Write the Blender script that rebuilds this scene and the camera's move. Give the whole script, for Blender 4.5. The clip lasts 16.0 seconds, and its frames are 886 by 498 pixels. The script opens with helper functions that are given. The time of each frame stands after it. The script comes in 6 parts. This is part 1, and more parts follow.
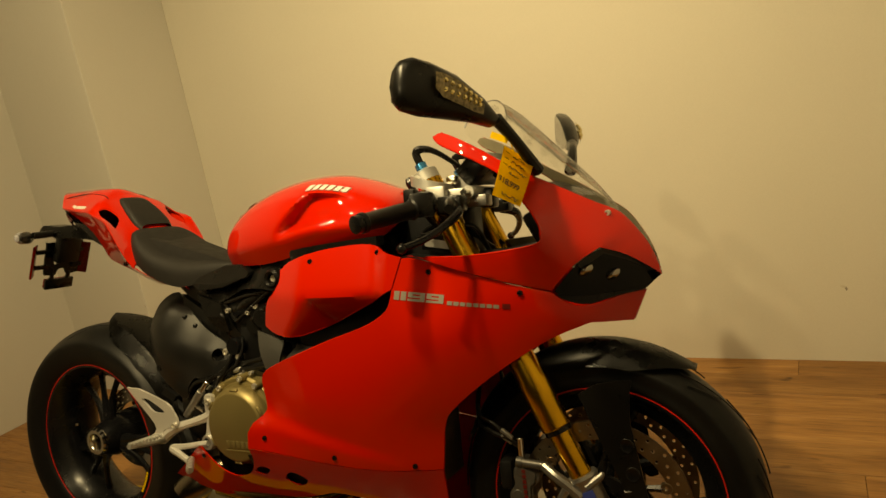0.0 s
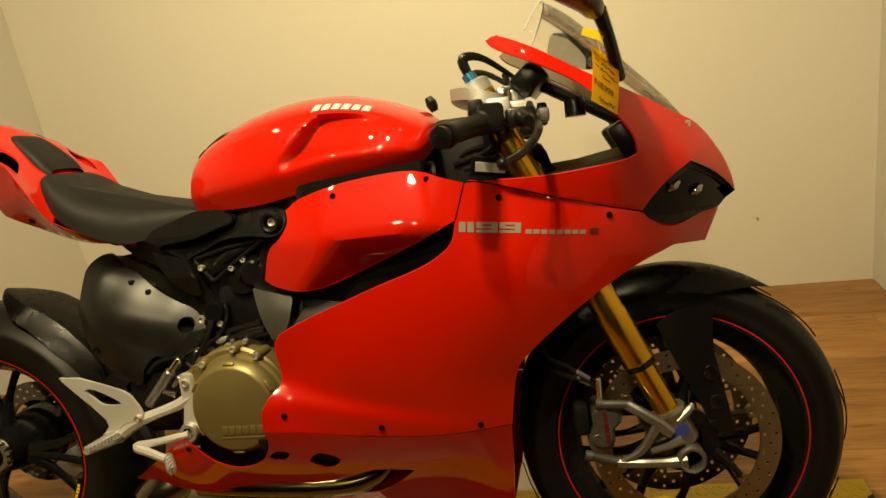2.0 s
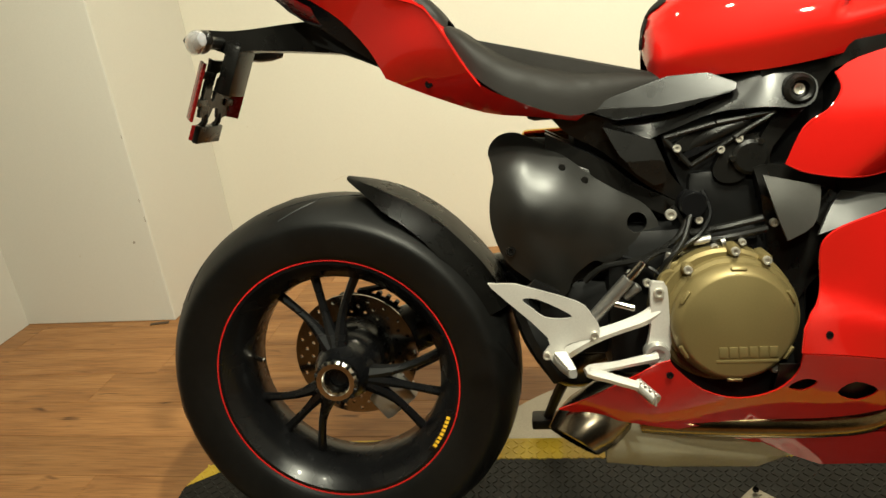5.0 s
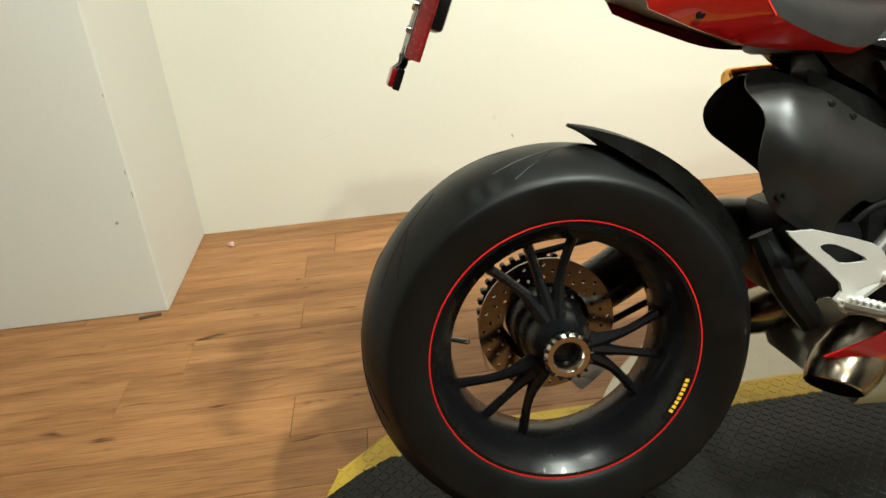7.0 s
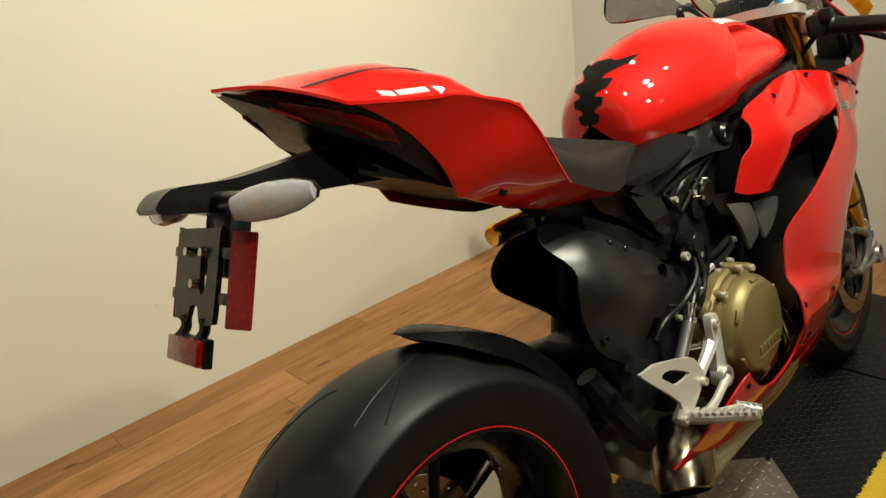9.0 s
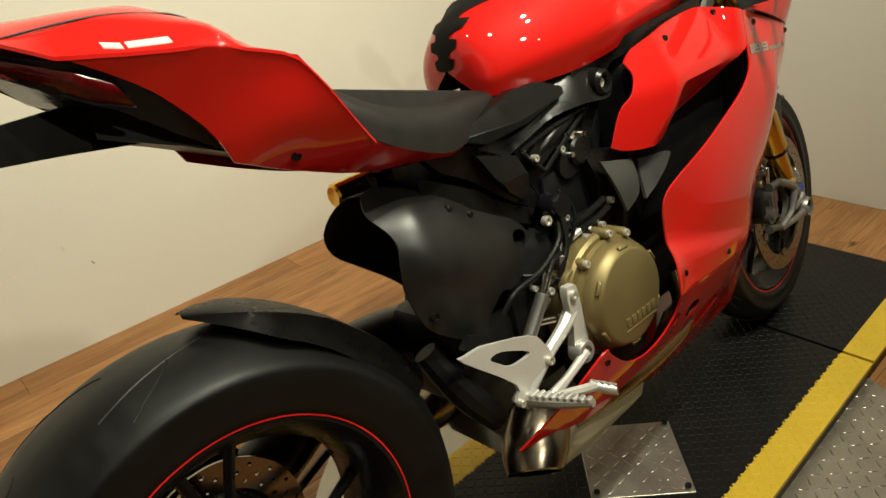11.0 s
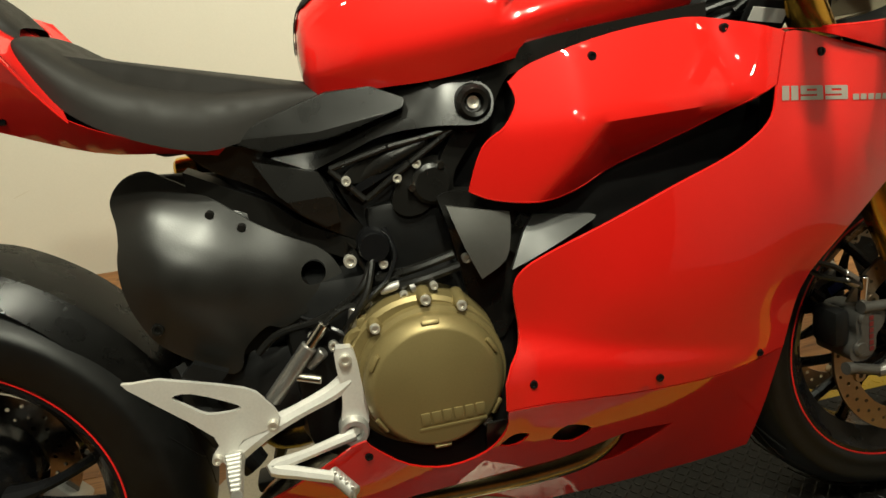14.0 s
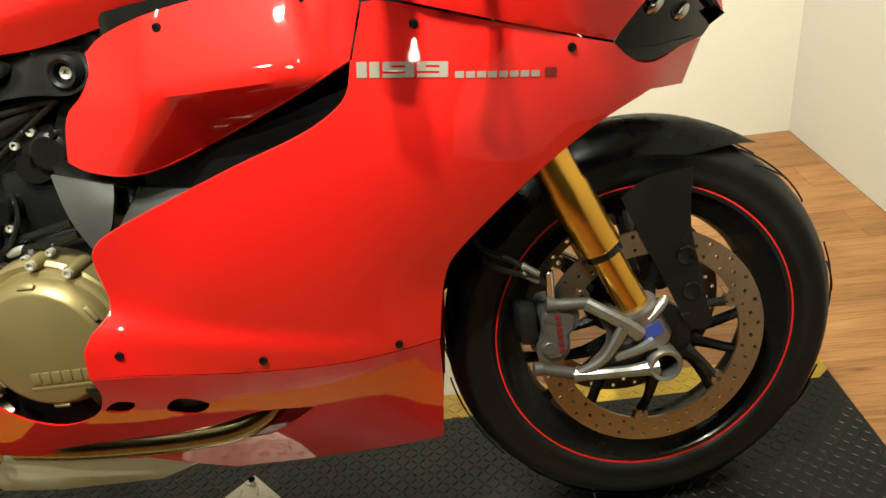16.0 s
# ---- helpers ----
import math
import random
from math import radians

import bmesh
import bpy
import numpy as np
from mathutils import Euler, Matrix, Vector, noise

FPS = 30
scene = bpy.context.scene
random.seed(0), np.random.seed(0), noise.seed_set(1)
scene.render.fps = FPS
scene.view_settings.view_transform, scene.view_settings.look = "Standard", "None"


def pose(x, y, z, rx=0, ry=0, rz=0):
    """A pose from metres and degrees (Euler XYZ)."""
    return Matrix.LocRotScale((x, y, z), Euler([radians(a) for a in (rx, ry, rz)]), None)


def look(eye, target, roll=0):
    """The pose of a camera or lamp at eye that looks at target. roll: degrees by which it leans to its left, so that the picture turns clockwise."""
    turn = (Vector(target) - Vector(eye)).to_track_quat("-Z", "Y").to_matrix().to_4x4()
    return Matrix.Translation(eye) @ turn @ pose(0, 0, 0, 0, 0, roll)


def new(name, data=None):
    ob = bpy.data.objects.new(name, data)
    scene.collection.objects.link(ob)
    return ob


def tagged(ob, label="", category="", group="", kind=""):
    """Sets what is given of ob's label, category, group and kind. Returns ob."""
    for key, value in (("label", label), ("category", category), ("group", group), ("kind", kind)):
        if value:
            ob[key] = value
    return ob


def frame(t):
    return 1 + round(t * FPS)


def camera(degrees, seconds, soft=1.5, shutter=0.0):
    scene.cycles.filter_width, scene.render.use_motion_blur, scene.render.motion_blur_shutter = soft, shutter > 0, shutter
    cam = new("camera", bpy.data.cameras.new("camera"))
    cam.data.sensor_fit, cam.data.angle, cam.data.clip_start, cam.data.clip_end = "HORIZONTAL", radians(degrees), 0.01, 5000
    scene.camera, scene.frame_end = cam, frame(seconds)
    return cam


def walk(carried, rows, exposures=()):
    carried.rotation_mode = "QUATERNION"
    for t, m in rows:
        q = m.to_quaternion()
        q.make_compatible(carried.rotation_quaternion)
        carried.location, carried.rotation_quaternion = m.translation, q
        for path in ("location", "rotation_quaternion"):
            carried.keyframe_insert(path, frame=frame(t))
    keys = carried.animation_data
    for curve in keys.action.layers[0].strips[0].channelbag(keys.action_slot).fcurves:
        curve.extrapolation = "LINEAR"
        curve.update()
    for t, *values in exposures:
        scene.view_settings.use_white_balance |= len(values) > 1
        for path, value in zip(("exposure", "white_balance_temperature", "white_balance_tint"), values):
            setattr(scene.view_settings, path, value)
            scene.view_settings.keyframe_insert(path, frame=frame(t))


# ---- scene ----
cam = camera(64.85, 16.0)
PATH = [
    (0, (1.827, -1.097, 1.170), (0.973, 0.439, 0.781), -10.3),
    (0.5, (1.720, -1.018, 1.160), (0.907, 0.545, 0.792), -13.1),
    (1, (1.619, -0.954, 1.140), (0.896, 0.640, 0.723), -12.5),
    (1.5, (1.492, -0.995, 1.125), (0.949, 0.647, 0.626), -9.1),
    (2, (1.323, -1.087, 1.123), (0.930, 0.584, 0.581), -9.3),
    (2.5, (1.194, -1.075, 1.086), (0.723, 0.565, 0.512), -9.5),
    (3, (1.026, -0.972, 1.087), (0.563, 0.649, 0.456), -9.3),
    (3.5, (0.922, -0.942, 1.063), (0.410, 0.646, 0.387), -7.0),
    (4, (0.731, -0.980, 1.082), (0.364, 0.651, 0.414), -5.5),
    (4.5, (0.556, -1.033, 1.085), (0.232, 0.618, 0.445), -5.1),
    (5, (0.418, -1.007, 1.050), (0.099, 0.632, 0.377), -6.8),
    (7.5, (-0.3376, -0.7876, 1.0570), (-0.0682, 0.7948, 0.2421), -3.65),
    (8, (-0.3603, -0.6393, 1.1001), (0.1014, 0.9187, 0.3166), -3.45),
    (8.5, (-0.359, -0.568, 1.140), (0.452, 0.895, 0.475), -5.4),
    (9, (-0.446, -0.543, 1.162), (0.638, 0.738, 0.511), -7.7),
    (11.5, (-0.072, -0.644, 1.128), (0.915, 0.605, 0.288), -7.8),
    (12, (0.030, -0.642, 1.114), (1.049, 0.596, 0.296), -7.6),
    (12.5, (0.210, -0.578, 1.123), (1.235, 0.680, 0.342), -6.6),
    (13, (0.334, -0.546, 1.125), (1.117, 0.898, 0.389), -8.3),
    (13.5, (0.486, -0.658, 1.115), (0.842, 0.921, 0.328), -5.4),
    (14, (0.5891, -0.7548, 1.0629), (0.7939, 0.8353, 0.2416), -6.27),
    (14.5, (0.7012, -0.7750, 1.0311), (0.8705, 0.7648, 0.1033), -5.80),
    (15, (0.902, -0.710, 1.009), (1.107, 0.762, -0.005), -3.2),
    (15.5, (1.048, -0.700, 1.017), (1.217, 0.798, 0.034), -6.9),
    (16, (1.232, -0.772, 1.008), (1.099, 0.786, 0.116), -8.7),
]
walk(cam, [(t, look(eye, target, roll)) for t, eye, target, roll in PATH],
     exposures=[(0, -0.15, 9700, 5), (1, 0.0, 9400, 5), (2, 0.22, 8300, 5), (3, 0.72, 6700, 5), (3.5, 1.05, 6200, 5), (4.2, 1.05, 5900, 4), (5, 0.95, 5700, 4), (7.5, 1.2, 5000, 5), (8.5, 0.95, 5200, 6), (9, 0.45, 5700, 6), (11.5, 0.55, 5600, 5), (12.5, 0.68, 5500, 4), (13, 0.6, 5500, 4), (13.5, 0.68, 5500, 4), (14, 0.6, 5600, 4), (15, 1.0, 5500, 4), (16, 1.4, 5400, 4)])

# ---- world and lamps ----
world = bpy.data.worlds.new("world")
world.use_nodes = True
scene.world = world
world.node_tree.nodes["Background"].inputs[0].default_value = (0.9, 0.75, 0.5, 1)
world.node_tree.nodes["Background"].inputs[1].default_value = 0.006


def lamp(x, y, z, watts, size, colour=(1.0, 0.88, 0.61)):
    data = bpy.data.lights.new("ceiling_spot", "AREA")
    data.shape, data.size, data.energy, data.color = "DISK", size, watts, colour
    ob = new("ceiling_spot", data)
    ob.matrix_world = look((x, y, z), (x, y + 0.35 * (0.9 - y) if y < 0.5 else y, 0))
    return ob


def spot(x, y, z, target, watts, cone, size=0.06, colour=(1.0, 0.88, 0.61)):
    data = bpy.data.lights.new("ceiling_spot", "SPOT")
    data.spot_size, data.spot_blend, data.shadow_soft_size, data.energy, data.color = radians(cone), 1.0, size, watts, colour
    ob = new("ceiling_spot", data)
    ob.matrix_world = look((x, y, z), target)
    return ob


# track spots washing the wall and the machine, and weaker lamps over the bay
spot(1.0, -3.2, 2.72, (1.52, 1.55, 1.12), 88, 34, 0.045)
spot(0.85, -0.95, 2.72, (0.85, 1.55, 0.75), 175, 88, 0.04)
spot(0.47, -2.1, 2.72, (-0.45, 1.55, 0.95), 112, 74, 0.06)
# fill added to brighten the front wall; no lamp is known there
spot(2.1, -2.6, 2.72, (2.0, 1.5, 1.5), 16, 54, 0.05)
for lx, ly, watts, size in ((0.85, -0.6, 29, 0.10), (0.05, -0.4, 8, 0.10), (1.45, -0.55, 2, 0.08), (-0.6, 0.6, 3, 0.10), (1.3, 0.55, 2.5, 0.10)):
    lamp(lx, ly, 2.72, watts, size)

# ---- materials ----
def mat(name, colour, rough=0.5, metal=0.0, vary=0.12, scale=18.0, fine=180.0, bump=0.0, coat=0.0, spec=0.5, spread=0.12, stretch=(1, 1, 1), by_piece=0.0):
    """A procedural surface: colour and roughness vary at two scales, with fine relief."""
    m = bpy.data.materials.new(name)
    m.use_nodes = True
    nt = m.node_tree
    b = nt.nodes["Principled BSDF"]
    co = nt.nodes.new("ShaderNodeTexCoord")
    mp = nt.nodes.new("ShaderNodeMapping")
    mp.inputs["Scale"].default_value = stretch
    nt.links.new(co.outputs["Object"], mp.inputs["Vector"])
    n1, n2 = nt.nodes.new("ShaderNodeTexNoise"), nt.nodes.new("ShaderNodeTexNoise")
    n1.inputs["Scale"].default_value, n2.inputs["Scale"].default_value = scale, fine
    n1.inputs["Detail"].default_value, n2.inputs["Detail"].default_value = 4, 2
    for n in (n1, n2):
        nt.links.new(mp.outputs["Vector"], n.inputs["Vector"])
    add = nt.nodes.new("ShaderNodeMath")
    add.operation = "ADD"
    nt.links.new(n1.outputs["Fac"], add.inputs[0])
    nt.links.new(n2.outputs["Fac"], add.inputs[1])
    tone = nt.nodes.new("ShaderNodeMapRange")
    tone.inputs["From Min"].default_value, tone.inputs["From Max"].default_value = 0.6, 1.4
    tone.inputs["To Min"].default_value, tone.inputs["To Max"].default_value = 1 - vary, 1 + vary
    nt.links.new(add.outputs[0], tone.inputs["Value"])
    mul = nt.nodes.new("ShaderNodeVectorMath")
    mul.operation = "SCALE"
    mul.inputs[0].default_value = colour
    nt.links.new(tone.outputs[0], mul.inputs["Scale"])
    last = mul.outputs[0]
    if by_piece:
        info = nt.nodes.new("ShaderNodeObjectInfo")
        r = nt.nodes.new("ShaderNodeMapRange")
        r.inputs["To Min"].default_value, r.inputs["To Max"].default_value = 1 - by_piece, 1 + by_piece
        nt.links.new(info.outputs["Random"], r.inputs["Value"])
        m2 = nt.nodes.new("ShaderNodeVectorMath")
        m2.operation = "SCALE"
        nt.links.new(last, m2.inputs[0])
        nt.links.new(r.outputs[0], m2.inputs["Scale"])
        last = m2.outputs[0]
    nt.links.new(last, b.inputs["Base Color"])
    rr = nt.nodes.new("ShaderNodeMapRange")
    rr.inputs["From Min"].default_value, rr.inputs["From Max"].default_value = 0.3, 0.7
    rr.inputs["To Min"].default_value, rr.inputs["To Max"].default_value = max(rough - spread * rough, 0.01), min(rough + spread * rough * 1.5, 1)
    nt.links.new(n1.outputs["Fac"], rr.inputs["Value"])
    nt.links.new(rr.outputs[0], b.inputs["Roughness"])
    b.inputs["Metallic"].default_value = metal
    b.inputs["Coat Weight"].default_value = coat
    b.inputs["Specular IOR Level"].default_value = spec
    b.inputs["Coat Roughness"].default_value = 0.03
    if bump:
        bp = nt.nodes.new("ShaderNodeBump")
        bp.inputs["Strength"].default_value, bp.inputs["Distance"].default_value = bump, 0.002
        nt.links.new(add.outputs[0], bp.inputs["Height"])
        nt.links.new(bp.outputs[0], b.inputs["Normal"])
    return m


def wood_mat(name):
    """Oiled planks: long grain streaks, broader tone bands and scattered dark knots."""
    m = bpy.data.materials.new(name)
    m.use_nodes = True
    nt = m.node_tree
    b = nt.nodes["Principled BSDF"]
    co, info = nt.nodes.new("ShaderNodeTexCoord"), nt.nodes.new("ShaderNodeObjectInfo")
    off = nt.nodes.new("ShaderNodeVectorMath")
    off.operation = "MULTIPLY_ADD"
    off.inputs[1].default_value = (31.0, 17.0, 0.0)
    nt.links.new(info.outputs["Random"], off.inputs[0])
    nt.links.new(co.outputs["Object"], off.inputs[2])

    def noise(scale, stretch, detail, warp=0.0):
        mp = nt.nodes.new("ShaderNodeMapping")
        mp.inputs["Scale"].default_value = stretch
        n = nt.nodes.new("ShaderNodeTexNoise")
        n.inputs["Scale"].default_value, n.inputs["Detail"].default_value, n.inputs["Distortion"].default_value = scale, detail, warp
        nt.links.new(off.outputs[0], mp.inputs["Vector"])
        nt.links.new(mp.outputs[0], n.inputs["Vector"])
        return n.outputs["Fac"]

    def ramp(value, stops):
        r = nt.nodes.new("ShaderNodeValToRGB")
        while len(r.color_ramp.elements) < len(stops):
            r.color_ramp.elements.new(0.5)
        for e, (p, c) in zip(r.color_ramp.elements, stops):
            e.position, e.color = p, (*c, 1)
        nt.links.new(value, r.inputs[0])
        return r.outputs[0]

    def mix(kind, fac, a, c):
        x = nt.nodes.new("ShaderNodeMixRGB")
        x.blend_type = kind
        x.inputs[0].default_value = fac
        nt.links.new(a, x.inputs[1])
        nt.links.new(c, x.inputs[2])
        return x.outputs[0]

    base = ramp(noise(5.0, (0.5, 5, 5), 5, 0.6), [(0.30, (0.24, 0.108, 0.034)), (0.52, (0.33, 0.158, 0.052)), (0.72, (0.39, 0.20, 0.072))])
    grain = ramp(noise(26.0, (0.35, 9, 9), 6, 0.3), [(0.34, (0.62, 0.58, 0.54)), (0.50, (0.96, 0.95, 0.94)), (0.70, (1.12, 1.12, 1.12))])
    knots = ramp(noise(16.0, (0.45, 1.8, 1), 2, 0.5), [(0.22, (0.16, 0.13, 0.10)), (0.285, (0.62, 0.58, 0.54)), (0.34, (1, 1, 1))])
    by = ramp(info.outputs["Random"], [(0.0, (0.86, 0.85, 0.83)), (1.0, (1.12, 1.12, 1.12))])
    col = mix("MULTIPLY", 1.0, mix("MULTIPLY", 1.0, mix("MULTIPLY", 0.85, base, grain), knots), by)
    nt.links.new(col, b.inputs["Base Color"])
    rough = ramp(noise(30.0, (0.5, 6, 6), 3), [(0.3, (0.34,) * 3), (0.7, (0.50,) * 3)])
    nt.links.new(rough, b.inputs["Roughness"])
    b.inputs["Specular IOR Level"].default_value = 0.35
    bp = nt.nodes.new("ShaderNodeBump")
    bp.inputs["Strength"].default_value, bp.inputs["Distance"].default_value = 0.15, 0.001
    nt.links.new(grain, bp.inputs["Height"])
    nt.links.new(bp.outputs[0], b.inputs["Normal"])
    return m


def wall_mat(name, colour):
    return mat(name, colour, 0.62, vary=0.035, scale=1.6, fine=260, bump=0.05)


def glass_mat(name, tint=(1, 1, 1), rough=0.02):
    """A thin clear sheet: light goes straight through, with a mirror sheen at low angles."""
    m = bpy.data.materials.new(name)
    m.use_nodes = True
    nt = m.node_tree
    nt.nodes.remove(nt.nodes["Principled BSDF"])
    clear, sheen, mix, edge = (nt.nodes.new(kind) for kind in ("ShaderNodeBsdfTransparent", "ShaderNodeBsdfGlossy", "ShaderNodeMixShader", "ShaderNodeFresnel"))
    clear.inputs["Color"].default_value = (*tint, 1)
    sheen.inputs["Roughness"].default_value = rough
    edge.inputs["IOR"].default_value = 1.25
    nt.links.new(edge.outputs[0], mix.inputs[0])
    nt.links.new(clear.outputs[0], mix.inputs[1])
    nt.links.new(sheen.outputs[0], mix.inputs[2])
    nt.links.new(mix.outputs[0], nt.nodes["Material Output"].inputs["Surface"])
    return m


RED = mat("red_paint", (0.50, 0.0075, 0.0036), 0.5, vary=0.02, scale=3, fine=500, coat=1.0, spec=0.06)
BLACK = mat("satin_black_plastic", (0.0060, 0.0057, 0.0051), 0.28, vary=0.2, scale=25, fine=600, bump=0.04, spec=0.27, spread=0.10)
GLOSS = mat("gloss_black", (0.0045, 0.0045, 0.005), 0.26, vary=0.1, coat=0.05, spec=0.26)
DARK = mat("dark_engine", (0.0055, 0.0055, 0.0055), 0.42, vary=0.25, scale=30, spec=0.22)
MATT = mat("matt_black_shield", (0.0090, 0.0085, 0.0075), 0.36, vary=0.25, scale=22, fine=500, bump=0.06, spec=0.42, spread=0.10)
RUBBER = mat("tyre_rubber", (0.0042, 0.0042, 0.0040), 0.42, vary=0.35, scale=9, fine=90, bump=0.10, spec=0.24)
SEAT = mat("seat_cover", (0.0105, 0.0092, 0.0078), 0.6, vary=0.15, scale=40, fine=900, bump=0.15, spec=0.25)
MAG = mat("magnesium_gold", (0.215, 0.168, 0.068), 0.42, 0.55, vary=0.07, scale=12, fine=400, bump=0.03)
GOLD = mat("gold_anodised", (0.72, 0.40, 0.05), 0.22, 1.0, vary=0.05, scale=20)
ALU = mat("brushed_aluminium", (0.68, 0.66, 0.62), 0.42, 0.55, vary=0.07, scale=18, fine=300, bump=0.03)
SILVER = mat("silver_casting", (0.50, 0.49, 0.46), 0.45, 0.75, vary=0.1, scale=30, fine=300, bump=0.06)
ZINC = mat("zinc_plated_steel", (0.62, 0.59, 0.52), 0.34, 0.7, vary=0.08, scale=40)
STEEL = mat("polished_steel", (0.55, 0.52, 0.46), 0.17, 1.0, vary=0.1, scale=8)
HEADER = mat("heat_tinted_steel", (0.27, 0.20, 0.10), 0.2, 1.0, vary=0.3, scale=9)
SMOKED = mat("dark_chrome", (0.42, 0.40, 0.36), 0.14, 1.0, vary=0.2, scale=8)
DISCREAR = mat("dark_disc_steel", (0.27, 0.25, 0.22), 0.16, 1.0, vary=0.2, scale=8)
OUTLET = mat("warm_polished_steel", (0.24, 0.20, 0.145), 0.22, 1.0, vary=0.2, scale=14)
# steel with the floor's bronze reflection mixed into its colour
DISC = mat("disc_steel_floor_tint", (0.32, 0.255, 0.18), 0.35, 1.0, vary=0.1, scale=20)
SHIELD = mat("grey_heat_shield", (0.36, 0.34, 0.25), 0.55, 0.2, vary=0.06, scale=15)
# for a satin black cover; its sheen is mixed into this lighter grey
SHEENGREY = mat("sheen_grey_plastic", (0.075, 0.073, 0.068), 0.36, 0.40, vary=0.06)
PALE = mat("pale_inner_fairing", (0.28, 0.25, 0.17), 0.5, vary=0.05)
WHITE = mat("white_decal", (0.60, 0.58, 0.54), 0.35, vary=0.03, coat=0.5)
DECAL = mat("grey_decal", (0.23, 0.20, 0.17), 0.3, vary=0.03, coat=0.5)
DKRED = mat("dark_red_decal", (0.11, 0.008, 0.008), 0.3)
REDLINE = mat("red_rim_stripe", (0.55, 0.010, 0.008), 0.35)
YELLOW = mat("yellow_plastic", (0.62, 0.42, 0.015), 0.42, vary=0.1, scale=10, bump=0.05)
TAG = mat("yellow_card", (0.85, 0.52, 0.012), 0.6, vary=0.06)
INK = mat("black_ink", (0.02, 0.015, 0.01), 0.6)
CHROME = mat("chrome", (0.75, 0.74, 0.72), 0.12, 1.0, vary=0.03)
REFLECTOR = mat("red_reflector", (0.20, 0.004, 0.004), 0.25, vary=0.25, scale=160, coat=0.4, spec=0.2)
TAILRED = mat("tail_lamp_red", (0.12, 0.003, 0.003), 0.12, vary=0.3, scale=90, coat=1.0, spec=0.4)
BADGE = mat("blue_badge", (0.03, 0.05, 0.26), 0.4)
BLUE = mat("blue_anodised", (0.05, 0.28, 0.55), 0.25, 0.8)
MIRROR = mat("mirror_glass", (0.85, 0.85, 0.85), 0.02, 1.0, vary=0.0)
CLEAR = glass_mat("clear_screen", (0.97, 0.97, 0.96), 0.02)
LENS = mat("clear_lens", (0.62, 0.62, 0.63), 0.10, 0.3, vary=0.30, scale=40, coat=1.0)
CLEARLENS = mat("clear_signal_lens", (0.66, 0.66, 0.72), 0.10, vary=0.12, scale=60, coat=1.0)
CLEARLENS.node_tree.nodes["Principled BSDF"].inputs["Transmission Weight"].default_value = 0.6
BULB = mat("amber_bulb", (0.75, 0.24, 0.03), 0.25, vary=0.05, coat=0.6)
LED = mat("lamp_reflector_cell", (0.80, 0.66, 0.34), 0.16, 0.9, vary=0.25, scale=120)
DUCT = mat("dark_grey_duct", (0.020, 0.0195, 0.018), 0.45, vary=0.08, spec=0.35)
AMBER = mat("smoked_lens", (0.36, 0.29, 0.16), 0.2, 0.5, vary=0.7, scale=150, coat=1.0)
SMOKE = mat("smoked_headlamp", (0.003, 0.003, 0.003), 0.07, vary=0.2, spec=0.22, coat=0.0)
CAST = mat("cast_aluminium", (0.27, 0.26, 0.245), 0.36, 0.85, vary=0.12, scale=30, fine=300, bump=0.06)
IRON = mat("grey_caliper", (0.095, 0.09, 0.083), 0.45, 0.6, vary=0.12, scale=30, bump=0.05)
SCUFF = mat("grey_scuff", (0.30, 0.26, 0.21), 0.7, vary=0.3, scale=120)
FAINT = mat("faint_scuff", (0.56, 0.51, 0.41), 0.7, vary=0.15, scale=60)
MATBLACK = mat("black_mat_rubber", (0.0048, 0.0045, 0.0040), 0.40, vary=0.35, scale=9, fine=90, bump=0.1, spec=0.26)
PLATE = mat("diamond_steel", (0.36, 0.33, 0.28), 0.38, 0.85, vary=0.15, scale=12, fine=200, bump=0.05)
WOOD = wood_mat("wood_plank")
EDGE = mat("brown_edge", (0.06, 0.038, 0.022), 0.6)
WALL = wall_mat("cream_wall_paint", (0.60, 0.56, 0.475))
WALL2 = wall_mat("grey_white_wall_paint", (0.60, 0.575, 0.52))
# unseen room shell, coloured dark to keep bounce and reflections low
CEIL = wall_mat("dark_unseen_ceiling", (0.06, 0.055, 0.05))
DIM = wall_mat("dark_unseen_wall", (0.20, 0.18, 0.15))


# ---- mesh helpers ----
def part(name, bm, material, parent=None, label="", smooth=35):
    """Link a bmesh as one mesh object under a thing or a part."""
    me = bpy.data.meshes.new(name)
    bmesh.ops.recalc_face_normals(bm, faces=bm.faces)
    for f in bm.faces:
        f.smooth = smooth > 0
    if smooth:
        for e in bm.edges:
            if len(e.link_faces) == 2 and e.calc_face_angle(0) > radians(smooth):
                e.smooth = False
    bm.to_mesh(me)
    bm.free()
    me.materials.append(material)
    ob = new(name, me)
    ob.parent = parent
    if label:
        tagged(ob, label)
    return ob


def block(x0, x1, y0, y1, z0, z1, bevel=0.0, bm=None, m=None, seg=2):
    own = bmesh.new()
    bmesh.ops.create_cube(own, size=1)
    for v in own.verts:
        v.co = Vector(((x0 + x1) / 2 + v.co.x * (x1 - x0), (y0 + y1) / 2 + v.co.y * (y1 - y0), (z0 + z1) / 2 + v.co.z * (z1 - z0)))
    if bevel:
        bmesh.ops.bevel(own, geom=own.edges[:], offset=bevel, segments=seg, affect="EDGES", profile=0.5)
    if m is not None:
        own.transform(m)
    return merge(bm, own)


def merge(bm, own):
    if bm is None:
        return own
    me = bpy.data.meshes.new("tmp")
    own.to_mesh(me)
    own.free()
    bm.from_mesh(me)
    bpy.data.meshes.remove(me)
    return bm


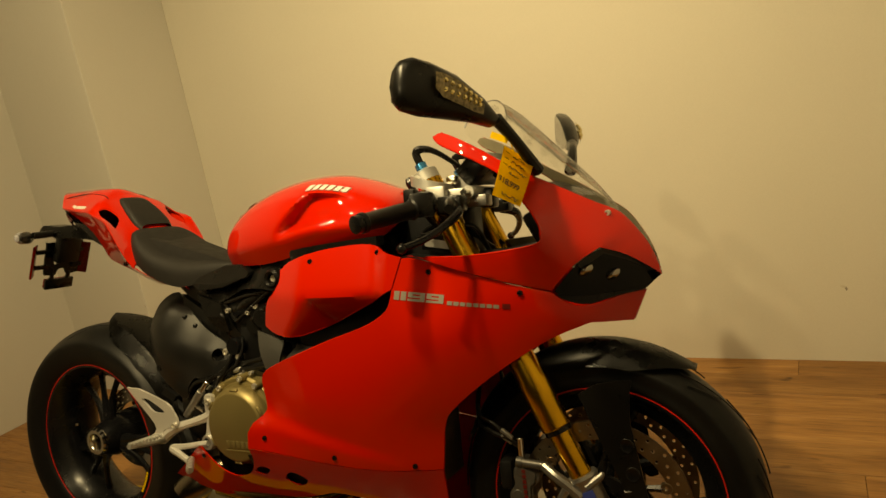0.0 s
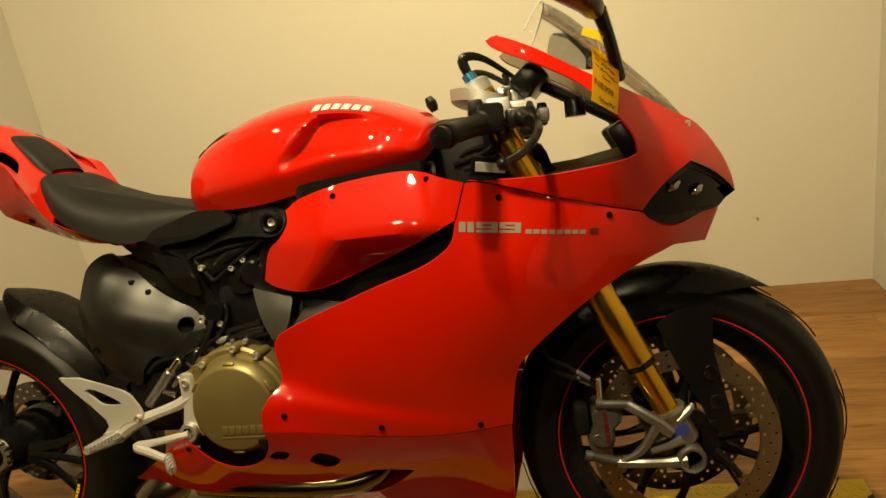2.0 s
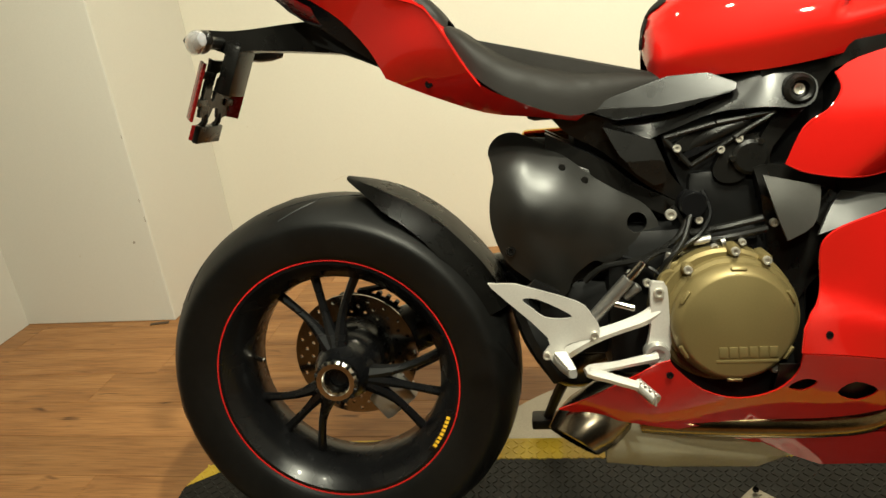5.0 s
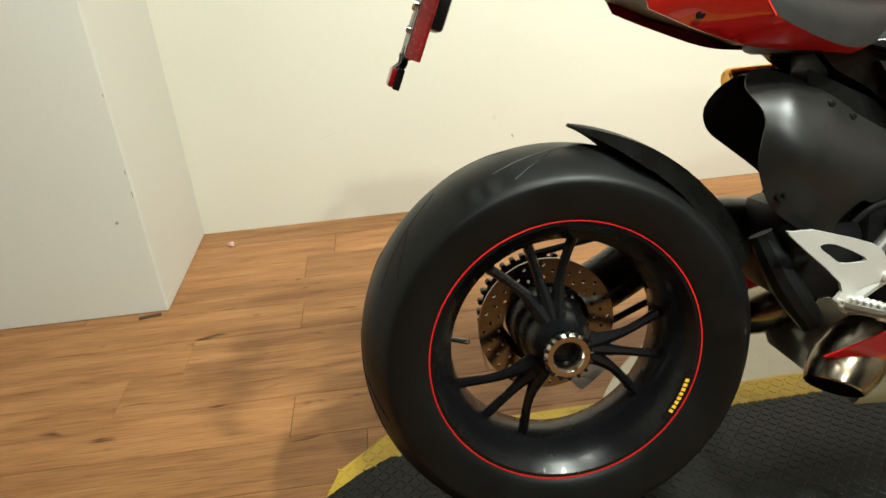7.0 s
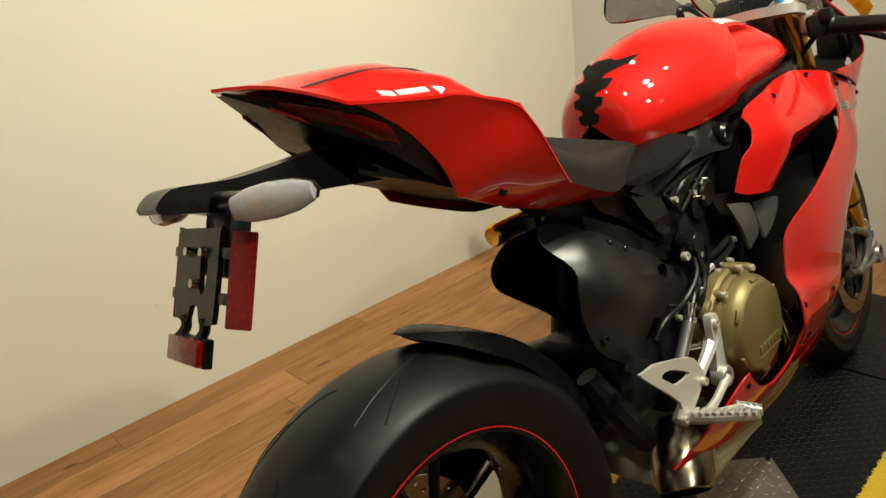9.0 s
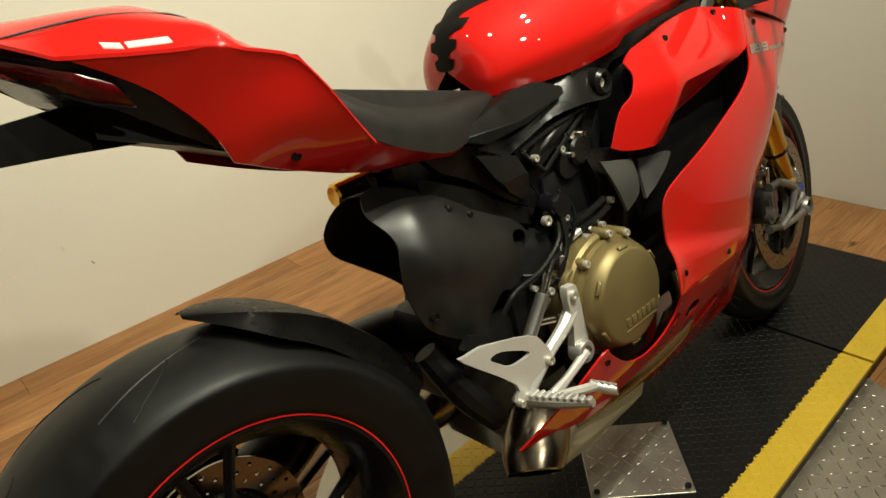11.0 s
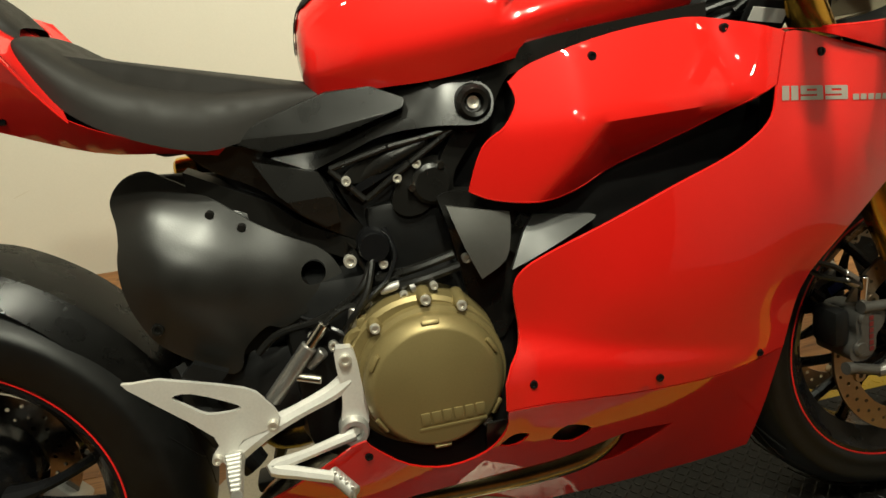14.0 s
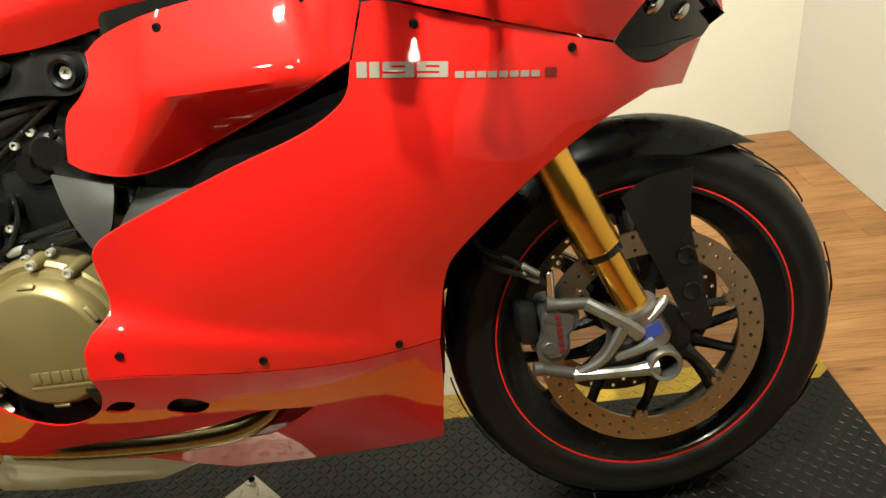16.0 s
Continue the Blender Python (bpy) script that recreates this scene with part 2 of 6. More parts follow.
def lathe(profile, n=48, bm=None, m=None, closed=False):
    """Turn a profile of (radius, y) about the y axis."""
    own = bmesh.new()
    rings = []
    for r, y in profile:
        if r < 1e-6:
            rings.append([own.verts.new((0, y, 0))])
        else:
            rings.append([own.verts.new((r * math.cos(2 * math.pi * k / n), y, r * math.sin(2 * math.pi * k / n))) for k in range(n)])
    pairs = list(zip(rings, rings[1:])) + ([(rings[-1], rings[0])] if closed else [])
    for a, b in pairs:
        for k in range(n):
            q = [a[k % len(a)], a[(k + 1) % n % len(a)], b[(k + 1) % n % len(b)], b[k % len(b)]]
            q = [v for i, v in enumerate(q) if v not in q[:i]]
            if len(q) > 2:
                own.faces.new(q)
    if m is not None:
        own.transform(m)
    return merge(bm, own)


def curve_points(pts, per=6, closed=False, corners=()):
    """Catmull-Rom through points of any size; the points whose index is in corners stay sharp."""
    pts = [np.array(p, float) for p in pts]
    n, out = len(pts), []
    for i in range(n if closed else n - 1):
        p1, p2 = pts[i], pts[(i + 1) % n]
        p0 = pts[i - 1] if (closed or i) else p1
        p3 = pts[(i + 2) % n] if (closed or i + 2 < n) else p2
        m1 = (p2 - p1) * 0.6 if i in corners else (p2 - p0) / 2
        m2 = (p2 - p1) * 0.6 if (i + 1) % n in corners else (p3 - p1) / 2
        for k in range(per):
            t = k / per
            out.append((2 * t**3 - 3 * t**2 + 1) * p1 + (t**3 - 2 * t**2 + t) * m1 + (3 * t**2 - 2 * t**3) * p2 + (t**3 - t**2) * m2)
    if not closed:
        out.append(pts[-1])
    return out


def tube(pts, r, n=10, bm=None, per=5, m=None, curved=True):
    """A round bar along points; r is one radius or one for each point."""
    own = bmesh.new()
    rs = list(r) if isinstance(r, (list, tuple)) else [r] * len(pts)
    data = [(*p, q) for p, q in zip(pts, rs)]
    line = curve_points(data, per) if curved and len(pts) > 2 else [np.array(d, float) for d in data]
    rings, side = [], None
    for i, d in enumerate(line):
        way = Vector(line[min(i + 1, len(line) - 1)][:3]) - Vector(line[max(i - 1, 0)][:3])
        way.normalize()
        if side is None:
            side = way.orthogonal()
        side = (side - way * side.dot(way)).normalized()
        up = way.cross(side)
        rings.append([own.verts.new(Vector(d[:3]) + (side * math.cos(2 * math.pi * k / n) + up * math.sin(2 * math.pi * k / n)) * d[3]) for k in range(n)])
    for a, b in zip(rings, rings[1:]):
        for k in range(n):
            own.faces.new((a[k], a[(k + 1) % n], b[(k + 1) % n], b[k]))
    own.faces.new(rings[0][::-1])
    own.faces.new(rings[-1])
    if m is not None:
        own.transform(m)
    return merge(bm, own)


def inside(p, poly):
    x, z = p[0], p[1]
    hit = False
    for (x1, z1), (x2, z2) in zip(poly, poly[1:] + poly[:1]):
        if (z1 > z) != (z2 > z) and x < (x2 - x1) * (z - z1) / (z2 - z1) + x1:
            hit = not hit
    return hit


def flat_mesh(outer, holes=(), grid=0.0):
    """2D triangles that fill an outline with holes; grid adds inner points."""
    from mathutils.geometry import delaunay_2d_cdt
    loops = [[(float(p[0]), float(p[1])) for p in loop] for loop in (outer, *holes)]
    verts, edges = [], []
    for loop in loops:
        base = len(verts)
        verts += loop
        edges += [(base + i, base + (i + 1) % len(loop)) for i in range(len(loop))]
    if grid:
        xs, zs = [p[0] for p in loops[0]], [p[1] for p in loops[0]]
        edge = np.array(verts)
        row = 0
        z = min(zs) + grid / 2
        while z < max(zs):
            x = min(xs) + grid * (0.25 + 0.5 * (row % 2))
            while x < max(xs):
                if inside((x, z), loops[0]) and not any(inside((x, z), h) for h in loops[1:]) and np.min(np.hypot(*(edge - (x, z)).T)) > grid * 0.45:
                    verts.append((x, z))
                x += grid
            z += grid * 0.87
            row += 1
    out = delaunay_2d_cdt([Vector(v) for v in verts], edges, [], 0, 1e-6)
    vs, fs = [tuple(v) for v in out[0]], []
    for f in out[2]:
        c = (sum(vs[i][0] for i in f) / len(f), sum(vs[i][1] for i in f) / len(f))
        if inside(c, loops[0]) and not any(inside(c, h) for h in loops[1:]):
            fs.append(tuple(f))
    return vs, fs


def sheet(outer, top, thick, holes=(), grid=0.03, bm=None, m=None, flip=1):
    """A plate over an outline in (x, z): its outer face lies at y = top(x, z), its inner one thick metres within; flip -1 mirrors it."""
    vs, fs = flat_mesh(outer, holes, grid)
    own = bmesh.new()
    a = [own.verts.new((x, top(x, z) * flip, z)) for x, z in vs]
    b = [own.verts.new((x, (top(x, z) + thick) * flip, z)) for x, z in vs]
    count = {}
    for f in fs:
        own.faces.new([a[i] for i in f])
        own.faces.new([b[i] for i in reversed(f)])
        for i, j in zip(f, f[1:] + f[:1]):
            count[(i, j)] = 1
    for i, j in list(count):
        if (j, i) not in count:
            own.faces.new((a[i], a[j], b[j], b[i]))
    if m is not None:
        own.transform(m)
    return merge(bm, own)


def spline_surface(ctrl):
    """y over (x, z): the smooth thin-plate surface through a few control points (x, z, y)."""
    p = np.array(ctrl, float)
    d = np.hypot(p[:, None, 0] - p[None, :, 0], p[:, None, 1] - p[None, :, 1])
    k = np.where(d > 0, d * d * np.log(d + 1e-12), 0) + np.eye(len(p)) * 2e-4
    one = np.c_[np.ones(len(p)), p[:, :2]]
    a = np.block([[k, one], [one.T, np.zeros((3, 3))]])
    w = np.linalg.solve(a, np.r_[p[:, 2], 0, 0, 0])

    def top(x, z):
        r = np.hypot(p[:, 0] - x, p[:, 1] - z)
        return float(w[:-3] @ np.where(r > 0, r * r * np.log(r + 1e-12), 0) + w[-3] + w[-2] * x + w[-1] * z)

    return top


def circle(cx, cz, r, n=24, start=0.0):
    return [(cx + r * math.cos(start + 2 * math.pi * k / n), cz + r * math.sin(start + 2 * math.pi * k / n)) for k in range(n)]

# ---- the setting ----
BACK, FRONT, LEFT, HIGH = 1.552, 2.293, -1.55, 3.0


def setting(name, bm, material, label, category):
    return tagged(part(name, bm, material, None, smooth=0), label, category, kind="structure")


setting("wall_back", block(-1.7, FRONT + 0.12, BACK, BACK + 0.12, 0, HIGH), WALL, "cream painted plaster wall behind the motorcycle with scuffs", "wall")
setting("wall_front", block(FRONT, FRONT + 0.12, -2.2, BACK, 0, HIGH), WALL2, "off-white painted wall ahead of the front wheel", "wall")
setting("wall_left", block(LEFT - 0.12, LEFT, -2.2, 1.002, 0, HIGH), WALL2, "off-white painted wall behind the tail", "wall")
setting("wall_pillar", block(LEFT - 0.12, -0.959, 1.002, BACK, 0, HIGH, 0.004), WALL2, "off-white painted wall pillar with chipped corner", "wall")
# walls and ceiling out of view, added to close the room with little bounce
setting("wall_room", block(-5.6, 5.6, -9.1, -9.0, 0, HIGH), DIM, "unseen dark wall added across the room", "wall")
setting("wall_side", block(-5.6, -5.5, -9.0, -2.2, 0, HIGH), DIM, "unseen dark side wall added to close the room", "wall")
setting("wall_far", block(5.5, 5.6, -9.0, -2.2, 0, HIGH), DIM, "unseen dark side wall added to close the room", "wall")
setting("wall_return", block(-5.6, LEFT - 0.12, -2.2, -2.1, 0, HIGH), DIM, "unseen dark return wall added beside the bay", "wall")
setting("wall_return_far", block(FRONT + 0.12, 5.6, -2.2, -2.1, 0, HIGH), DIM, "unseen dark return wall added beside the bay", "wall")
setting("ceiling", block(-5.6, 5.6, -9.1, BACK + 0.12, HIGH, HIGH + 0.1), CEIL, "unseen ceiling added, coloured dark to hold bounce down", "ceiling")
floor = setting("floor", block(-5.6, 5.6, -9.1, BACK + 0.12, -0.1, -0.0035), EDGE, "brown wood plank floor with knots", "floor")

# the display platform: its own axes, turned a little against the walls
DECK = pose(1.363, -0.247, 0, 0, 0, 1.6)
TOP, WIDE = 0.055, 0.556
STRIP = 0.068

# ---- the motorcycle, in its own axes: x ahead, y to its left, z up, origin under the rear axle ----
bike = new("motorcycle")
bike.matrix_world = pose(0, 0.0266, TOP) @ pose(0, 0, 0, 0, 0, 1.16) @ pose(0, 0, 0, -10.4, 0, 0)
tagged(bike, "red sport motorcycle with gold fork leaning on its side stand", "motorcycle")

REAR_C, FRONT_C = Vector((0, 0, 0.325)), Vector((1.435, 0, 0.294))
AXIS = Vector((-math.sin(radians(24.5)), 0, math.cos(radians(24.5))))
PIVOT = FRONT_C + Vector((-0.026, 0, 0))
STEER = Matrix.Translation(PIVOT) @ Matrix.Rotation(radians(5), 4, AXIS) @ Matrix.Translation(-PIVOT)


def tyre_profile(radius, half, rim, rim_half):
    side = [(rim, rim_half), (rim + 0.012, rim_half + 0.010), (rim + 0.35 * (radius - rim), half * 0.96), (rim + 0.55 * (radius - rim), half), (rim + 0.66 * (radius - rim), half * 0.97)]
    crown = [(radius - (radius - rim) * 0.34 * (k / 6) ** 2.5, half * 0.97 * k / 6) for k in range(5, -1, -1)]
    right = side + crown
    pts = curve_points(right, 3)
    return [tuple(p) for p in pts] + [(r, -y) for r, y in reversed([tuple(p) for p in pts][:-1])]


def ring_disc(r0, r1, y0, y1, holes, hub=None):
    outer, inner = circle(0, 0, r1, 72), circle(0, 0, r0, 60)
    return sheet(outer, lambda x, z: y0, y1 - y0, [inner, *holes], 0)


def wheel(prefix, centre, radius, half, rim_half, m, phase):
    base = m @ Matrix.Translation(centre)
    rim_r = 0.2225
    prof = [(rim_r, rim_half), (rim_r + 0.003, rim_half - 0.004), (rim_r - 0.012, rim_half - 0.012), (rim_r - 0.03, rim_half * 0.6), (rim_r - 0.036, 0), (rim_r - 0.03, -rim_half * 0.6),
            (rim_r - 0.012, -rim_half + 0.012), (rim_r + 0.003, -rim_half + 0.004), (rim_r, -rim_half), (rim_r - 0.008, -rim_half), (rim_r - 0.018, -rim_half + 0.012),
            (rim_r - 0.040, -rim_half * 0.5), (rim_r - 0.044, 0), (rim_r - 0.040, rim_half * 0.5), (rim_r - 0.018, rim_half - 0.012), (rim_r - 0.008, rim_half)]
    rim = part(prefix + "_wheel", lathe(prof, 96, m=base, closed=True), GLOSS, bike, "gloss black forged rim")
    part("tyre", lathe(tyre_profile(radius, half, 0.2185, rim_half - 0.003), 96, m=base), RUBBER, rim, "black road tyre")
    for side in (1, -1):
        part("rim_stripe", lathe([(0.2235, side * (rim_half + 0.0012)), (0.2205, side * (rim_half + 0.0016)), (0.2205, side * (rim_half - 0.001)), (0.2235, side * (rim_half - 0.001))], 96, m=base, closed=True), REDLINE, rim, "thin red rim stripe")
    hub = lathe([(0.0, 0.06), (0.035, 0.06), (0.045, 0.04), (0.04, 0), (0.045, -0.045), (0.035, -0.06), (0.0, -0.06)], 32, m=base)
    part("hub", hub, GLOSS, rim)
    for g in range(3):
        for k in (-1, 0, 1):
            a0, a1 = phase + g * 2 * math.pi / 3 + k * 0.16, phase + g * 2 * math.pi / 3 + k * 0.44
            y = -0.012
            pts = [(0.036 * math.cos(a0), y - 0.02, 0.036 * math.sin(a0)), (0.11 * math.cos((a0 + a1) / 2), y - 0.012, 0.11 * math.sin((a0 + a1) / 2)), (0.187 * math.cos(a1), y, 0.187 * math.sin(a1))]
            part("spoke", tube(pts, [0.019, 0.0085, 0.0095], 8, m=base), GLOSS, rim)
    return rim, base


def holes_of(r_list, count, size, twist=0.0):
    out = []
    for j, r in enumerate(r_list):
        for k in range(count):
            a = 2 * math.pi * (k + 0.5 * (j % 2) + twist) / count
            out.append(circle(r * math.cos(a), r * math.sin(a), size, 6))
    return out


rear, rear_m = wheel("rear", REAR_C, 0.327, 0.103, 0.083, Matrix(), radians(103))
front, front_m = wheel("front", FRONT_C, 0.2935, 0.061, 0.052, STEER, radians(95))


def tread(rim, base, radius, half, count):
    """Fine sipes that sweep from the crown towards the shoulder."""
    bm = bmesh.new()
    for k in range(count):
        for s in (1, -1):
            a = 2 * math.pi * (k + 0.25 * s) / count
            for da, y0, y1, bow in ((0.0, 0.10, 0.62, 0.50), (0.20, 0.40, 0.86, 0.22)):
                pts = []
                for j in range(7):
                    t = j / 6
                    y = half * 0.97 * (y0 + (y1 - y0) * t)
                    r = radius - (radius - 0.2185) * 0.34 * (y / (half * 0.97)) ** 2.5 - 0.0004
                    b = a + da + bow * t**1.6
                    pts.append((r * math.cos(b), s * y, r * math.sin(b)))
                tube(pts, 0.0014, 5, m=base, bm=bm)
    part("tread_groove", bm, DARK, rim, "fine dark tread grooves")


tread(rear, rear_m, 0.327, 0.103, 8)
tread(front, front_m, 0.299, 0.061, 9)


def both(name, outline, top, thick, material, label="", holes=(), grid=0.03, sides=(1, -1), parent=None, smooth=35):
    """The right panel and its mirror on the left."""
    made = [part(name, sheet(outline, top, thick, holes, grid, flip=s), material, parent or bike, label, smooth) for s in sides]
    return made[0]


def shape(pts, per=4, corners=()):
    return [tuple(p) for p in curve_points(pts, per, True, corners)]


def loft(sections, bm=None, caps=True, closed=False):
    """Skin rings of equally many points."""
    own = bmesh.new()
    rings = [[own.verts.new(p) for p in ring] for ring in sections]
    n = len(rings[0])
    for a, b in zip(rings, rings[1:]):
        for k in range(n if closed else n - 1):
            own.faces.new((a[k], a[(k + 1) % n], b[(k + 1) % n], b[k]))
    if caps and closed:
        own.faces.new(rings[0][::-1])
        own.faces.new(rings[-1])
    return merge(bm, own)


def screw(x, z, top, parent, r=0.0055, side=1):
    y = top(x, z)
    bm = lathe([(0, -0.0015), (r * 0.45, -0.0015), (r * 0.5, -0.003), (r * 0.9, -0.0028), (r, -0.0005), (r, 0.004)], 14, m=Matrix.Translation((x, y, z)))
    if side < 0:
        bm.transform(Matrix.Diagonal((1, -1, 1, 1)))
    return part("screw", bm, GLOSS, parent)


# main side fairing
FAIR = [(1.099, 0.742), (1.088, 0.706), (1.058, 0.683), (1.02, 0.667), (0.951, 0.646), (0.862, 0.615), (0.80, 0.592), (0.767, 0.575), (0.755, 0.551), (0.757, 0.492), (0.737, 0.468),
        (0.727, 0.45), (0.724, 0.416), (0.822, 0.400), (0.923, 0.386), (1.032, 0.375), (1.146, 0.373), (1.157, 0.435), (1.166, 0.468), (1.184, 0.497), (1.252, 0.552), (1.321, 0.597), (1.386, 0.632),
        (1.448, 0.653), (1.511, 0.643), (1.538, 0.700), (1.500, 0.697), (1.453, 0.686), (1.42, 0.695), (1.395, 0.7185), (1.275, 0.7555), (1.15, 0.7965), (1.118, 0.800)]
fair_y = spline_surface([(1.098, 0.741, -0.203), (0.735, 0.452, -0.219), (0.765, 0.44, -0.209), (0.757, 0.49, -0.205), (0.80, 0.47, -0.211), (0.93, 0.40, -0.205), (1.094, 0.37, -0.172), (1.17, 0.77, -0.181), (1.343, 0.722, -0.16), (0.757, 0.56, -0.212),
                         (0.95, 0.60, -0.226), (0.88, 0.52, -0.226), (1.05, 0.50, -0.209), (1.15, 0.45, -0.164), (1.18, 0.50, -0.172), (1.32, 0.60, -0.142), (1.45, 0.655, -0.088), (1.512, 0.645, -0.008), (1.538, 0.70, -0.006),
                         (1.40, 0.715, -0.136), (1.46, 0.69, -0.088), (1.2, 0.65, -0.20), (1.3, 0.67, -0.166), (1.05, 0.66, -0.216)])
flat_y = fair_y


def fair_y(x, z):
    """The flank with a ridge that runs out from the lower rear corner."""
    fade = max(0.0, 1 - max(0.0, x - 0.73) / 0.36)
    line = 0.478 - 0.27 * (x - 0.757)
    return flat_y(x, z) - 0.021 * fade * (0.5 - 0.5 * math.tanh((z - line) / (0.004 + 0.009 * fade)))


fairing = both("side_fairing", shape(FAIR, 3, {0, 10, 11, 12, 16, 23, 24, 25, 29, 32}), fair_y, 0.004, RED, "glossy red side fairing", grid=0.011)
for s in (1, -1):
    rim_line = [tuple(p) for p in curve_points([np.array(p) for p in FAIR[:13]], 4, False, {0, 10, 11})]
    part("fairing_lip", tube([(x, s * (fair_y(x, z) + 0.0019), z) for x, z in rim_line], 0.0021, 8, curved=False), RED, fairing, "rolled red fairing edge")
for sx, sz in ((1.17, 0.771), (1.343, 0.722), (0.761, 0.437), (0.929, 0.402), (1.094, 0.383)):
    screw(sx, sz, fair_y, fairing)

# upper side panel with a crease above the air outlet
SIDE = [(0.728, 0.666), (0.748, 0.717), (0.776, 0.739), (0.793, 0.765), (0.789, 0.788), (0.816, 0.805), (0.891, 0.823), (0.968, 0.831), (1.029, 0.830), (1.089, 0.811), (1.116, 0.802), (1.097, 0.744),
        (1.025, 0.712), (0.919, 0.671), (0.851, 0.649), (0.805, 0.645), (0.755, 0.653)]


def side_y(x, z):
    base = -0.203 + max(z - 0.735, 0) * 0.42 + max(0.86 - x, 0) * 0.30 + max(x - 1.02, 0) * 0.10 + 0.20 * (x - 0.93) ** 2 + 0.6 * (z - 0.745) ** 2
    d1 = ((x - 0.814) * 0.077 - (z - 0.654) * 0.068) / 0.1027
    d2 = 0.7325 - z + (x - 0.99) * 0.03
    d = min(d1, d2)
    rear = base + 0.85 * (math.sqrt(d * d + 0.00003) + d) / 2
    w = min(1.0, max(0.0, (x - 1.035) / 0.06))
    w = w * w * (3 - 2 * w)
    return rear * (1 - w) + fair_y(x, z) * w


side_panel = both("upper_side_panel", shape(SIDE, 3, {0, 4, 10, 11}), side_y, 0.004, RED, "glossy red creased side panel", grid=0.013)
for s in (1, -1):
    rim_line = [tuple(p) for p in curve_points([np.array(p) for p in SIDE[11:] + SIDE[:5]], 4, False, {6, 10})]
    part("panel_lip", tube([(x, s * (side_y(x, z) + 0.0019), z) for x, z in rim_line], 0.0021, 8, curved=False), RED, side_panel, "rolled red panel edge")
for sx, sz in ((0.885, 0.804), (1.052, 0.814)):
    screw(sx, sz, side_y, side_panel)

# belly pan with its pipe opening and two slots
BELLY = [(0.389, 0.296), (0.431, 0.321), (0.493, 0.363), (0.534, 0.392), (0.553, 0.400), (0.562, 0.385), (0.600, 0.350), (0.649, 0.336), (0.697, 0.350), (0.722, 0.382), (0.7245, 0.4145), (0.822, 0.3985), (0.923, 0.3845), (1.032, 0.3735),
         (1.145, 0.3715), (1.1445, 0.366), (1.137, 0.28), (1.125, 0.183), (0.974, 0.171), (0.804, 0.166), (0.76, 0.19), (0.70, 0.226), (0.616, 0.258), (0.49, 0.281)]
belly_y = spline_surface([(x, z, fair_y(x, z)) for x, z in ((0.7245, 0.414), (0.77, 0.406), (0.822, 0.398), (0.923, 0.384), (1.032, 0.373), (1.094, 0.371), (1.145, 0.371))]
                         + [(0.389, 0.296, -0.150), (0.55, 0.39, -0.212), (0.52, 0.30, -0.180), (0.62, 0.27, -0.168), (0.649, 0.33, -0.205), (0.80, 0.34, -0.202), (0.93, 0.30, -0.174),
                            (1.13, 0.185, -0.095), (0.974, 0.172, -0.095), (0.804, 0.166, -0.092), (0.70, 0.222, -0.135), (0.95, 0.24, -0.140), (1.08, 0.28, -0.140)])
PIPE = shape([(0.577, 0.279), (0.673, 0.289), (0.778, 0.287), (0.838, 0.296), (0.897, 0.311), (0.966, 0.303), (0.91, 0.264), (0.867, 0.251), (0.745, 0.255)], 3, {0, 5})
SLOTS = [shape([(0.713, 0.356), (0.733, 0.37), (0.753, 0.362), (0.736, 0.348)], 3), shape([(0.784, 0.34), (0.806, 0.359), (0.840, 0.341), (0.815, 0.323)], 3)]
belly = both("belly_pan", shape(BELLY, 3, {0, 4, 10, 14, 15, 17, 19}), belly_y, 0.004, RED, "glossy red belly pan", [PIPE, *SLOTS], grid=0.018)
screw(0.553, 0.375, belly_y, belly)
# dark backing added so the belly slots read as deep shade
BACKING = [(0.70, 0.393), (0.875, 0.385), (0.875, 0.314), (0.70, 0.314)]
both("slot_backing", BACKING, lambda x, z: belly_y(x, z) + 0.012, 0.004, DARK, grid=0.03)
# dark filler plate added for the black gap below the clutch cover
RIM_FILL = shape([(0.545, 0.395), (0.60, 0.35), (0.649, 0.338), (0.70, 0.35), (0.735, 0.40), (0.735, 0.30), (0.56, 0.30)], 2)
both("rim_filler", RIM_FILL, lambda x, z: -0.150, 0.02, DARK, grid=0.03)
# the belly's floor, joining both halves
keel = [[(x, s * y, z) for s, y in ((1, -w), (0, 0), (-1, -w))] for x, w, z in ((0.80, 0.090, 0.168), (0.974, 0.093, 0.174), (1.124, 0.093, 0.187))]
part("belly_floor", loft(keel), RED, bike)
# dark radiator box behind the fairings, seen through the outlets
part("radiator", block(0.80, 1.06, -0.085, 0.085, 0.30, 0.76, 0.012), DARK, bike, "dark radiator and ducting")
# dark blocks added so the outlets read black inside
part("air_duct", block(0.80, 1.165, -0.138, 0.138, 0.50, 0.79, 0.02), DARK, bike)
part("outlet_filler", block(1.118, 1.130, -0.183, 0.183, 0.58, 0.775, 0.004), DARK, bike)
for k in range(14):
    part("radiator_fin", block(1.061, 1.072, -0.08, 0.08, 0.32 + k * 0.022, 0.285 + k * 0.022), DARK, bike)

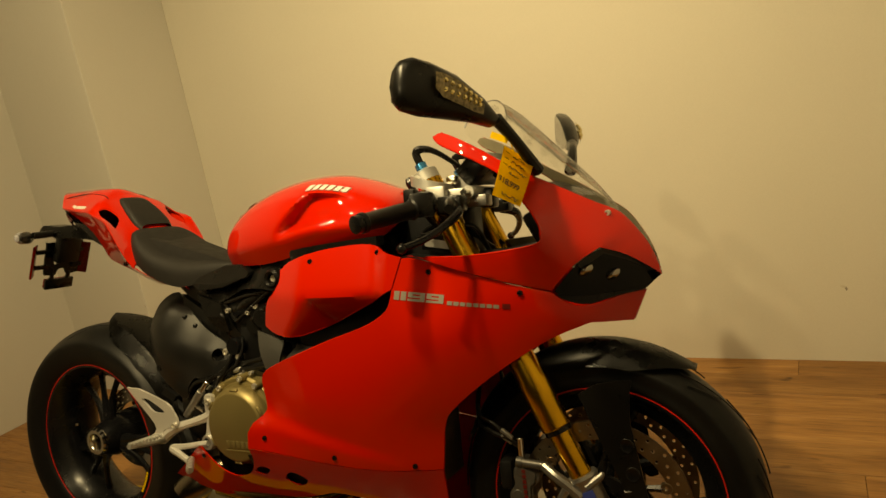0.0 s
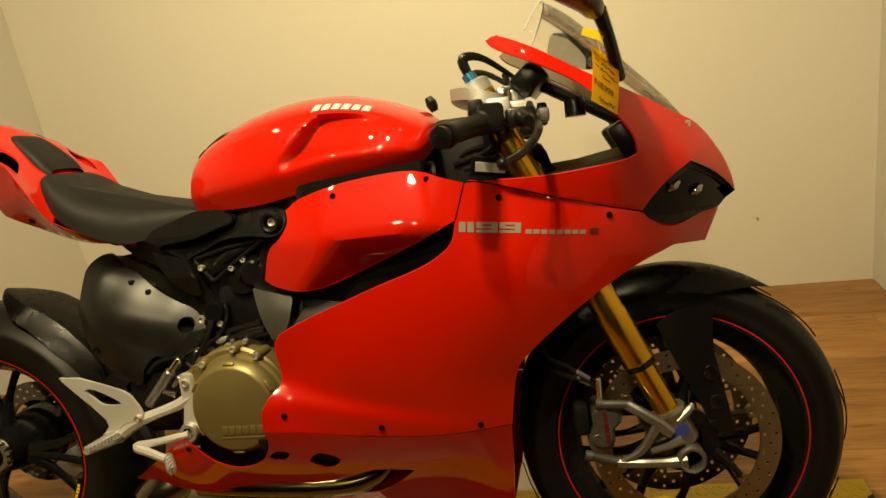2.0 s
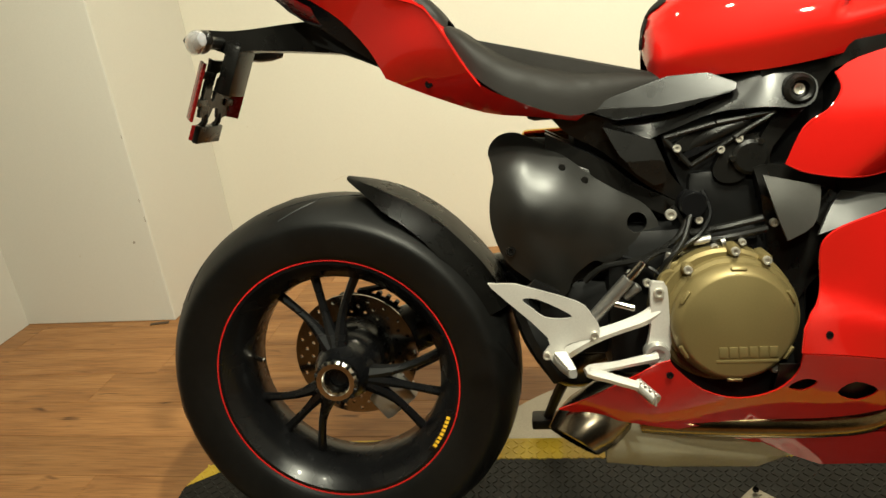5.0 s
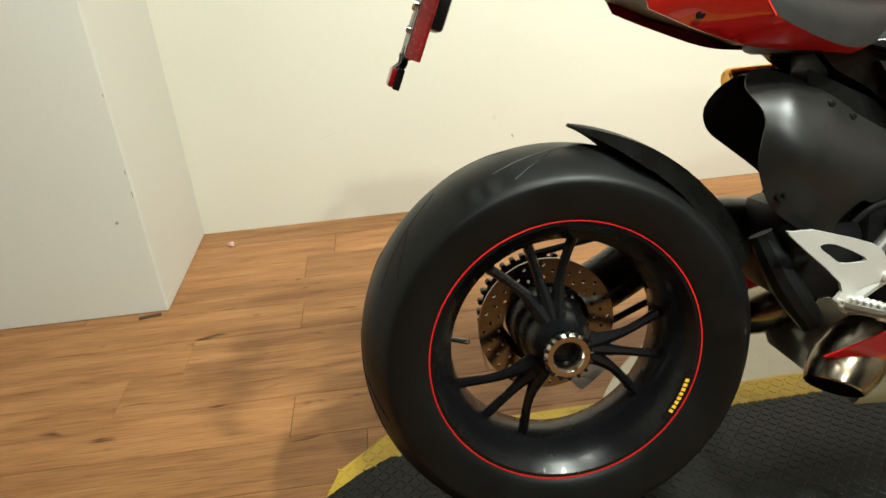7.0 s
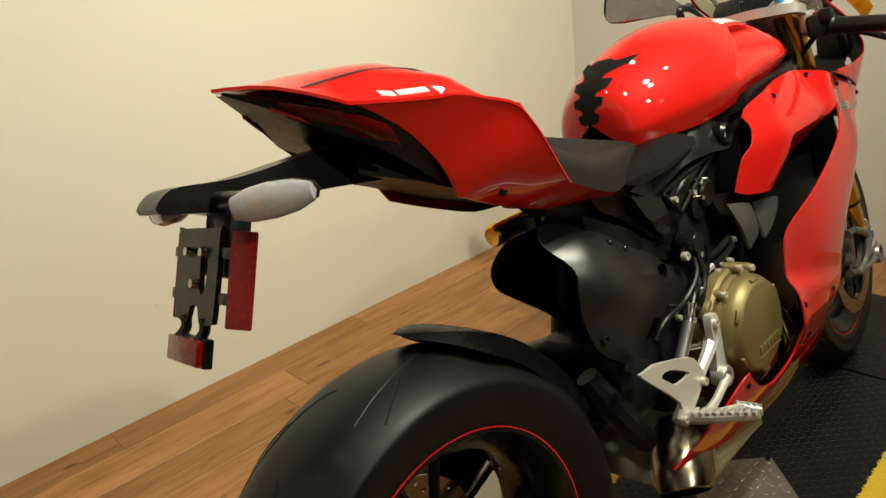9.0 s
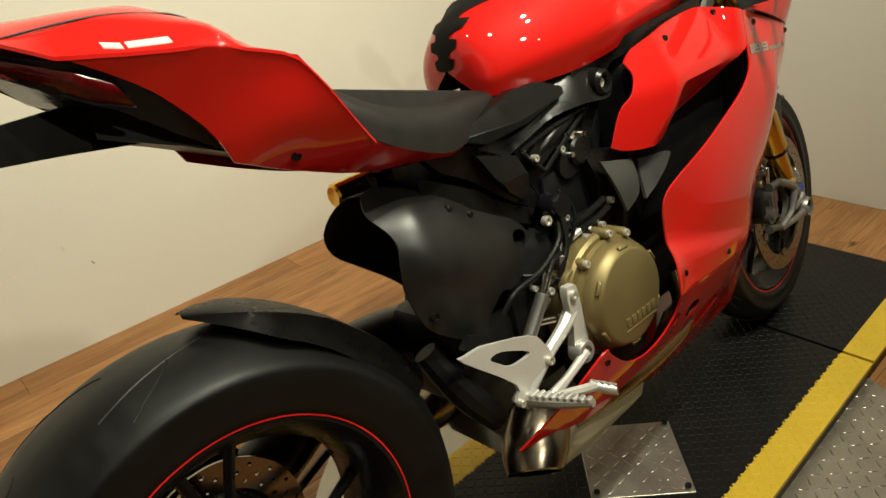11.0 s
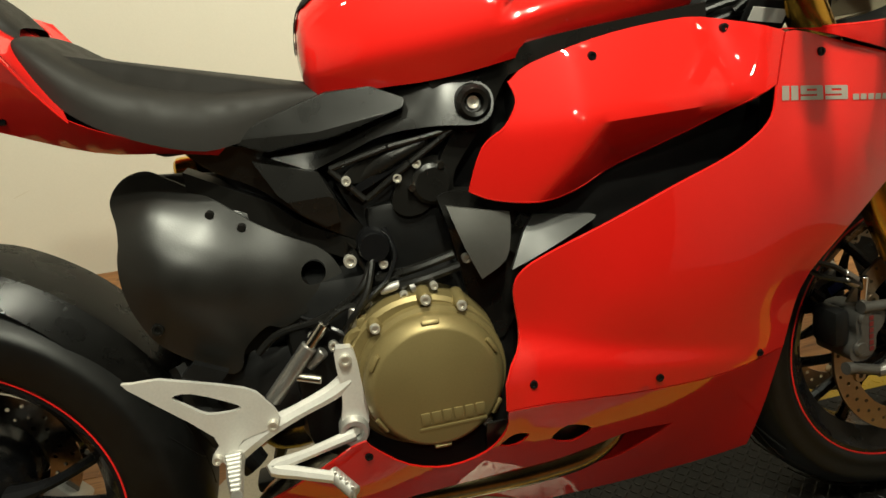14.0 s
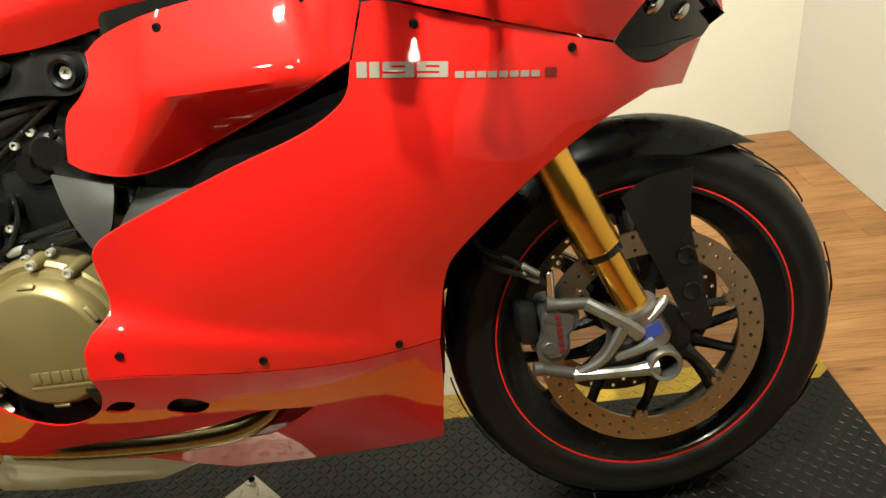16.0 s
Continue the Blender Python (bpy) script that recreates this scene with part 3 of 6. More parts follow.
# nose fairing round the cockpit
NOSE = [(1.118, 0.8035), (1.15, 0.7995), (1.275, 0.7585), (1.395, 0.7215), (1.439, 0.765), (1.483, 0.793), (1.519, 0.774), (1.553, 0.744), (1.568, 0.728), (1.560, 0.764), (1.543, 0.802), (1.508, 0.850),
        (1.466, 0.876), (1.402, 0.914), (1.33, 0.955), (1.25, 1.006), (1.19, 1.036), (1.171, 1.030), (1.19, 1.012), (1.26, 0.975), (1.318, 0.938), (1.352, 0.900), (1.385, 0.855), (1.394, 0.828), (1.380, 0.808), (1.262, 0.797), (1.17, 0.799)]
nose_base = spline_surface([(1.118, 0.8035, -0.172), (1.17, 0.799, -0.186), (1.275, 0.757, -0.178), (1.262, 0.797, -0.188), (1.38, 0.81, -0.172), (1.395, 0.72, -0.138), (1.394, 0.828, -0.166), (1.352, 0.90, -0.146), (1.439, 0.765, -0.128), (1.483, 0.793, -0.100), (1.519, 0.774, -0.066),
                         (1.553, 0.744, -0.024), (1.566, 0.728, -0.006), (1.560, 0.764, -0.010), (1.543, 0.802, -0.018), (1.508, 0.850, -0.034), (1.466, 0.876, -0.062), (1.40, 0.908, -0.094), (1.33, 0.955, -0.112), (1.25, 1.006, -0.116), (1.18, 1.034, -0.108), (1.26, 0.975, -0.126), (1.43, 0.84, -0.122)])


def nose_y(x, z):
    """The cowl with a crease that runs from the lamp's upper corner to the screen."""
    along = ((x - 1.483) * -0.66 + (z - 0.793) * 0.751) / 0.149
    off = (x - 1.483) * 0.751 + (z - 0.793) * 0.66 - 0.004 * math.sin(math.pi * min(max(along, 0.0), 1.0))
    rise = min(1.0, max(0.0, along + 0.12) / 0.12) * min(1.0, max(0.0, 1.5 - along) / 0.5)
    return nose_base(x, z) - 0.011 * rise * max(0.0, 1.0 - (off / 0.055 if off > 0 else -off / 0.085))


nose = both("nose_fairing", shape(NOSE, 3, {0, 3, 5, 8, 17, 26}), nose_y, 0.004, RED, "glossy red nose fairing", grid=0.010)
# liner in two tones: pale on the left, dark on the right
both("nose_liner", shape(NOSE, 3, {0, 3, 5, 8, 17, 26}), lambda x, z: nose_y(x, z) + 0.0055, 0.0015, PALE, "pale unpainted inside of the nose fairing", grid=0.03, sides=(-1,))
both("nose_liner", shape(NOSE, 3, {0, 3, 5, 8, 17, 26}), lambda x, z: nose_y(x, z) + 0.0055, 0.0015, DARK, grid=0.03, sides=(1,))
for s in (1, -1):
    rim_line = [tuple(p) for p in curve_points([np.array(p) for p in NOSE[16:]], 4, False, {1})]
    part("cockpit_lip", tube([(x, s * (nose_y(x, z) + 0.0019), z) for x, z in rim_line], 0.0023, 8, curved=False), RED, nose, "rolled red cockpit edge")

# head lamps: a smoked lens over reflectors in a dark box
LAMP = [(1.397, 0.7185), (1.439, 0.765), (1.483, 0.792), (1.519, 0.773), (1.553, 0.743), (1.566, 0.7275), (1.538, 0.703), (1.50, 0.699), (1.453, 0.688), (1.42, 0.697)]
lamp_y = lambda x, z: (nose_y(x, z) + fair_y(x, z)) / 2 + 0.010
headlight = both("headlight", shape(LAMP, 3, {0, 2, 5, 6}), lamp_y, 0.004, SMOKE, "smoked black headlight lens", grid=0.015)
LIP = [(1.441, 0.766), (1.483, 0.7915), (1.519, 0.7725), (1.553, 0.743), (1.553, 0.736), (1.517, 0.762), (1.482, 0.780), (1.447, 0.757)]
both("lamp_lip", shape(LIP, 2, {0, 1, 4, 6}), lambda x, z: lamp_y(x, z) - 0.004, 0.004, DUCT, "dark grey lamp trim", parent=headlight, grid=0)
for hx, hz, hr in ((1.450, 0.752, 0.020), (1.491, 0.739, 0.019)):
    part("reflector_bowl", lathe([(0.0, -0.007), (hr * 0.35, -0.0062), (hr * 0.7, -0.004), (hr, 0.002)], 20, m=Matrix.Translation((hx, lamp_y(hx, hz) - 0.0005, hz)) @ Matrix.Rotation(radians(-35), 4, "Y") @ Matrix.Diagonal((0.85, 1.6, 0.5, 1))), SMOKED, headlight, "bright reflector bowl")
# flat black sheet stands in for the shaded mouth of the intake
INTAKE = [(1.40, 0.712), (1.45, 0.705), (1.52, 0.706), (1.535, 0.702), (1.50, 0.699), (1.453, 0.689), (1.42, 0.697)]
both("intake_shade", shape(INTAKE, 2, {0, 3}), lambda x, z: lamp_y(x, z) - 0.0025, 0.003, GLOSS, "black sheet standing in for the dark intake mouth", parent=headlight, grid=0)

# windscreen: an arched clear sheet
edge = curve_points([(1.46, 0.868, 0.060), (1.40, 0.912, 0.090), (1.33, 0.962, 0.108), (1.255, 1.014, 0.112), (1.235, 1.040, 0.100)], 5)
mid = curve_points([(1.497, 0.855, 0), (1.46, 0.905, 0), (1.40, 0.972, 0), (1.315, 1.062, 0), (1.268, 1.097, 0)], 5)
rows = []
for e, c in zip(edge, mid):
    row = []
    for k in range(17):
        a = (k / 8 - 1) * math.pi / 2
        row.append((e[0] + (c[0] - e[0]) * math.cos(a), e[2] * math.sin(a), e[1] + (c[1] - e[1]) * math.cos(a)))
    rows.append(row)
screen_bm = loft(rows)
bmesh.ops.solidify(screen_bm, geom=screen_bm.faces[:], thickness=0.0022)
windscreen = part("windscreen", screen_bm, CLEAR, bike, "clear arched windscreen")
windscreen.visible_shadow = False
part("screen_edge", tube([rows[-1][k] for k in range(0, 17, 2)], 0.0016, 6), LENS, windscreen)
# dark strip at the foot of the screen
part("screen_base", loft([[(x, y * s, z) for s in (-1, -0.5, 0, 0.5, 1)] for x, y, z in ((1.36, 0.085, 0.922), (1.41, 0.075, 0.905), (1.445, 0.055, 0.888))]), BLACK, bike)

# inner fairing, dark on the right and pale on the left, and dash
for s in (1, -1):
    drop = 0.042 if s > 0 else 0.034
    part("inner_fairing", loft([[(1.20, -0.150 * s, 0.780), (1.20, -0.115 * s, 0.800 - drop * 0.3), (1.20, -0.10 * s, 0.84 - drop)], [(1.30, -0.152 * s, 0.784), (1.30, -0.105 * s, 0.825 - drop * 0.8), (1.30, -0.09 * s, 0.86 - drop * 1.4)], [(1.385, -0.135 * s, 0.800), (1.40, -0.09 * s, 0.85 - drop), (1.40, -0.06 * s, 0.88 - drop * 1.5)]]), DARK if s > 0 else PALE, bike, "dark inner fairing" if s > 0 else "pale unpainted inner fairing")
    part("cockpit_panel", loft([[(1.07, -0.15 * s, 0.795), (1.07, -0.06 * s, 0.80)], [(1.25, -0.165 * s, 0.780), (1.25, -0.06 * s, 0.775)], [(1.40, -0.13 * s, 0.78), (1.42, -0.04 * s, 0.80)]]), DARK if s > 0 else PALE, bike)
    part("cowl_bracket", block(-0.020, 0.020, -0.010, 0.010, -0.034, 0.030, 0.007, m=Matrix.Translation((1.382, -0.135 * s, 0.842)) @ Matrix.Rotation(radians(-28), 4, "Y")), BLACK, bike)
part("dash", block(-0.03, 0.03, -0.085, 0.085, -0.022, 0.022, 0.008, m=Matrix.Translation((1.232, 0, 0.962)) @ Matrix.Rotation(radians(-40), 4, "Y")), BLACK, bike, "black instrument panel")
part("dash_stay", tube([(1.25, 0, 0.955), (1.34, 0, 0.90), (1.42, 0, 0.85)], 0.012, 8), GLOSS, bike)

# ---- fuel tank ----
TANK = [(0.5505, 0.845, 0.853, 0.004), (0.552, 0.828, 0.866, 0.030), (0.557, 0.808, 0.890, 0.060), (0.569, 0.800, 0.911, 0.081), (0.60, 0.799, 0.933, 0.102), (0.65, 0.799, 0.956, 0.124), (0.72, 0.801, 0.977, 0.144), (0.80, 0.812, 0.988, 0.160), (0.88, 0.829, 0.986, 0.167), (0.95, 0.836, 0.969, 0.165),
        (1.00, 0.840, 0.950, 0.156), (1.035, 0.843, 0.934, 0.140), (1.052, 0.862, 0.918, 0.105), (1.0555, 0.878, 0.905, 0.05), (1.056, 0.886, 0.897, 0.005)]


def step(a, b, v):
    v = min(1.0, max(0.0, (v - a) / (b - a)))
    return v * v * (3 - 2 * v)


rings = []
for x, zb, zt, w in curve_points(TANK, 10):
    half = []
    for k in range(31):
        v = k / 30
        u = 1 - (1 - v) ** 1.7
        if u < 0.24:
            y = w * (0.85 + 0.15 * u / 0.24)
        else:
            y = w * max(0.0, 1 - ((u - 0.24) / 0.76) ** 2.1) ** 0.56
        # knee scoop in the front half, with a firm rear edge that leans forward
        lip = step(0.0, 0.020, x - (0.795 + 0.16 * (u - 0.40))) * (1 - step(0.85, 1.02, x))
        y -= 0.038 * lip * step(0.24, 0.44, u) * (1 - step(0.68, 0.78, u)) * min(1.0, w / 0.12)
        half.append((x, -max(y, 0.0), zb + (zt - zb) * u))
    rings.append(half + [(p[0], -p[1], p[2]) for p in reversed(half[:-1])])
tank_bm = loft(rings)
bmesh.ops.remove_doubles(tank_bm, verts=tank_bm.verts[:], dist=0.0002)
tank = part("fuel_tank", tank_bm, RED, bike, "glossy red fuel tank", smooth=60)
part("tank_base", block(0.63, 1.03, -0.075, 0.075, 0.79, 0.845, 0.01), BLACK, bike)
# black trim between tank and side panel
STRAP = [(0.70, 0.799), (0.79, 0.824), (0.884, 0.836), (1.04, 0.846), (1.04, 0.826), (0.957, 0.826), (0.876, 0.818), (0.806, 0.798), (0.790, 0.785), (0.77, 0.75), (0.72, 0.69), (0.715, 0.66), (0.69, 0.66), (0.705, 0.71), (0.735, 0.76)]
both("frame_trim", shape(STRAP, 3, {3, 4, 11, 12}), lambda x, z: -0.150 + 0.034 * (0.5 + 0.5 * math.tanh((0.80 - x) / 0.012)), 0.03, BLACK, "satin black frame trim", grid=0.02)


def on_tank(x, v):
    """A point of the tank's right flank: x along it, v up from 0 to 1."""
    line = curve_points(TANK, 10)
    i = max(k for k in range(len(line) - 1) if line[k][0] <= x)
    out = []
    for j in (i, i + 1):
        half = rings[j][:31]
        z = line[j][1] + (line[j][2] - line[j][1]) * v
        out.append(Vector((line[j][0], float(np.interp(z, [p[2] for p in half], [p[1] for p in half])), z)))
    return out[0].lerp(out[1], (x - line[i][0]) / (line[i + 1][0] - line[i][0]))


# toothed black pad on the rear of the tank, following its curve
def tank_rear(y, z):
    """How far back the tank's skin lies at a width and height."""
    last = None
    for ring in rings:
        half = ring[:31]
        top = float(np.interp(-abs(y), [p[1] for p in half], [p[2] for p in half])) if abs(y) <= -half[0][1] else 0.0
        if top >= z:
            if last is None:
                return ring[0][0]
            t = (z - last[1]) / max(top - last[1], 1e-6)
            return last[0] + (ring[0][0] - last[0]) * min(1.0, max(0.0, t))
        last = (ring[0][0], top) if top > 0 else (ring[0][0], 0.80)
    return 0.70


PAD = [(-0.012, 0.846), (-0.020, 0.850), (-0.023, 0.862), (-0.012, 0.866), (-0.014, 0.873), (-0.029, 0.877), (-0.031, 0.890), (-0.016, 0.893), (-0.018, 0.900), (-0.036, 0.905), (-0.040, 0.916), (-0.020, 0.919), (-0.024, 0.926), (-0.050, 0.934), (-0.056, 0.944), (-0.026, 0.942), (-0.014, 0.947)]
PAD = PAD + [(-y, z) for y, z in reversed(PAD)]
vs, fs = flat_mesh(PAD, (), 0.007)
pad_bm = bmesh.new()
made = [pad_bm.verts.new((tank_rear(y, z) - 0.002, y, z + 0.0018)) for y, z in vs]
for f in fs:
    pad_bm.faces.new([made[i] for i in f])
bmesh.ops.solidify(pad_bm, geom=pad_bm.faces[:], thickness=0.002)
part("tank_pad", pad_bm, SEAT, tank, "black rubber toothed tank pad")

# lettering block on the tank flank: plain white bars in place of a maker's name
for k in range(6):
    x = 0.846 + k * 0.0185
    bm = bmesh.new()
    q = [on_tank(x, 0.79), on_tank(x + 0.014, 0.79), on_tank(x + 0.016, 0.86), on_tank(x + 0.003, 0.86)]
    q = [p + Vector((0, -0.0022, 0.0022)) for p in q]
    r = [p + Vector((0, 0.003, -0.003)) for p in q]
    vs = [bm.verts.new(p) for p in q + r]
    for f in ((0, 1, 2, 3), (7, 6, 5, 4), (0, 4, 5, 1), (1, 5, 6, 2), (2, 6, 7, 3), (3, 7, 4, 0)):
        bm.faces.new([vs[i] for i in f])
    part("tank_marking", bm, WHITE, tank, "white block marking", smooth=0)

# ---- seat, tail ----
SEATS = [(0.240, 0.902, 0.909, 0.068), (0.249, 0.878, 0.912, 0.090), (0.270, 0.850, 0.902, 0.108), (0.30, 0.818, 0.880, 0.121), (0.35, 0.786, 0.850, 0.125), (0.43, 0.757, 0.827, 0.115), (0.50, 0.768, 0.820, 0.096), (0.55, 0.784, 0.814, 0.077), (0.578, 0.793, 0.808, 0.066)]


def pillow(stations, power=0.45):
    out = []
    for x, zb, zt, w in curve_points(stations, 4):
        ring = []
        for k in range(25):
            a = math.pi * k / 24
            c, s = math.cos(a), math.sin(a)
            ring.append((x, -w * math.copysign(abs(c) ** power, c), zb + (zt - zb) * s**0.55))
        out.append(ring)
    return out


def closed_loft(rings_in):
    bm = loft(rings_in)
    edges = [e for e in bm.edges if e.is_boundary]
    bmesh.ops.contextual_create(bm, geom=edges)
    return bm


part("seat", closed_loft(pillow(SEATS)), SEAT, bike, "black textured rider seat", smooth=50)
PADS = [(0.150, 0.985, 1.002, 0.040), (0.170, 0.960, 0.998, 0.050), (0.20, 0.930, 0.974, 0.057), (0.228, 0.915, 0.946, 0.058), (0.246, 0.902, 0.922, 0.050)]
part("tail_pad", closed_loft(pillow(PADS)), SEAT, bike, "black tail pad")

CREASE = [(0.0, 0.098, 0.990), (0.06, 0.110, 0.979), (0.115, 0.121, 0.970), (0.172, 0.135, 0.955), (0.224, 0.143, 0.935), (0.249, 0.144, 0.896), (0.272, 0.141, 0.855), (0.299, 0.134, 0.814)]
TAILS = [(x, z) for x, y, z in CREASE] + [(0.36, 0.783), (0.452, 0.757), (0.44, 0.748), (0.376, 0.759), (0.30, 0.771), (0.21, 0.806), (0.143, 0.838), (0.122, 0.884), (0.08, 0.935), (0.03, 0.972)]
tail_y = spline_surface([(x, z, -y) for x, y, z in CREASE] + [(0.36, 0.783, -0.125), (0.452, 0.757, -0.112), (0.44, 0.748, -0.094), (0.376, 0.759, -0.084), (0.30, 0.771, -0.076), (0.21, 0.806, -0.070), (0.143, 0.836, -0.075), (0.122, 0.885, -0.085), (0.08, 0.935, -0.091), (0.21, 0.865, -0.116)])
tail_side = both("tail_side", shape(TAILS, 3, {0, 4, 9, 10, 14}), tail_y, 0.004, RED, "glossy red tail side", grid=0.012)
screw(0.214, 0.823, tail_y, tail_side, 0.0065)
# upper deck of the tail, with two ducts beside the pad
DECK_HALF = [(0.06, 0.058, 1.021), (0.125, 0.060, 1.011), (0.155, 0.10, 0.990), (0.19, 0.060, 0.964), (0.225, 0.055, 0.926), (0.20, 0.115, 0.945), (0.24, 0.118, 0.898), (0.25, 0.098, 0.888), (0.275, 0.116, 0.846), (0.28, 0.07, 0.862)]
deck_z = spline_surface([(-0.105, 0.0, 1.040), (-0.02, 0.0, 1.038), (0.08, 0.0, 1.033), (0.13, 0.0, 1.024), (0.19, 0.0, 0.962), (0.235, 0.0, 0.922), (0.268, 0.0, 0.890)] + [(x, s * y, z) for x, y, z in CREASE + DECK_HALF for s in (1, -1)])
DECK_LINE = [(-0.106, 0.0), (-0.055, -0.050)] + [(x, -y) for x, y, z in CREASE] + [(0.285, -0.10), (0.278, -0.06), (0.275, 0.0)]
DECK_LINE = DECK_LINE + [(x, -y) for x, y in reversed(DECK_LINE[1:-1])]
ducts = [shape([(0.168, s * 0.114), (0.176, s * 0.096), (0.200, s * 0.084), (0.214, s * 0.094), (0.228, s * 0.118), (0.192, s * 0.126)], 3, {0, 4}) for s in (1, -1)]
SWAP = Matrix(((1, 0, 0, 0), (0, 0, 1, 0), (0, 1, 0, 0), (0, 0, 0, 1)))
tail = part("tail_deck", sheet(shape(DECK_LINE, 3, {0, 2, 6, 9, 15, 18, 22}), lambda x, y: deck_z(x, y), -0.004, ducts, 0.012, m=SWAP), RED, bike, "glossy red tail deck")
# dark block added behind the ducts to imitate their shaded depth
part("duct_backing", block(0.15, 0.24, -0.085, 0.085, 0.85, 0.882, 0.01), DARK, bike)
# seam lines and marking on the deck
for s in (1, -1):
    bm = bmesh.new()
    for x0, x1, y0 in ((0.045, 0.062, 0.093), (0.066, 0.108, 0.099)):
        q = [Vector((x, s * y, deck_z(x, s * y) + 0.0015)) for x, y in ((x0, y0), (x1, y0 + 0.006), (x1, y0 + 0.013), (x0, y0 + 0.007))]
        vs = [bm.verts.new(p) for p in q] + [bm.verts.new(p - Vector((0, 0, 0.002))) for p in q]
        for f in ((0, 1, 2, 3), (7, 6, 5, 4), (0, 4, 5, 1), (1, 5, 6, 2), (2, 6, 7, 3), (3, 7, 4, 0)):
            bm.faces.new([vs[i] for i in f])
    part("tail_marking", bm, WHITE, tail, "white block marking", smooth=0)
    part("deck_seam", tube([(x, s * y, deck_z(x, s * y) + 0.0002) for x, y in ((-0.03, 0.060), (0.06, 0.057), (0.125, 0.060), (0.15, 0.066))], 0.0012, 5), DARK, tail)

# tail light and under-tail
part("tail_light", loft([[(x, y, z) for y in (-w, -w / 2, 0, w / 2, w)] for x, w, z in ((-0.088, 0.016, 1.029), (-0.04, 0.058, 1.000), (0.00, 0.080, 0.968), (0.03, 0.07, 0.945))]), REFLECTOR, bike, "dark red tail light lens")
part("tail_light_housing", loft([[(x, -w, z0), (x, -w * 0.8, z1), (x, w * 0.8, z1), (x, w, z0)] for x, w, z0, z1 in ((-0.098, 0.008, 1.034, 1.031), (-0.055, 0.045, 1.012, 1.0), (-0.005, 0.092, 0.988, 0.955), (0.04, 0.098, 0.974, 0.93), (0.09, 0.096, 0.952, 0.89), (0.15, 0.072, 0.86, 0.848))]), GLOSS, bike)
for s in (1, -1):
    part("light_strip", tube([(-0.060, s * 0.032, 1.004), (-0.025, s * 0.055, 0.978), (0.012, s * 0.066, 0.952)], 0.0035, 6), REFLECTOR, bike, "dark red light strip")
for s in (1, -1):
    blade = []
    for (ux, uy, uz), (lx, ly, lz) in (((-0.058, 0.046, 1.010), (-0.046, 0.038, 0.992)), ((-0.022, 0.078, 0.990), (-0.008, 0.068, 0.962)), ((0.012, 0.097, 0.972), (0.026, 0.091, 0.938)), ((0.040, 0.102, 0.955), (0.054, 0.098, 0.926))):
        a, b = Vector((ux, -uy * s, uz)), Vector((lx, -ly * s, lz))
        blade.append([tuple(a.lerp(b, k / 4) + Vector((0, -0.005 * s * math.sin(math.pi * k / 4), 0))) for k in range(5)])
    blade_bm = loft(blade)
    bmesh.ops.solidify(blade_bm, geom=blade_bm.faces[:], thickness=0.004)
    lens_part = part("tail_lamp_blade", blade_bm, TAILRED, bike, "dark red glossy tail lamp blade")
    part("blade_frame", tube([row[4] for row in blade], 0.0028, 6), GLOSS, lens_part)
part("undertray", closed_loft([[(x, -w, z1), (x, -w, z0), (x, w, z0), (x, w, z1)] for x, w, z0, z1 in ((0.02, 0.05, 0.905, 0.935), (0.10, 0.060, 0.872, 0.90), (0.20, 0.062, 0.824, 0.86), (0.346, 0.072, 0.770, 0.80), (0.46, 0.08, 0.752, 0.775))]), DARK, bike, "black undertray")


# ---- frame, engine, rear end ----
def plate(name, pts, y, thick, material, label="", corners=(), per=3, holes=(), parent=None, bevel=0.0, m=None):
    bm = sheet(shape(pts, per, corners), lambda x, z: y, thick, holes, 0, m=m)
    return part(name, bm, material, parent or bike, label)


def rod(name, a, b, r, material, parent=None, label="", n=16, ends=0.0015):
    """A straight turned bar with softened ends."""
    a, b = Vector(a), Vector(b)
    way = (b - a).normalized()
    pts = [a, a + way * ends, b - way * ends, b]
    return part(name, tube([tuple(p) for p in pts], [r - ends, r, r, r - ends], n, curved=False), material, parent or bike, label)


def bolt(x, y, z, r, material, parent, way=(0, -1, 0)):
    q = Vector((0, -1, 0)).rotation_difference(Vector(way)).to_matrix().to_4x4()
    bm = lathe([(0, -0.001), (r * 0.5, -0.001), (r * 0.55, -0.004), (r * 0.9, -0.004), (r, -0.002), (r, 0.006)], 12, m=Matrix.Translation((x, y, z)) @ q)
    return part("bolt", bm, material, parent)


# seat-frame cover, frame arm and its boss
SUB = [(0.445, 0.764), (0.577, 0.803), (0.631, 0.803), (0.668, 0.785), (0.666, 0.776), (0.582, 0.752), (0.497, 0.745)]


def sub_y(x, z):
    """A flat lower face and an upper one that leans in above a crease."""
    line = 0.752 + (x - 0.48) * 0.115
    return -0.108 - 0.10 * min(max(x - 0.445, 0), 0.2) + 0.48 * max(0, z - line)



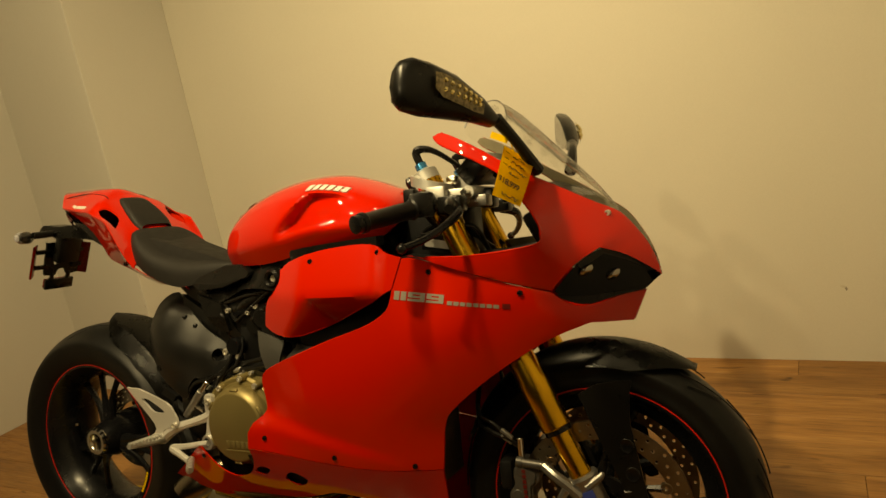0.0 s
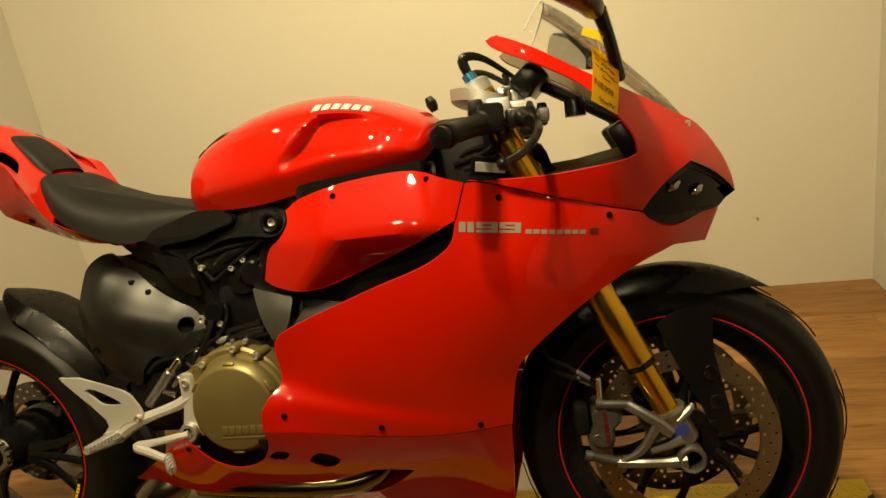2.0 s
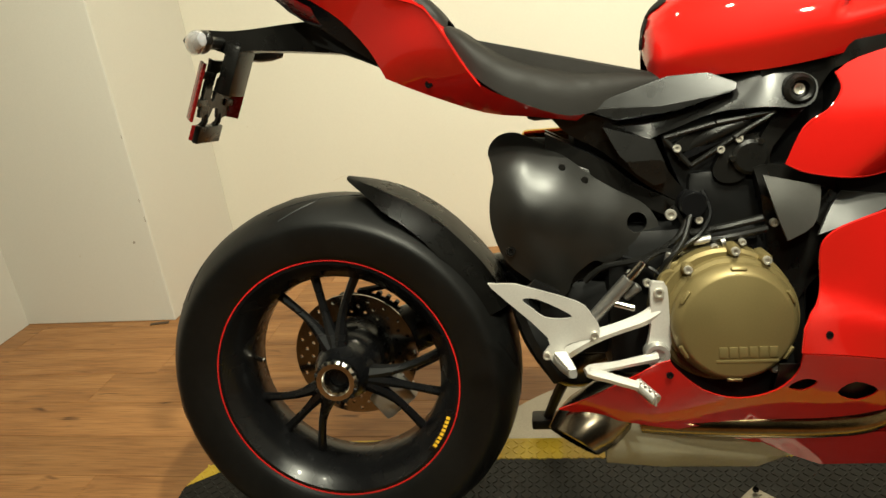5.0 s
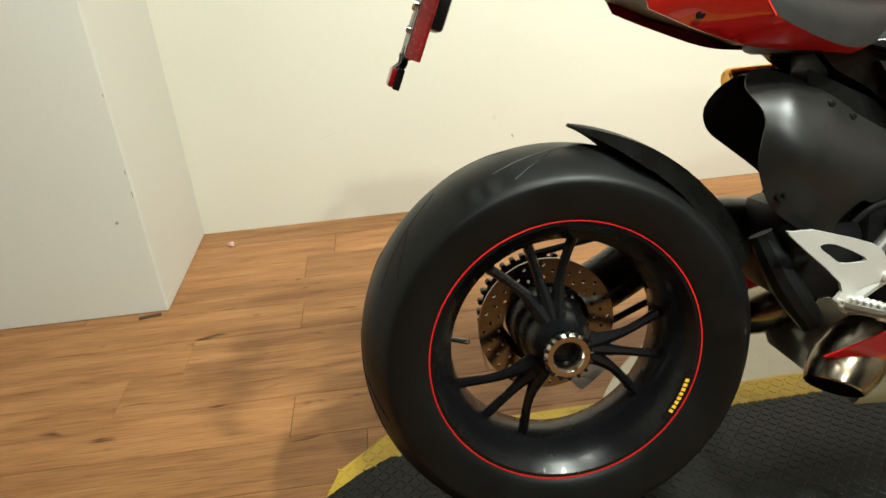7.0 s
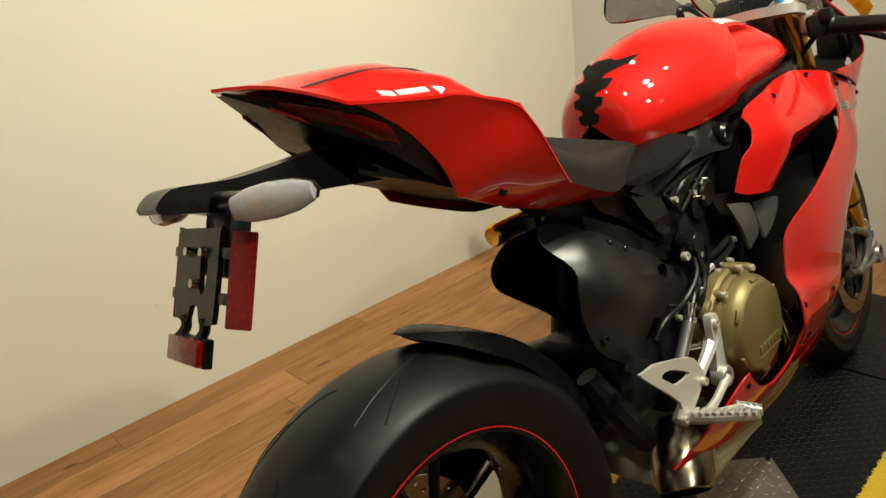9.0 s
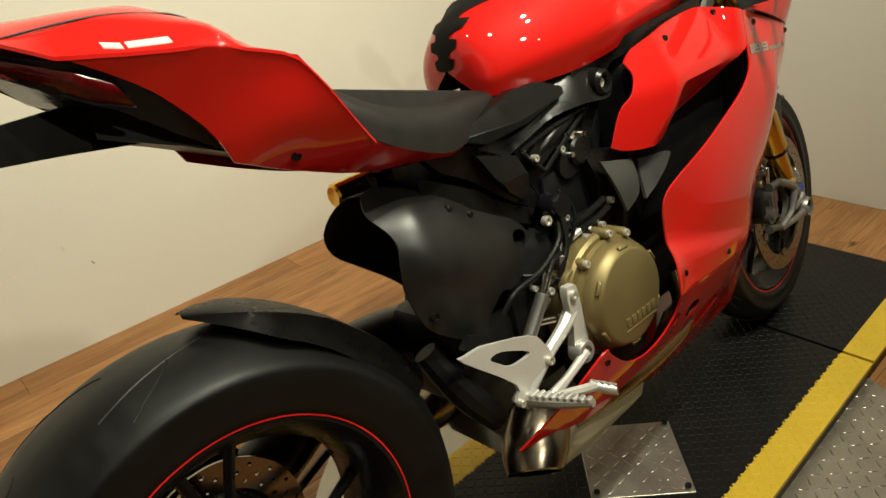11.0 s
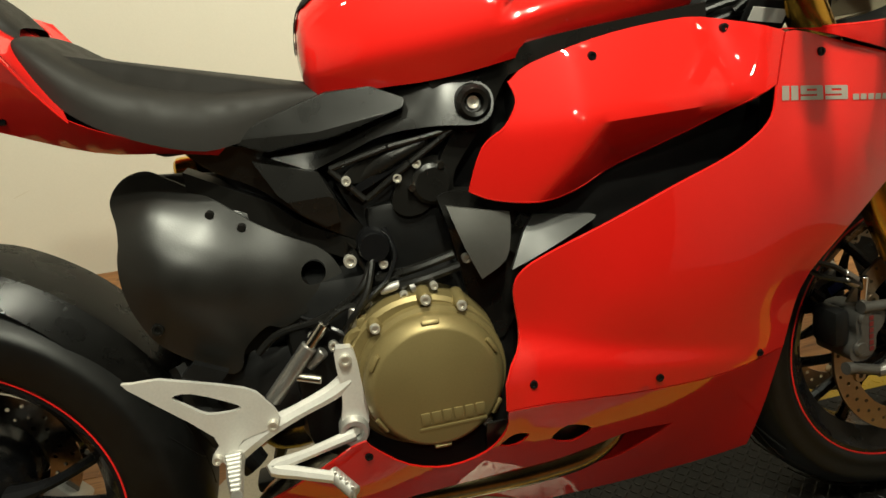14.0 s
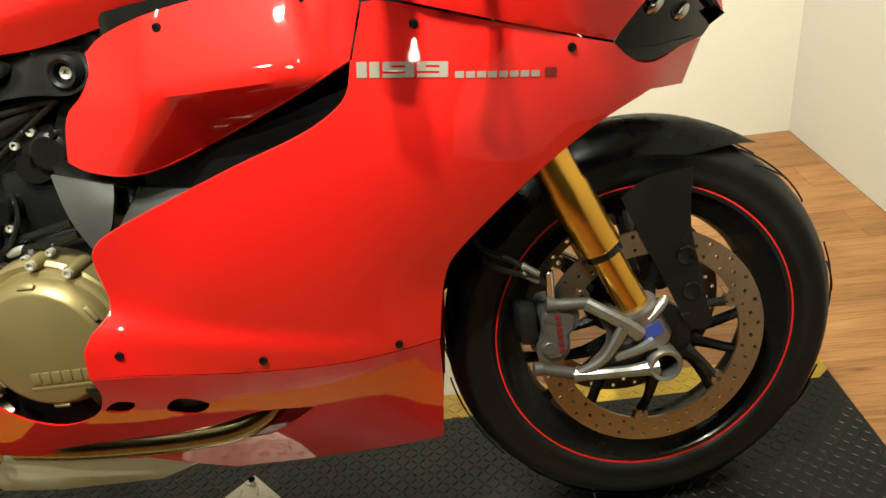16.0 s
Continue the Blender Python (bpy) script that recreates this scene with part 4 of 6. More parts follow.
for side in (1, -1):
    bm = bmesh.new()
    crest, foot = [(0.445, 0.7655), (0.56, 0.7615), (0.664, 0.7745)], [(0.582, 0.752), (0.497, 0.745)]
    at = {p: bm.verts.new((p[0], side * sub_y(*p), p[1])) for p in crest + foot + [(0.577, 0.803), (0.631, 0.803), (0.668, 0.785)]}
    bm.faces.new([at[p] for p in ((0.445, 0.7655), (0.577, 0.803), (0.631, 0.803), (0.668, 0.785), (0.664, 0.7745), (0.56, 0.7615))])
    bm.faces.new([at[p] for p in ((0.445, 0.7655), (0.56, 0.7615), (0.664, 0.7745), (0.582, 0.752), (0.497, 0.745))])
    skirt = bmesh.ops.extrude_face_region(bm, geom=bm.faces[:])
    bmesh.ops.translate(bm, verts=[v for v in skirt["geom"] if isinstance(v, bmesh.types.BMVert)], vec=(0, 0.022 * side, 0))
    bmesh.ops.recalc_face_normals(bm, faces=bm.faces[:])
    bmesh.ops.bevel(bm, geom=[e for e in bm.edges if e.calc_face_angle(0) > 0.2], offset=0.0015, segments=2, affect="EDGES")
    part("seat_frame_cover", bm, BLACK, bike, "satin black seat frame cover", smooth=20)
ARM = [(0.60, 0.803), (0.70, 0.796), (0.748, 0.795), (0.770, 0.784), (0.774, 0.768), (0.766, 0.750), (0.745, 0.743), (0.70, 0.748), (0.64, 0.745), (0.590, 0.728), (0.545, 0.712), (0.49, 0.740), (0.60, 0.752)]
arm_y = spline_surface([(0.60, 0.80, -0.072), (0.66, 0.80, -0.085), (0.70, 0.796, -0.112), (0.755, 0.77, -0.128), (0.66, 0.76, -0.118), (0.545, 0.712, -0.100), (0.60, 0.74, -0.106), (0.49, 0.74, -0.095)])
frame_arm = both("frame_arm", shape(ARM, 3, {0, 10, 11}), arm_y, 0.03, BLACK, "satin black cast frame arm", grid=0.014)
part("boss", lathe([(0.0105, 0.004), (0.012, -0.010), (0.0165, -0.012), (0.0215, -0.006), (0.0225, 0.03)], 28, m=Matrix.Translation((0.748, -0.132, 0.769))), BLACK, frame_arm)
part("boss_bolt", lathe([(0, -0.001), (0.0035, -0.001), (0.004, -0.004), (0.0075, -0.005), (0.008, 0.005)], 16, m=Matrix.Translation((0.748, -0.130, 0.769))), ZINC, frame_arm, "steel socket bolt")
part("boss_floor", lathe([(0, 0.006), (0.016, 0.006), (0.016, 0.012)], 20, m=Matrix.Translation((0.748, -0.130, 0.769))), DARK, frame_arm)
for s in (1, -1):
    bolt(1.489, s * nose_y(1.489, 0.852), 0.852, 0.0055, ZINC, nose, (0, -s, 0))
STRUT = [(0.40, 0.755), (0.45, 0.757), (0.497, 0.742), (0.545, 0.715), (0.563, 0.690), (0.575, 0.66), (0.606, 0.619), (0.591, 0.611), (0.54, 0.642), (0.476, 0.698), (0.428, 0.726)]
both("frame_strut", shape(STRUT, 3, {0, 6, 7}), spline_surface([(0.40, 0.755, -0.085), (0.545, 0.715, -0.098), (0.60, 0.615, -0.090), (0.476, 0.698, -0.078), (0.53, 0.68, -0.094)]), 0.02, BLACK, "satin black rear frame strut", grid=0.02)
FOLD = [(0.478, 0.735), (0.553, 0.711), (0.567, 0.676), (0.569, 0.645), (0.552, 0.641), (0.524, 0.662), (0.500, 0.692)]
both("strut_plate", shape(FOLD, 1, set(range(7))), lambda x, z: -0.104 - 0.16 * (0.735 - z) if z > 0.68 else -0.1128 + 0.25 * (0.68 - z), 0.012, BLACK, "satin black folded frame plate", grid=0.01, smooth=12)
BAR = [(0.39, 0.731), (0.408, 0.7215), (0.458, 0.694), (0.490, 0.676), (0.523, 0.646), (0.588, 0.612), (0.572, 0.590), (0.540, 0.606), (0.505, 0.625), (0.452, 0.664), (0.39, 0.700)]
both("lower_frame_bar", shape(BAR, 3, {0, 5, 6, 10}), lambda x, z: -0.070 - 0.10 * (x - 0.39), 0.04, BLACK, "satin black lower frame bar", grid=0.02)
# dark filler added where the wall showed through the frame
part("frame_gap_filler", block(0.60, 0.82, -0.078, 0.078, 0.52, 0.79, 0.02), DARK, bike)
part("seat_tray", block(0.36, 0.62, -0.080, 0.080, 0.752, 0.80, 0.015), DARK, bike)

# airbox side with ribs
BOX = [(0.563, 0.722), (0.62, 0.736), (0.715, 0.747), (0.728, 0.72), (0.712, 0.690), (0.693, 0.655), (0.70, 0.60), (0.705, 0.57), (0.62, 0.575), (0.60, 0.62), (0.575, 0.68)]
airbox = both("airbox", shape(BOX, 2, {0, 2}), lambda x, z: -0.092 - 0.06 * (x - 0.56), 0.05, DARK, "black airbox side", grid=0.03)
RIBS = [[(0.58, 0.700), (0.615, 0.722), (0.655, 0.730), (0.63, 0.712), (0.60, 0.690)], [(0.592, 0.686), (0.66, 0.715), (0.716, 0.738), (0.718, 0.732), (0.66, 0.706), (0.596, 0.678)], [(0.635, 0.66), (0.66, 0.700), (0.70, 0.71), (0.69, 0.68), (0.68, 0.645), (0.65, 0.64)]]
for i, rib in enumerate(RIBS):
    plate("airbox_rib", rib, -0.108 - 0.003 * i, 0.02, GLOSS if i == 1 else BLACK, "", (), 3, parent=airbox)
for s in (1, -1):
    corners = [(0.566, -0.106 * s, 0.712), (0.640, -0.113 * s, 0.729), (0.722, -0.121 * s, 0.740), (0.664, -0.117 * s, 0.706), (0.604, -0.112 * s, 0.668)]
    for a, b in zip(corners, corners[1:] + corners[:1]):
        rod("airbox_edge", a, b, 0.0042, BLACK, airbox, n=8)
    part("airbox_dome", tube([(0.604, -0.098 * s, 0.694), (0.638, -0.104 * s, 0.712), (0.690, -0.110 * s, 0.730)], [0.010, 0.013, 0.007], 12), BLACK, airbox)
    cap = part("round_cap", lathe([(0, -0.010), (0.021, -0.010), (0.026, -0.006), (0.027, 0.02), (0, 0.02)], 28, m=Matrix.Translation((0.688, -0.112 * s, 0.676)) @ Matrix.Diagonal((1, s, 1, 1))), BLACK, airbox, "round black cap")
    for k in range(3):
        a = radians(60 + 120 * k)
        part("cap_bolt", lathe([(0, -0.006), (0.0045, -0.006), (0.005, 0.004), (0, 0.004)], 10, m=Matrix.Translation((0.688 + 0.026 * math.cos(a), -0.118 * s, 0.676 + 0.026 * math.sin(a))) @ Matrix.Diagonal((1, s, 1, 1))), STEEL, cap)
for bx, bz in ((0.672, 0.704), (0.646, 0.690), (0.584, 0.696)):
    bolt(bx, -0.116, bz, 0.006, ZINC, airbox)
part("cylinder_head", block(0.60, 0.72, -0.105, 0.105, 0.56, 0.66, 0.012), DARK, bike, "black cylinder head")
COL = [(0.690, 0.660), (0.712, 0.664), (0.79, 0.648), (0.85, 0.628), (0.868, 0.60), (0.845, 0.54), (0.79, 0.50), (0.757, 0.455), (0.725, 0.465), (0.704, 0.592)]
cover_y = lambda x, z: -0.124 - 0.010 * math.exp(-((z - 0.615 + 0.45 * (x - 0.72)) / 0.02) ** 2) + 0.06 * max(0.0, 0.56 - z)
both("side_cover", shape(COL, 3, {0, 3, 7}), cover_y, 0.03, BLACK, "satin black engine side cover", grid=0.012, smooth=20)
G1 = [(0.697, 0.652), (0.774, 0.632), (0.771, 0.61), (0.760, 0.577), (0.728, 0.556), (0.712, 0.598)]
G2 = [(0.806, 0.621), (0.878, 0.612), (0.88, 0.606), (0.764, 0.566), (0.789, 0.604)]
# black cover whose bright sheen is put into a grey colour
both("sheen_grey_cover", shape(G1, 3, {0, 1, 4}), spline_surface([(0.697, 0.652, -0.146), (0.774, 0.632, -0.150), (0.760, 0.577, -0.165), (0.728, 0.556, -0.160), (0.735, 0.61, -0.163)]), 0.006, SHEENGREY, "satin black plastic cover with its sheen put in as grey", grid=0.02)
both("grey_duct", shape(G2, 3, {0, 2, 3}), spline_surface([(0.806, 0.621, -0.14), (0.878, 0.612, -0.15), (0.764, 0.566, -0.175), (0.82, 0.595, -0.165)]), 0.006, DUCT, "dark grey plastic duct", grid=0.02)
rod("coolant_hose", (0.775, -0.12, 0.575), (0.805, -0.12, 0.615), 0.017, BLACK)

# engine cases
part("engine_block", block(0.47, 0.78, -0.115, 0.115, 0.33, 0.58, 0.03), DARK, bike, "dark engine cases")
part("crankcase", lathe([(0.0, -0.162), (0.098, -0.162), (0.103, -0.157), (0.106, -0.12), (0.106, 0.10), (0.0, 0.10)], 48, m=Matrix.Translation((0.640, 0, 0.447))), MAG, bike, "gold-grey magnesium crankcase")
CX, CZ = 0.649, 0.444
cover = part("clutch_cover", lathe([(0.0, -0.2025), (0.074, -0.2025), (0.0785, -0.2005), (0.0865, -0.188), (0.0885, -0.183), (0.0885, -0.172), (0.094, -0.170), (0.0955, -0.166), (0.0955, -0.150), (0.09, -0.148), (0.09, -0.12), (0, -0.12)], 72, m=Matrix.Translation((CX, 0, CZ))), MAG, bike, "magnesium-gold round clutch cover")
for k in range(6):
    a = radians(88 + k * 60)
    m = Matrix.Translation((CX + 0.0815 * math.cos(a), -0.1935, CZ + 0.0815 * math.sin(a))) @ Matrix.Rotation(-a, 4, "Y") @ Matrix.Rotation(radians(-52), 4, "Z")
    part("cover_notch", block(-0.006, 0.006, -0.0035, 0.0035, -0.011, 0.011, 0.0022, m=m), MAG, cover)
for a, r in ((88, 0.104), (62, 0.100), (128, 0.101), (-52, 0.098)):
    x, z = CX + r * math.cos(radians(a)), CZ + r * math.sin(radians(a))
    part("cover_ear", lathe([(0.0, -0.172), (0.0075, -0.172), (0.009, -0.169), (0.010, -0.13), (0, -0.13)], 14, m=Matrix.Translation((x, 0, z))), MAG, cover)
    bolt(x, -0.174, z, 0.0065, ZINC, cover)
loop = part("case_loop", lathe([(0.0115, -0.160), (0.019, -0.160), (0.0205, -0.157), (0.0205, -0.12), (0.0115, -0.12)], 22, m=Matrix.Translation((0.566, 0, 0.500)), closed=True), MAG, bike)
part("case_arm", block(0.562, 0.640, -0.150, -0.122, 0.508, 0.532, 0.006), MAG, loop)
# raised block marking in place of a maker's name
for k in range(6):
    part("cover_marking", block(CX - 0.026 + k * 0.0138, CX - 0.0145 + k * 0.0138, -0.2042, -0.201, CZ - 0.047, CZ - 0.031, 0.0008), MAG, cover)
part("cover_marking", block(CX - 0.030, CX + 0.056, -0.2036, -0.201, CZ - 0.055, CZ - 0.051, 0.0006), MAG, cover)
# hoses and cables round the engine
hoses = [([(0.60, -0.125, 0.568), (0.65, -0.135, 0.577), (0.70, -0.138, 0.588)], 0.006), ([(0.595, -0.13, 0.555), (0.65, -0.142, 0.563), (0.705, -0.14, 0.572)], 0.006), ([(0.44, -0.125, 0.500), (0.47, -0.13, 0.523), (0.53, -0.135, 0.535), (0.58, -0.135, 0.565), (0.60, -0.12, 0.60)], 0.005),
         ([(0.545, -0.14, 0.50), (0.56, -0.15, 0.53), (0.585, -0.145, 0.56), (0.60, -0.13, 0.60)], 0.0045), ([(0.525, -0.15, 0.530), (0.55, -0.145, 0.545), (0.575, -0.14, 0.54), (0.57, -0.13, 0.49)], 0.004), ([(0.56, -0.135, 0.51), (0.545, -0.15, 0.48), (0.55, -0.15, 0.45), (0.56, -0.14, 0.43)], 0.005), ([(0.575, -0.12, 0.61), (0.592, -0.125, 0.575), (0.57, -0.14, 0.54), (0.565, -0.14, 0.50)], 0.0045)]
for pts, r in hoses:
    part("hose", tube(pts, r, 8), BLACK, bike, "black rubber hose")
part("shift_sensor", lathe([(0, -0.135), (0.018, -0.135), (0.021, -0.13), (0.021, -0.10), (0, -0.10)], 20, m=Matrix.Translation((0.604, 0, 0.612))), GLOSS, bike)
for x, y, z, r in ((0.572, -0.125, 0.598, 0.0085), (0.583, -0.13, 0.535, 0.008), (0.60, -0.135, 0.525, 0.007), (0.585, -0.135, 0.518, 0.006), (0.715, -0.14, 0.58, 0.006), (0.56, -0.145, 0.470, 0.006)):
    bolt(x, y, z, r, ZINC, bike)
for x, y, z, r in ((0.630, -0.148, 0.549, 0.0055), (0.668, -0.152, 0.556, 0.005), (0.540, -0.148, 0.452, 0.006), (0.578, -0.152, 0.425, 0.005), (0.533, -0.140, 0.497, 0.0065), (0.508, -0.132, 0.512, 0.005), (0.552, -0.142, 0.408, 0.005), (0.612, -0.128, 0.588, 0.006)):
    bolt(x, y, z, r, ZINC, bike)
rod("linkage_clevis", (0.498, -0.138, 0.476), (0.520, -0.142, 0.494), 0.008, CAST)
rod("linkage_clevis", (0.560, -0.146, 0.520), (0.566, -0.146, 0.545), 0.006, CAST)
rod("sensor_plug", (0.588, -0.140, 0.505), (0.604, -0.142, 0.522), 0.009, BLACK)
part("cable", tube([(0.50, -0.12, 0.535), (0.535, -0.142, 0.522), (0.565, -0.150, 0.495), (0.575, -0.150, 0.462), (0.560, -0.145, 0.43)], 0.0035, 6), GLOSS, bike)
part("cable", tube([(0.62, -0.115, 0.63), (0.628, -0.132, 0.60), (0.612, -0.140, 0.57), (0.585, -0.146, 0.552), (0.56, -0.142, 0.525)], 0.0035, 6), GLOSS, bike)
part("hose_clamp", tube([(0.640, -0.1425, 0.5545), (0.646, -0.1428, 0.556)], 0.0078, 12, curved=False), CAST, bike)
rod("hose_fitting", (0.602, -0.135, 0.556), (0.628, -0.138, 0.561), 0.006, SILVER)
part("shock_tower", block(0.43, 0.60, -0.055, 0.055, 0.50, 0.76, 0.02), DARK, bike)
part("rear_linkage", block(0.36, 0.50, -0.06, 0.06, 0.36, 0.52, 0.02), DARK, bike)

# black heat shield under the seat, curled round the rear silencer
SHIELD_LINE = [(0.2975, 0.706), (0.302, 0.721), (0.316, 0.7325), (0.338, 0.7355), (0.360, 0.728), (0.395, 0.709), (0.43, 0.685), (0.461, 0.659), (0.495, 0.637), (0.534, 0.614), (0.554, 0.590), (0.557, 0.564), (0.52, 0.545), (0.478, 0.526), (0.455, 0.531), (0.424, 0.506), (0.414, 0.480), (0.396, 0.474), (0.357, 0.500),
               (0.320, 0.532), (0.303, 0.570), (0.2965, 0.606), (0.2995, 0.640), (0.3055, 0.663), (0.305, 0.684)]
shield_y = spline_surface([(0.296, 0.705, -0.070), (0.303, 0.722, -0.052), (0.340, 0.735, -0.036), (0.395, 0.708, -0.066), (0.43, 0.686, -0.078), (0.461, 0.66, -0.084), (0.534, 0.612, -0.088), (0.557, 0.57, -0.098), (0.455, 0.524, -0.118), (0.396, 0.475, -0.110), (0.2965, 0.606, -0.106), (0.305, 0.668, -0.104), (0.318, 0.54, -0.108),
                           (0.40, 0.60, -0.134), (0.335, 0.615, -0.130), (0.345, 0.694, -0.100), (0.352, 0.704, -0.090), (0.37, 0.668, -0.112), (0.414, 0.676, -0.095), (0.44, 0.625, -0.118), (0.50, 0.60, -0.110)])
heat_shield = part("heat_shield", sheet(shape(SHIELD_LINE, 4), shield_y, 0.003, [circle(0.524, 0.586, 0.0155, 20)], 0.010), MATT, bike, "satin black curved heat shield")
part("shield_hole", lathe([(0.0155, 0.0), (0.0155, 0.03), (0, 0.03)], 20, m=Matrix.Translation((0.524, shield_y(0.524, 0.586), 0.586))), DARK, heat_shield)
bolt(0.327, shield_y(0.327, 0.552) - 0.001, 0.552, 0.008, BLACK, heat_shield)
for sx, sz in ((0.414, 0.678), (0.448, 0.656)):
    part("shield_stud", lathe([(0, -0.005), (0.004, -0.005), (0.0055, -0.003), (0.0055, 0.004)], 14, m=Matrix.Translation((sx, shield_y(sx, sz), sz))), BLACK, heat_shield)
RIM = [(0.298, -0.072, 0.704), (0.304, -0.052, 0.720), (0.320, -0.008, 0.730), (0.308, 0.035, 0.714), (0.289, 0.060, 0.676), (0.298, 0.068, 0.636), (0.332, 0.062, 0.602), (0.372, 0.040, 0.562), (0.394, 0.0, 0.520), (0.396, -0.05, 0.488), (0.390, -0.100, 0.478), (0.328, -0.106, 0.530), (0.300, -0.105, 0.60), (0.307, -0.104, 0.662)]
hood = []
for dx, k in ((0.002, 0.97), (0.006, 0.975), (0.05, 0.90), (0.10, 0.80), (0.15, 0.70)):
    ring = curve_points(RIM, 3, True)
    mid = sum(ring) / len(ring)
    hood.append([tuple(mid + (p - mid) * np.array((1, k, k)) + np.array((dx, 0, dx * 0.1))) for p in ring])
hood_bm = loft(hood, caps=False, closed=True)
bmesh.ops.solidify(hood_bm, geom=hood_bm.faces[:], thickness=0.004)
part("shield_hood", hood_bm, MATT, heat_shield)
part("silencer", lathe([(0, -0.03), (0.035, -0.03), (0.042, -0.02), (0.042, 0.06), (0, 0.06)], 24, m=Matrix.Translation((0.47, -0.02, 0.605)) @ Matrix.Rotation(radians(-90), 4, "Z")), HEADER, bike, "heat-tinted rear exhaust pipe")
SLOT_BRACKET = [(0.345, 0.492), (0.362, 0.507), (0.40, 0.487), (0.385, 0.472)]
plate("shield_bracket", SLOT_BRACKET, -0.135, 0.012, DARK, parent=heat_shield, corners={0, 1, 2, 3}, per=1)

# rear shock with gold reservoir
part("shock_reservoir", lathe([(0.0, -0.01), (0.008, -0.01), (0.016, -0.012), (0.020, -0.008), (0.021, 0.0), (0.021, 0.10), (0, 0.10)], 28, m=Matrix.Translation((0.360, 0.097, 0.711)) @ Matrix.Rotation(radians(-90), 4, "Z")), GOLD, bike, "gold shock reservoir")
rod("shock_body", (0.46, 0.03, 0.70), (0.40, 0.05, 0.45), 0.022, DARK, label="dark shock body")

# hugger over the rear tyre
hug = []
for k in range(19):
    u = k / 18
    a = radians(83.5 - 62 * u)
    w = 0.012 + 0.078 * min(1, u * 4.2) ** 0.7
    rise = 0.358 - 0.016 * min(1.0, u * 1.6)
    ring = []
    for j in range(13):
        v = j / 6 - 1
        r = rise - 0.006 * v * v - 0.075 * max(0.0, abs(v) - 0.66) * min(1, u * 4) - (0.035 * max(0, u - 0.25) if abs(v) > 0.95 else 0)
        ring.append((r * math.cos(a), w * v, 0.325 + r * math.sin(a)))
    hug.append(ring)
hug_bm = loft(hug)
bmesh.ops.solidify(hug_bm, geom=hug_bm.faces[:], thickness=0.004)
part("rear_mudguard", hug_bm, BLACK, bike, "satin black rear mudguard", smooth=24)
# swingarm on the left, hub carrier, rear brake
part("swingarm", tube([(0.0, 0.115, 0.325), (0.12, 0.12, 0.36), (0.28, 0.10, 0.45), (0.42, 0.06, 0.44)], [0.055, 0.05, 0.052, 0.06], 14), BLACK, bike, "black single-sided swingarm")
part("swingarm_front", block(0.36, 0.50, -0.10, 0.10, 0.36, 0.50, 0.03), DARK, bike)
part("swingarm_guard", tube([(0.33, -0.06, 0.48), (0.36, -0.085, 0.40), (0.40, -0.10, 0.33)], [0.02, 0.025, 0.02], 10), DARK, bike)
hub_m = Matrix.Translation(REAR_C)
part("hub_carrier", lathe([(0.0, 0.13), (0.06, 0.13), (0.066, 0.10), (0.062, 0.0), (0.05, -0.02), (0, -0.02)], 32, m=hub_m), GLOSS, bike)
part("hub_sleeve", lathe([(0.040, -0.075), (0.046, -0.06), (0.056, -0.03), (0.056, 0.0), (0.03, 0.0)], 36, m=hub_m), GLOSS, rear)
part("wheel_nut", lathe([(0.020, -0.060), (0.022, -0.0835), (0.026, -0.0885), (0.035, -0.0885), (0.039, -0.084), (0.0395, -0.068), (0.033, -0.056)], 36, m=hub_m), STEEL, rear, "polished steel centre nut")
for k in range(16):
    a = 2 * math.pi * k / 16
    part("nut_notch", block(-0.0035, 0.0035, -0.0890, -0.080, -0.0028, 0.0028, 0.0006, m=hub_m @ Matrix.Translation((0.0375 * math.cos(a), 0, 0.0375 * math.sin(a))) @ Matrix.Rotation(-a, 4, "Y"), seg=1), DARK, rear)
part("axle_bore", lathe([(0.0, -0.055), (0.019, -0.055), (0.0195, -0.062)], 24, m=hub_m), DARK, rear)
part("brake_disc", sheet(circle(0, 0, 0.1225, 72), lambda x, z: 0.052, 0.005, [circle(0, 0, 0.078, 48), *holes_of((0.088, 0.100, 0.112), 20, 0.0035)], 0, m=hub_m), DISCREAR, rear, "drilled steel brake disc")
part("rear_caliper", block(-0.03, 0.03, 0.035, 0.085, -0.04, 0.04, 0.008, m=hub_m @ Matrix.Rotation(radians(52), 4, "Y") @ Matrix.Translation((0.11, 0, 0))), SILVER, bike, "small rear brake caliper")
part("chain_sprocket", sheet(circle(0, 0, 0.105, 60), lambda x, z: 0.126, 0.006, [circle(0, 0, 0.07, 30)], 0, m=hub_m), DARK, rear)
for k in range(34):
    a = 2 * math.pi * k / 34
    part("sprocket_tooth", block(-0.005, 0.005, 0.120, 0.138, -0.004, 0.008, 0.002, m=hub_m @ Matrix.Rotation(a, 4, "Y") @ Matrix.Translation((0, 0, 0.105)), seg=1), DARK, rear)
for s in (1, -1):
    part("chain_run", tube([(0.0, 0.129, 0.325 + s * 0.108), (0.25, 0.115, 0.40 + s * 0.07), (0.48, 0.10, 0.43 + s * 0.045)], 0.007, 6), DARK, bike, "dark drive chain run")
rod("valve_stem", (-0.176, -0.02, 0.352), (-0.150, -0.035, 0.350), 0.0045, STEEL, rear)
part("rim_sticker", sheet([(0.2145 * math.cos(radians(a)), 0.2145 * math.sin(radians(a))) for a in range(-40, -14, 2)] + [(0.2035 * math.cos(radians(a)), 0.2035 * math.sin(radians(a))) for a in range(-16, -42, -2)], lambda x, z: -0.0855, 0.003, (), 0, m=hub_m), GLOSS, rear)
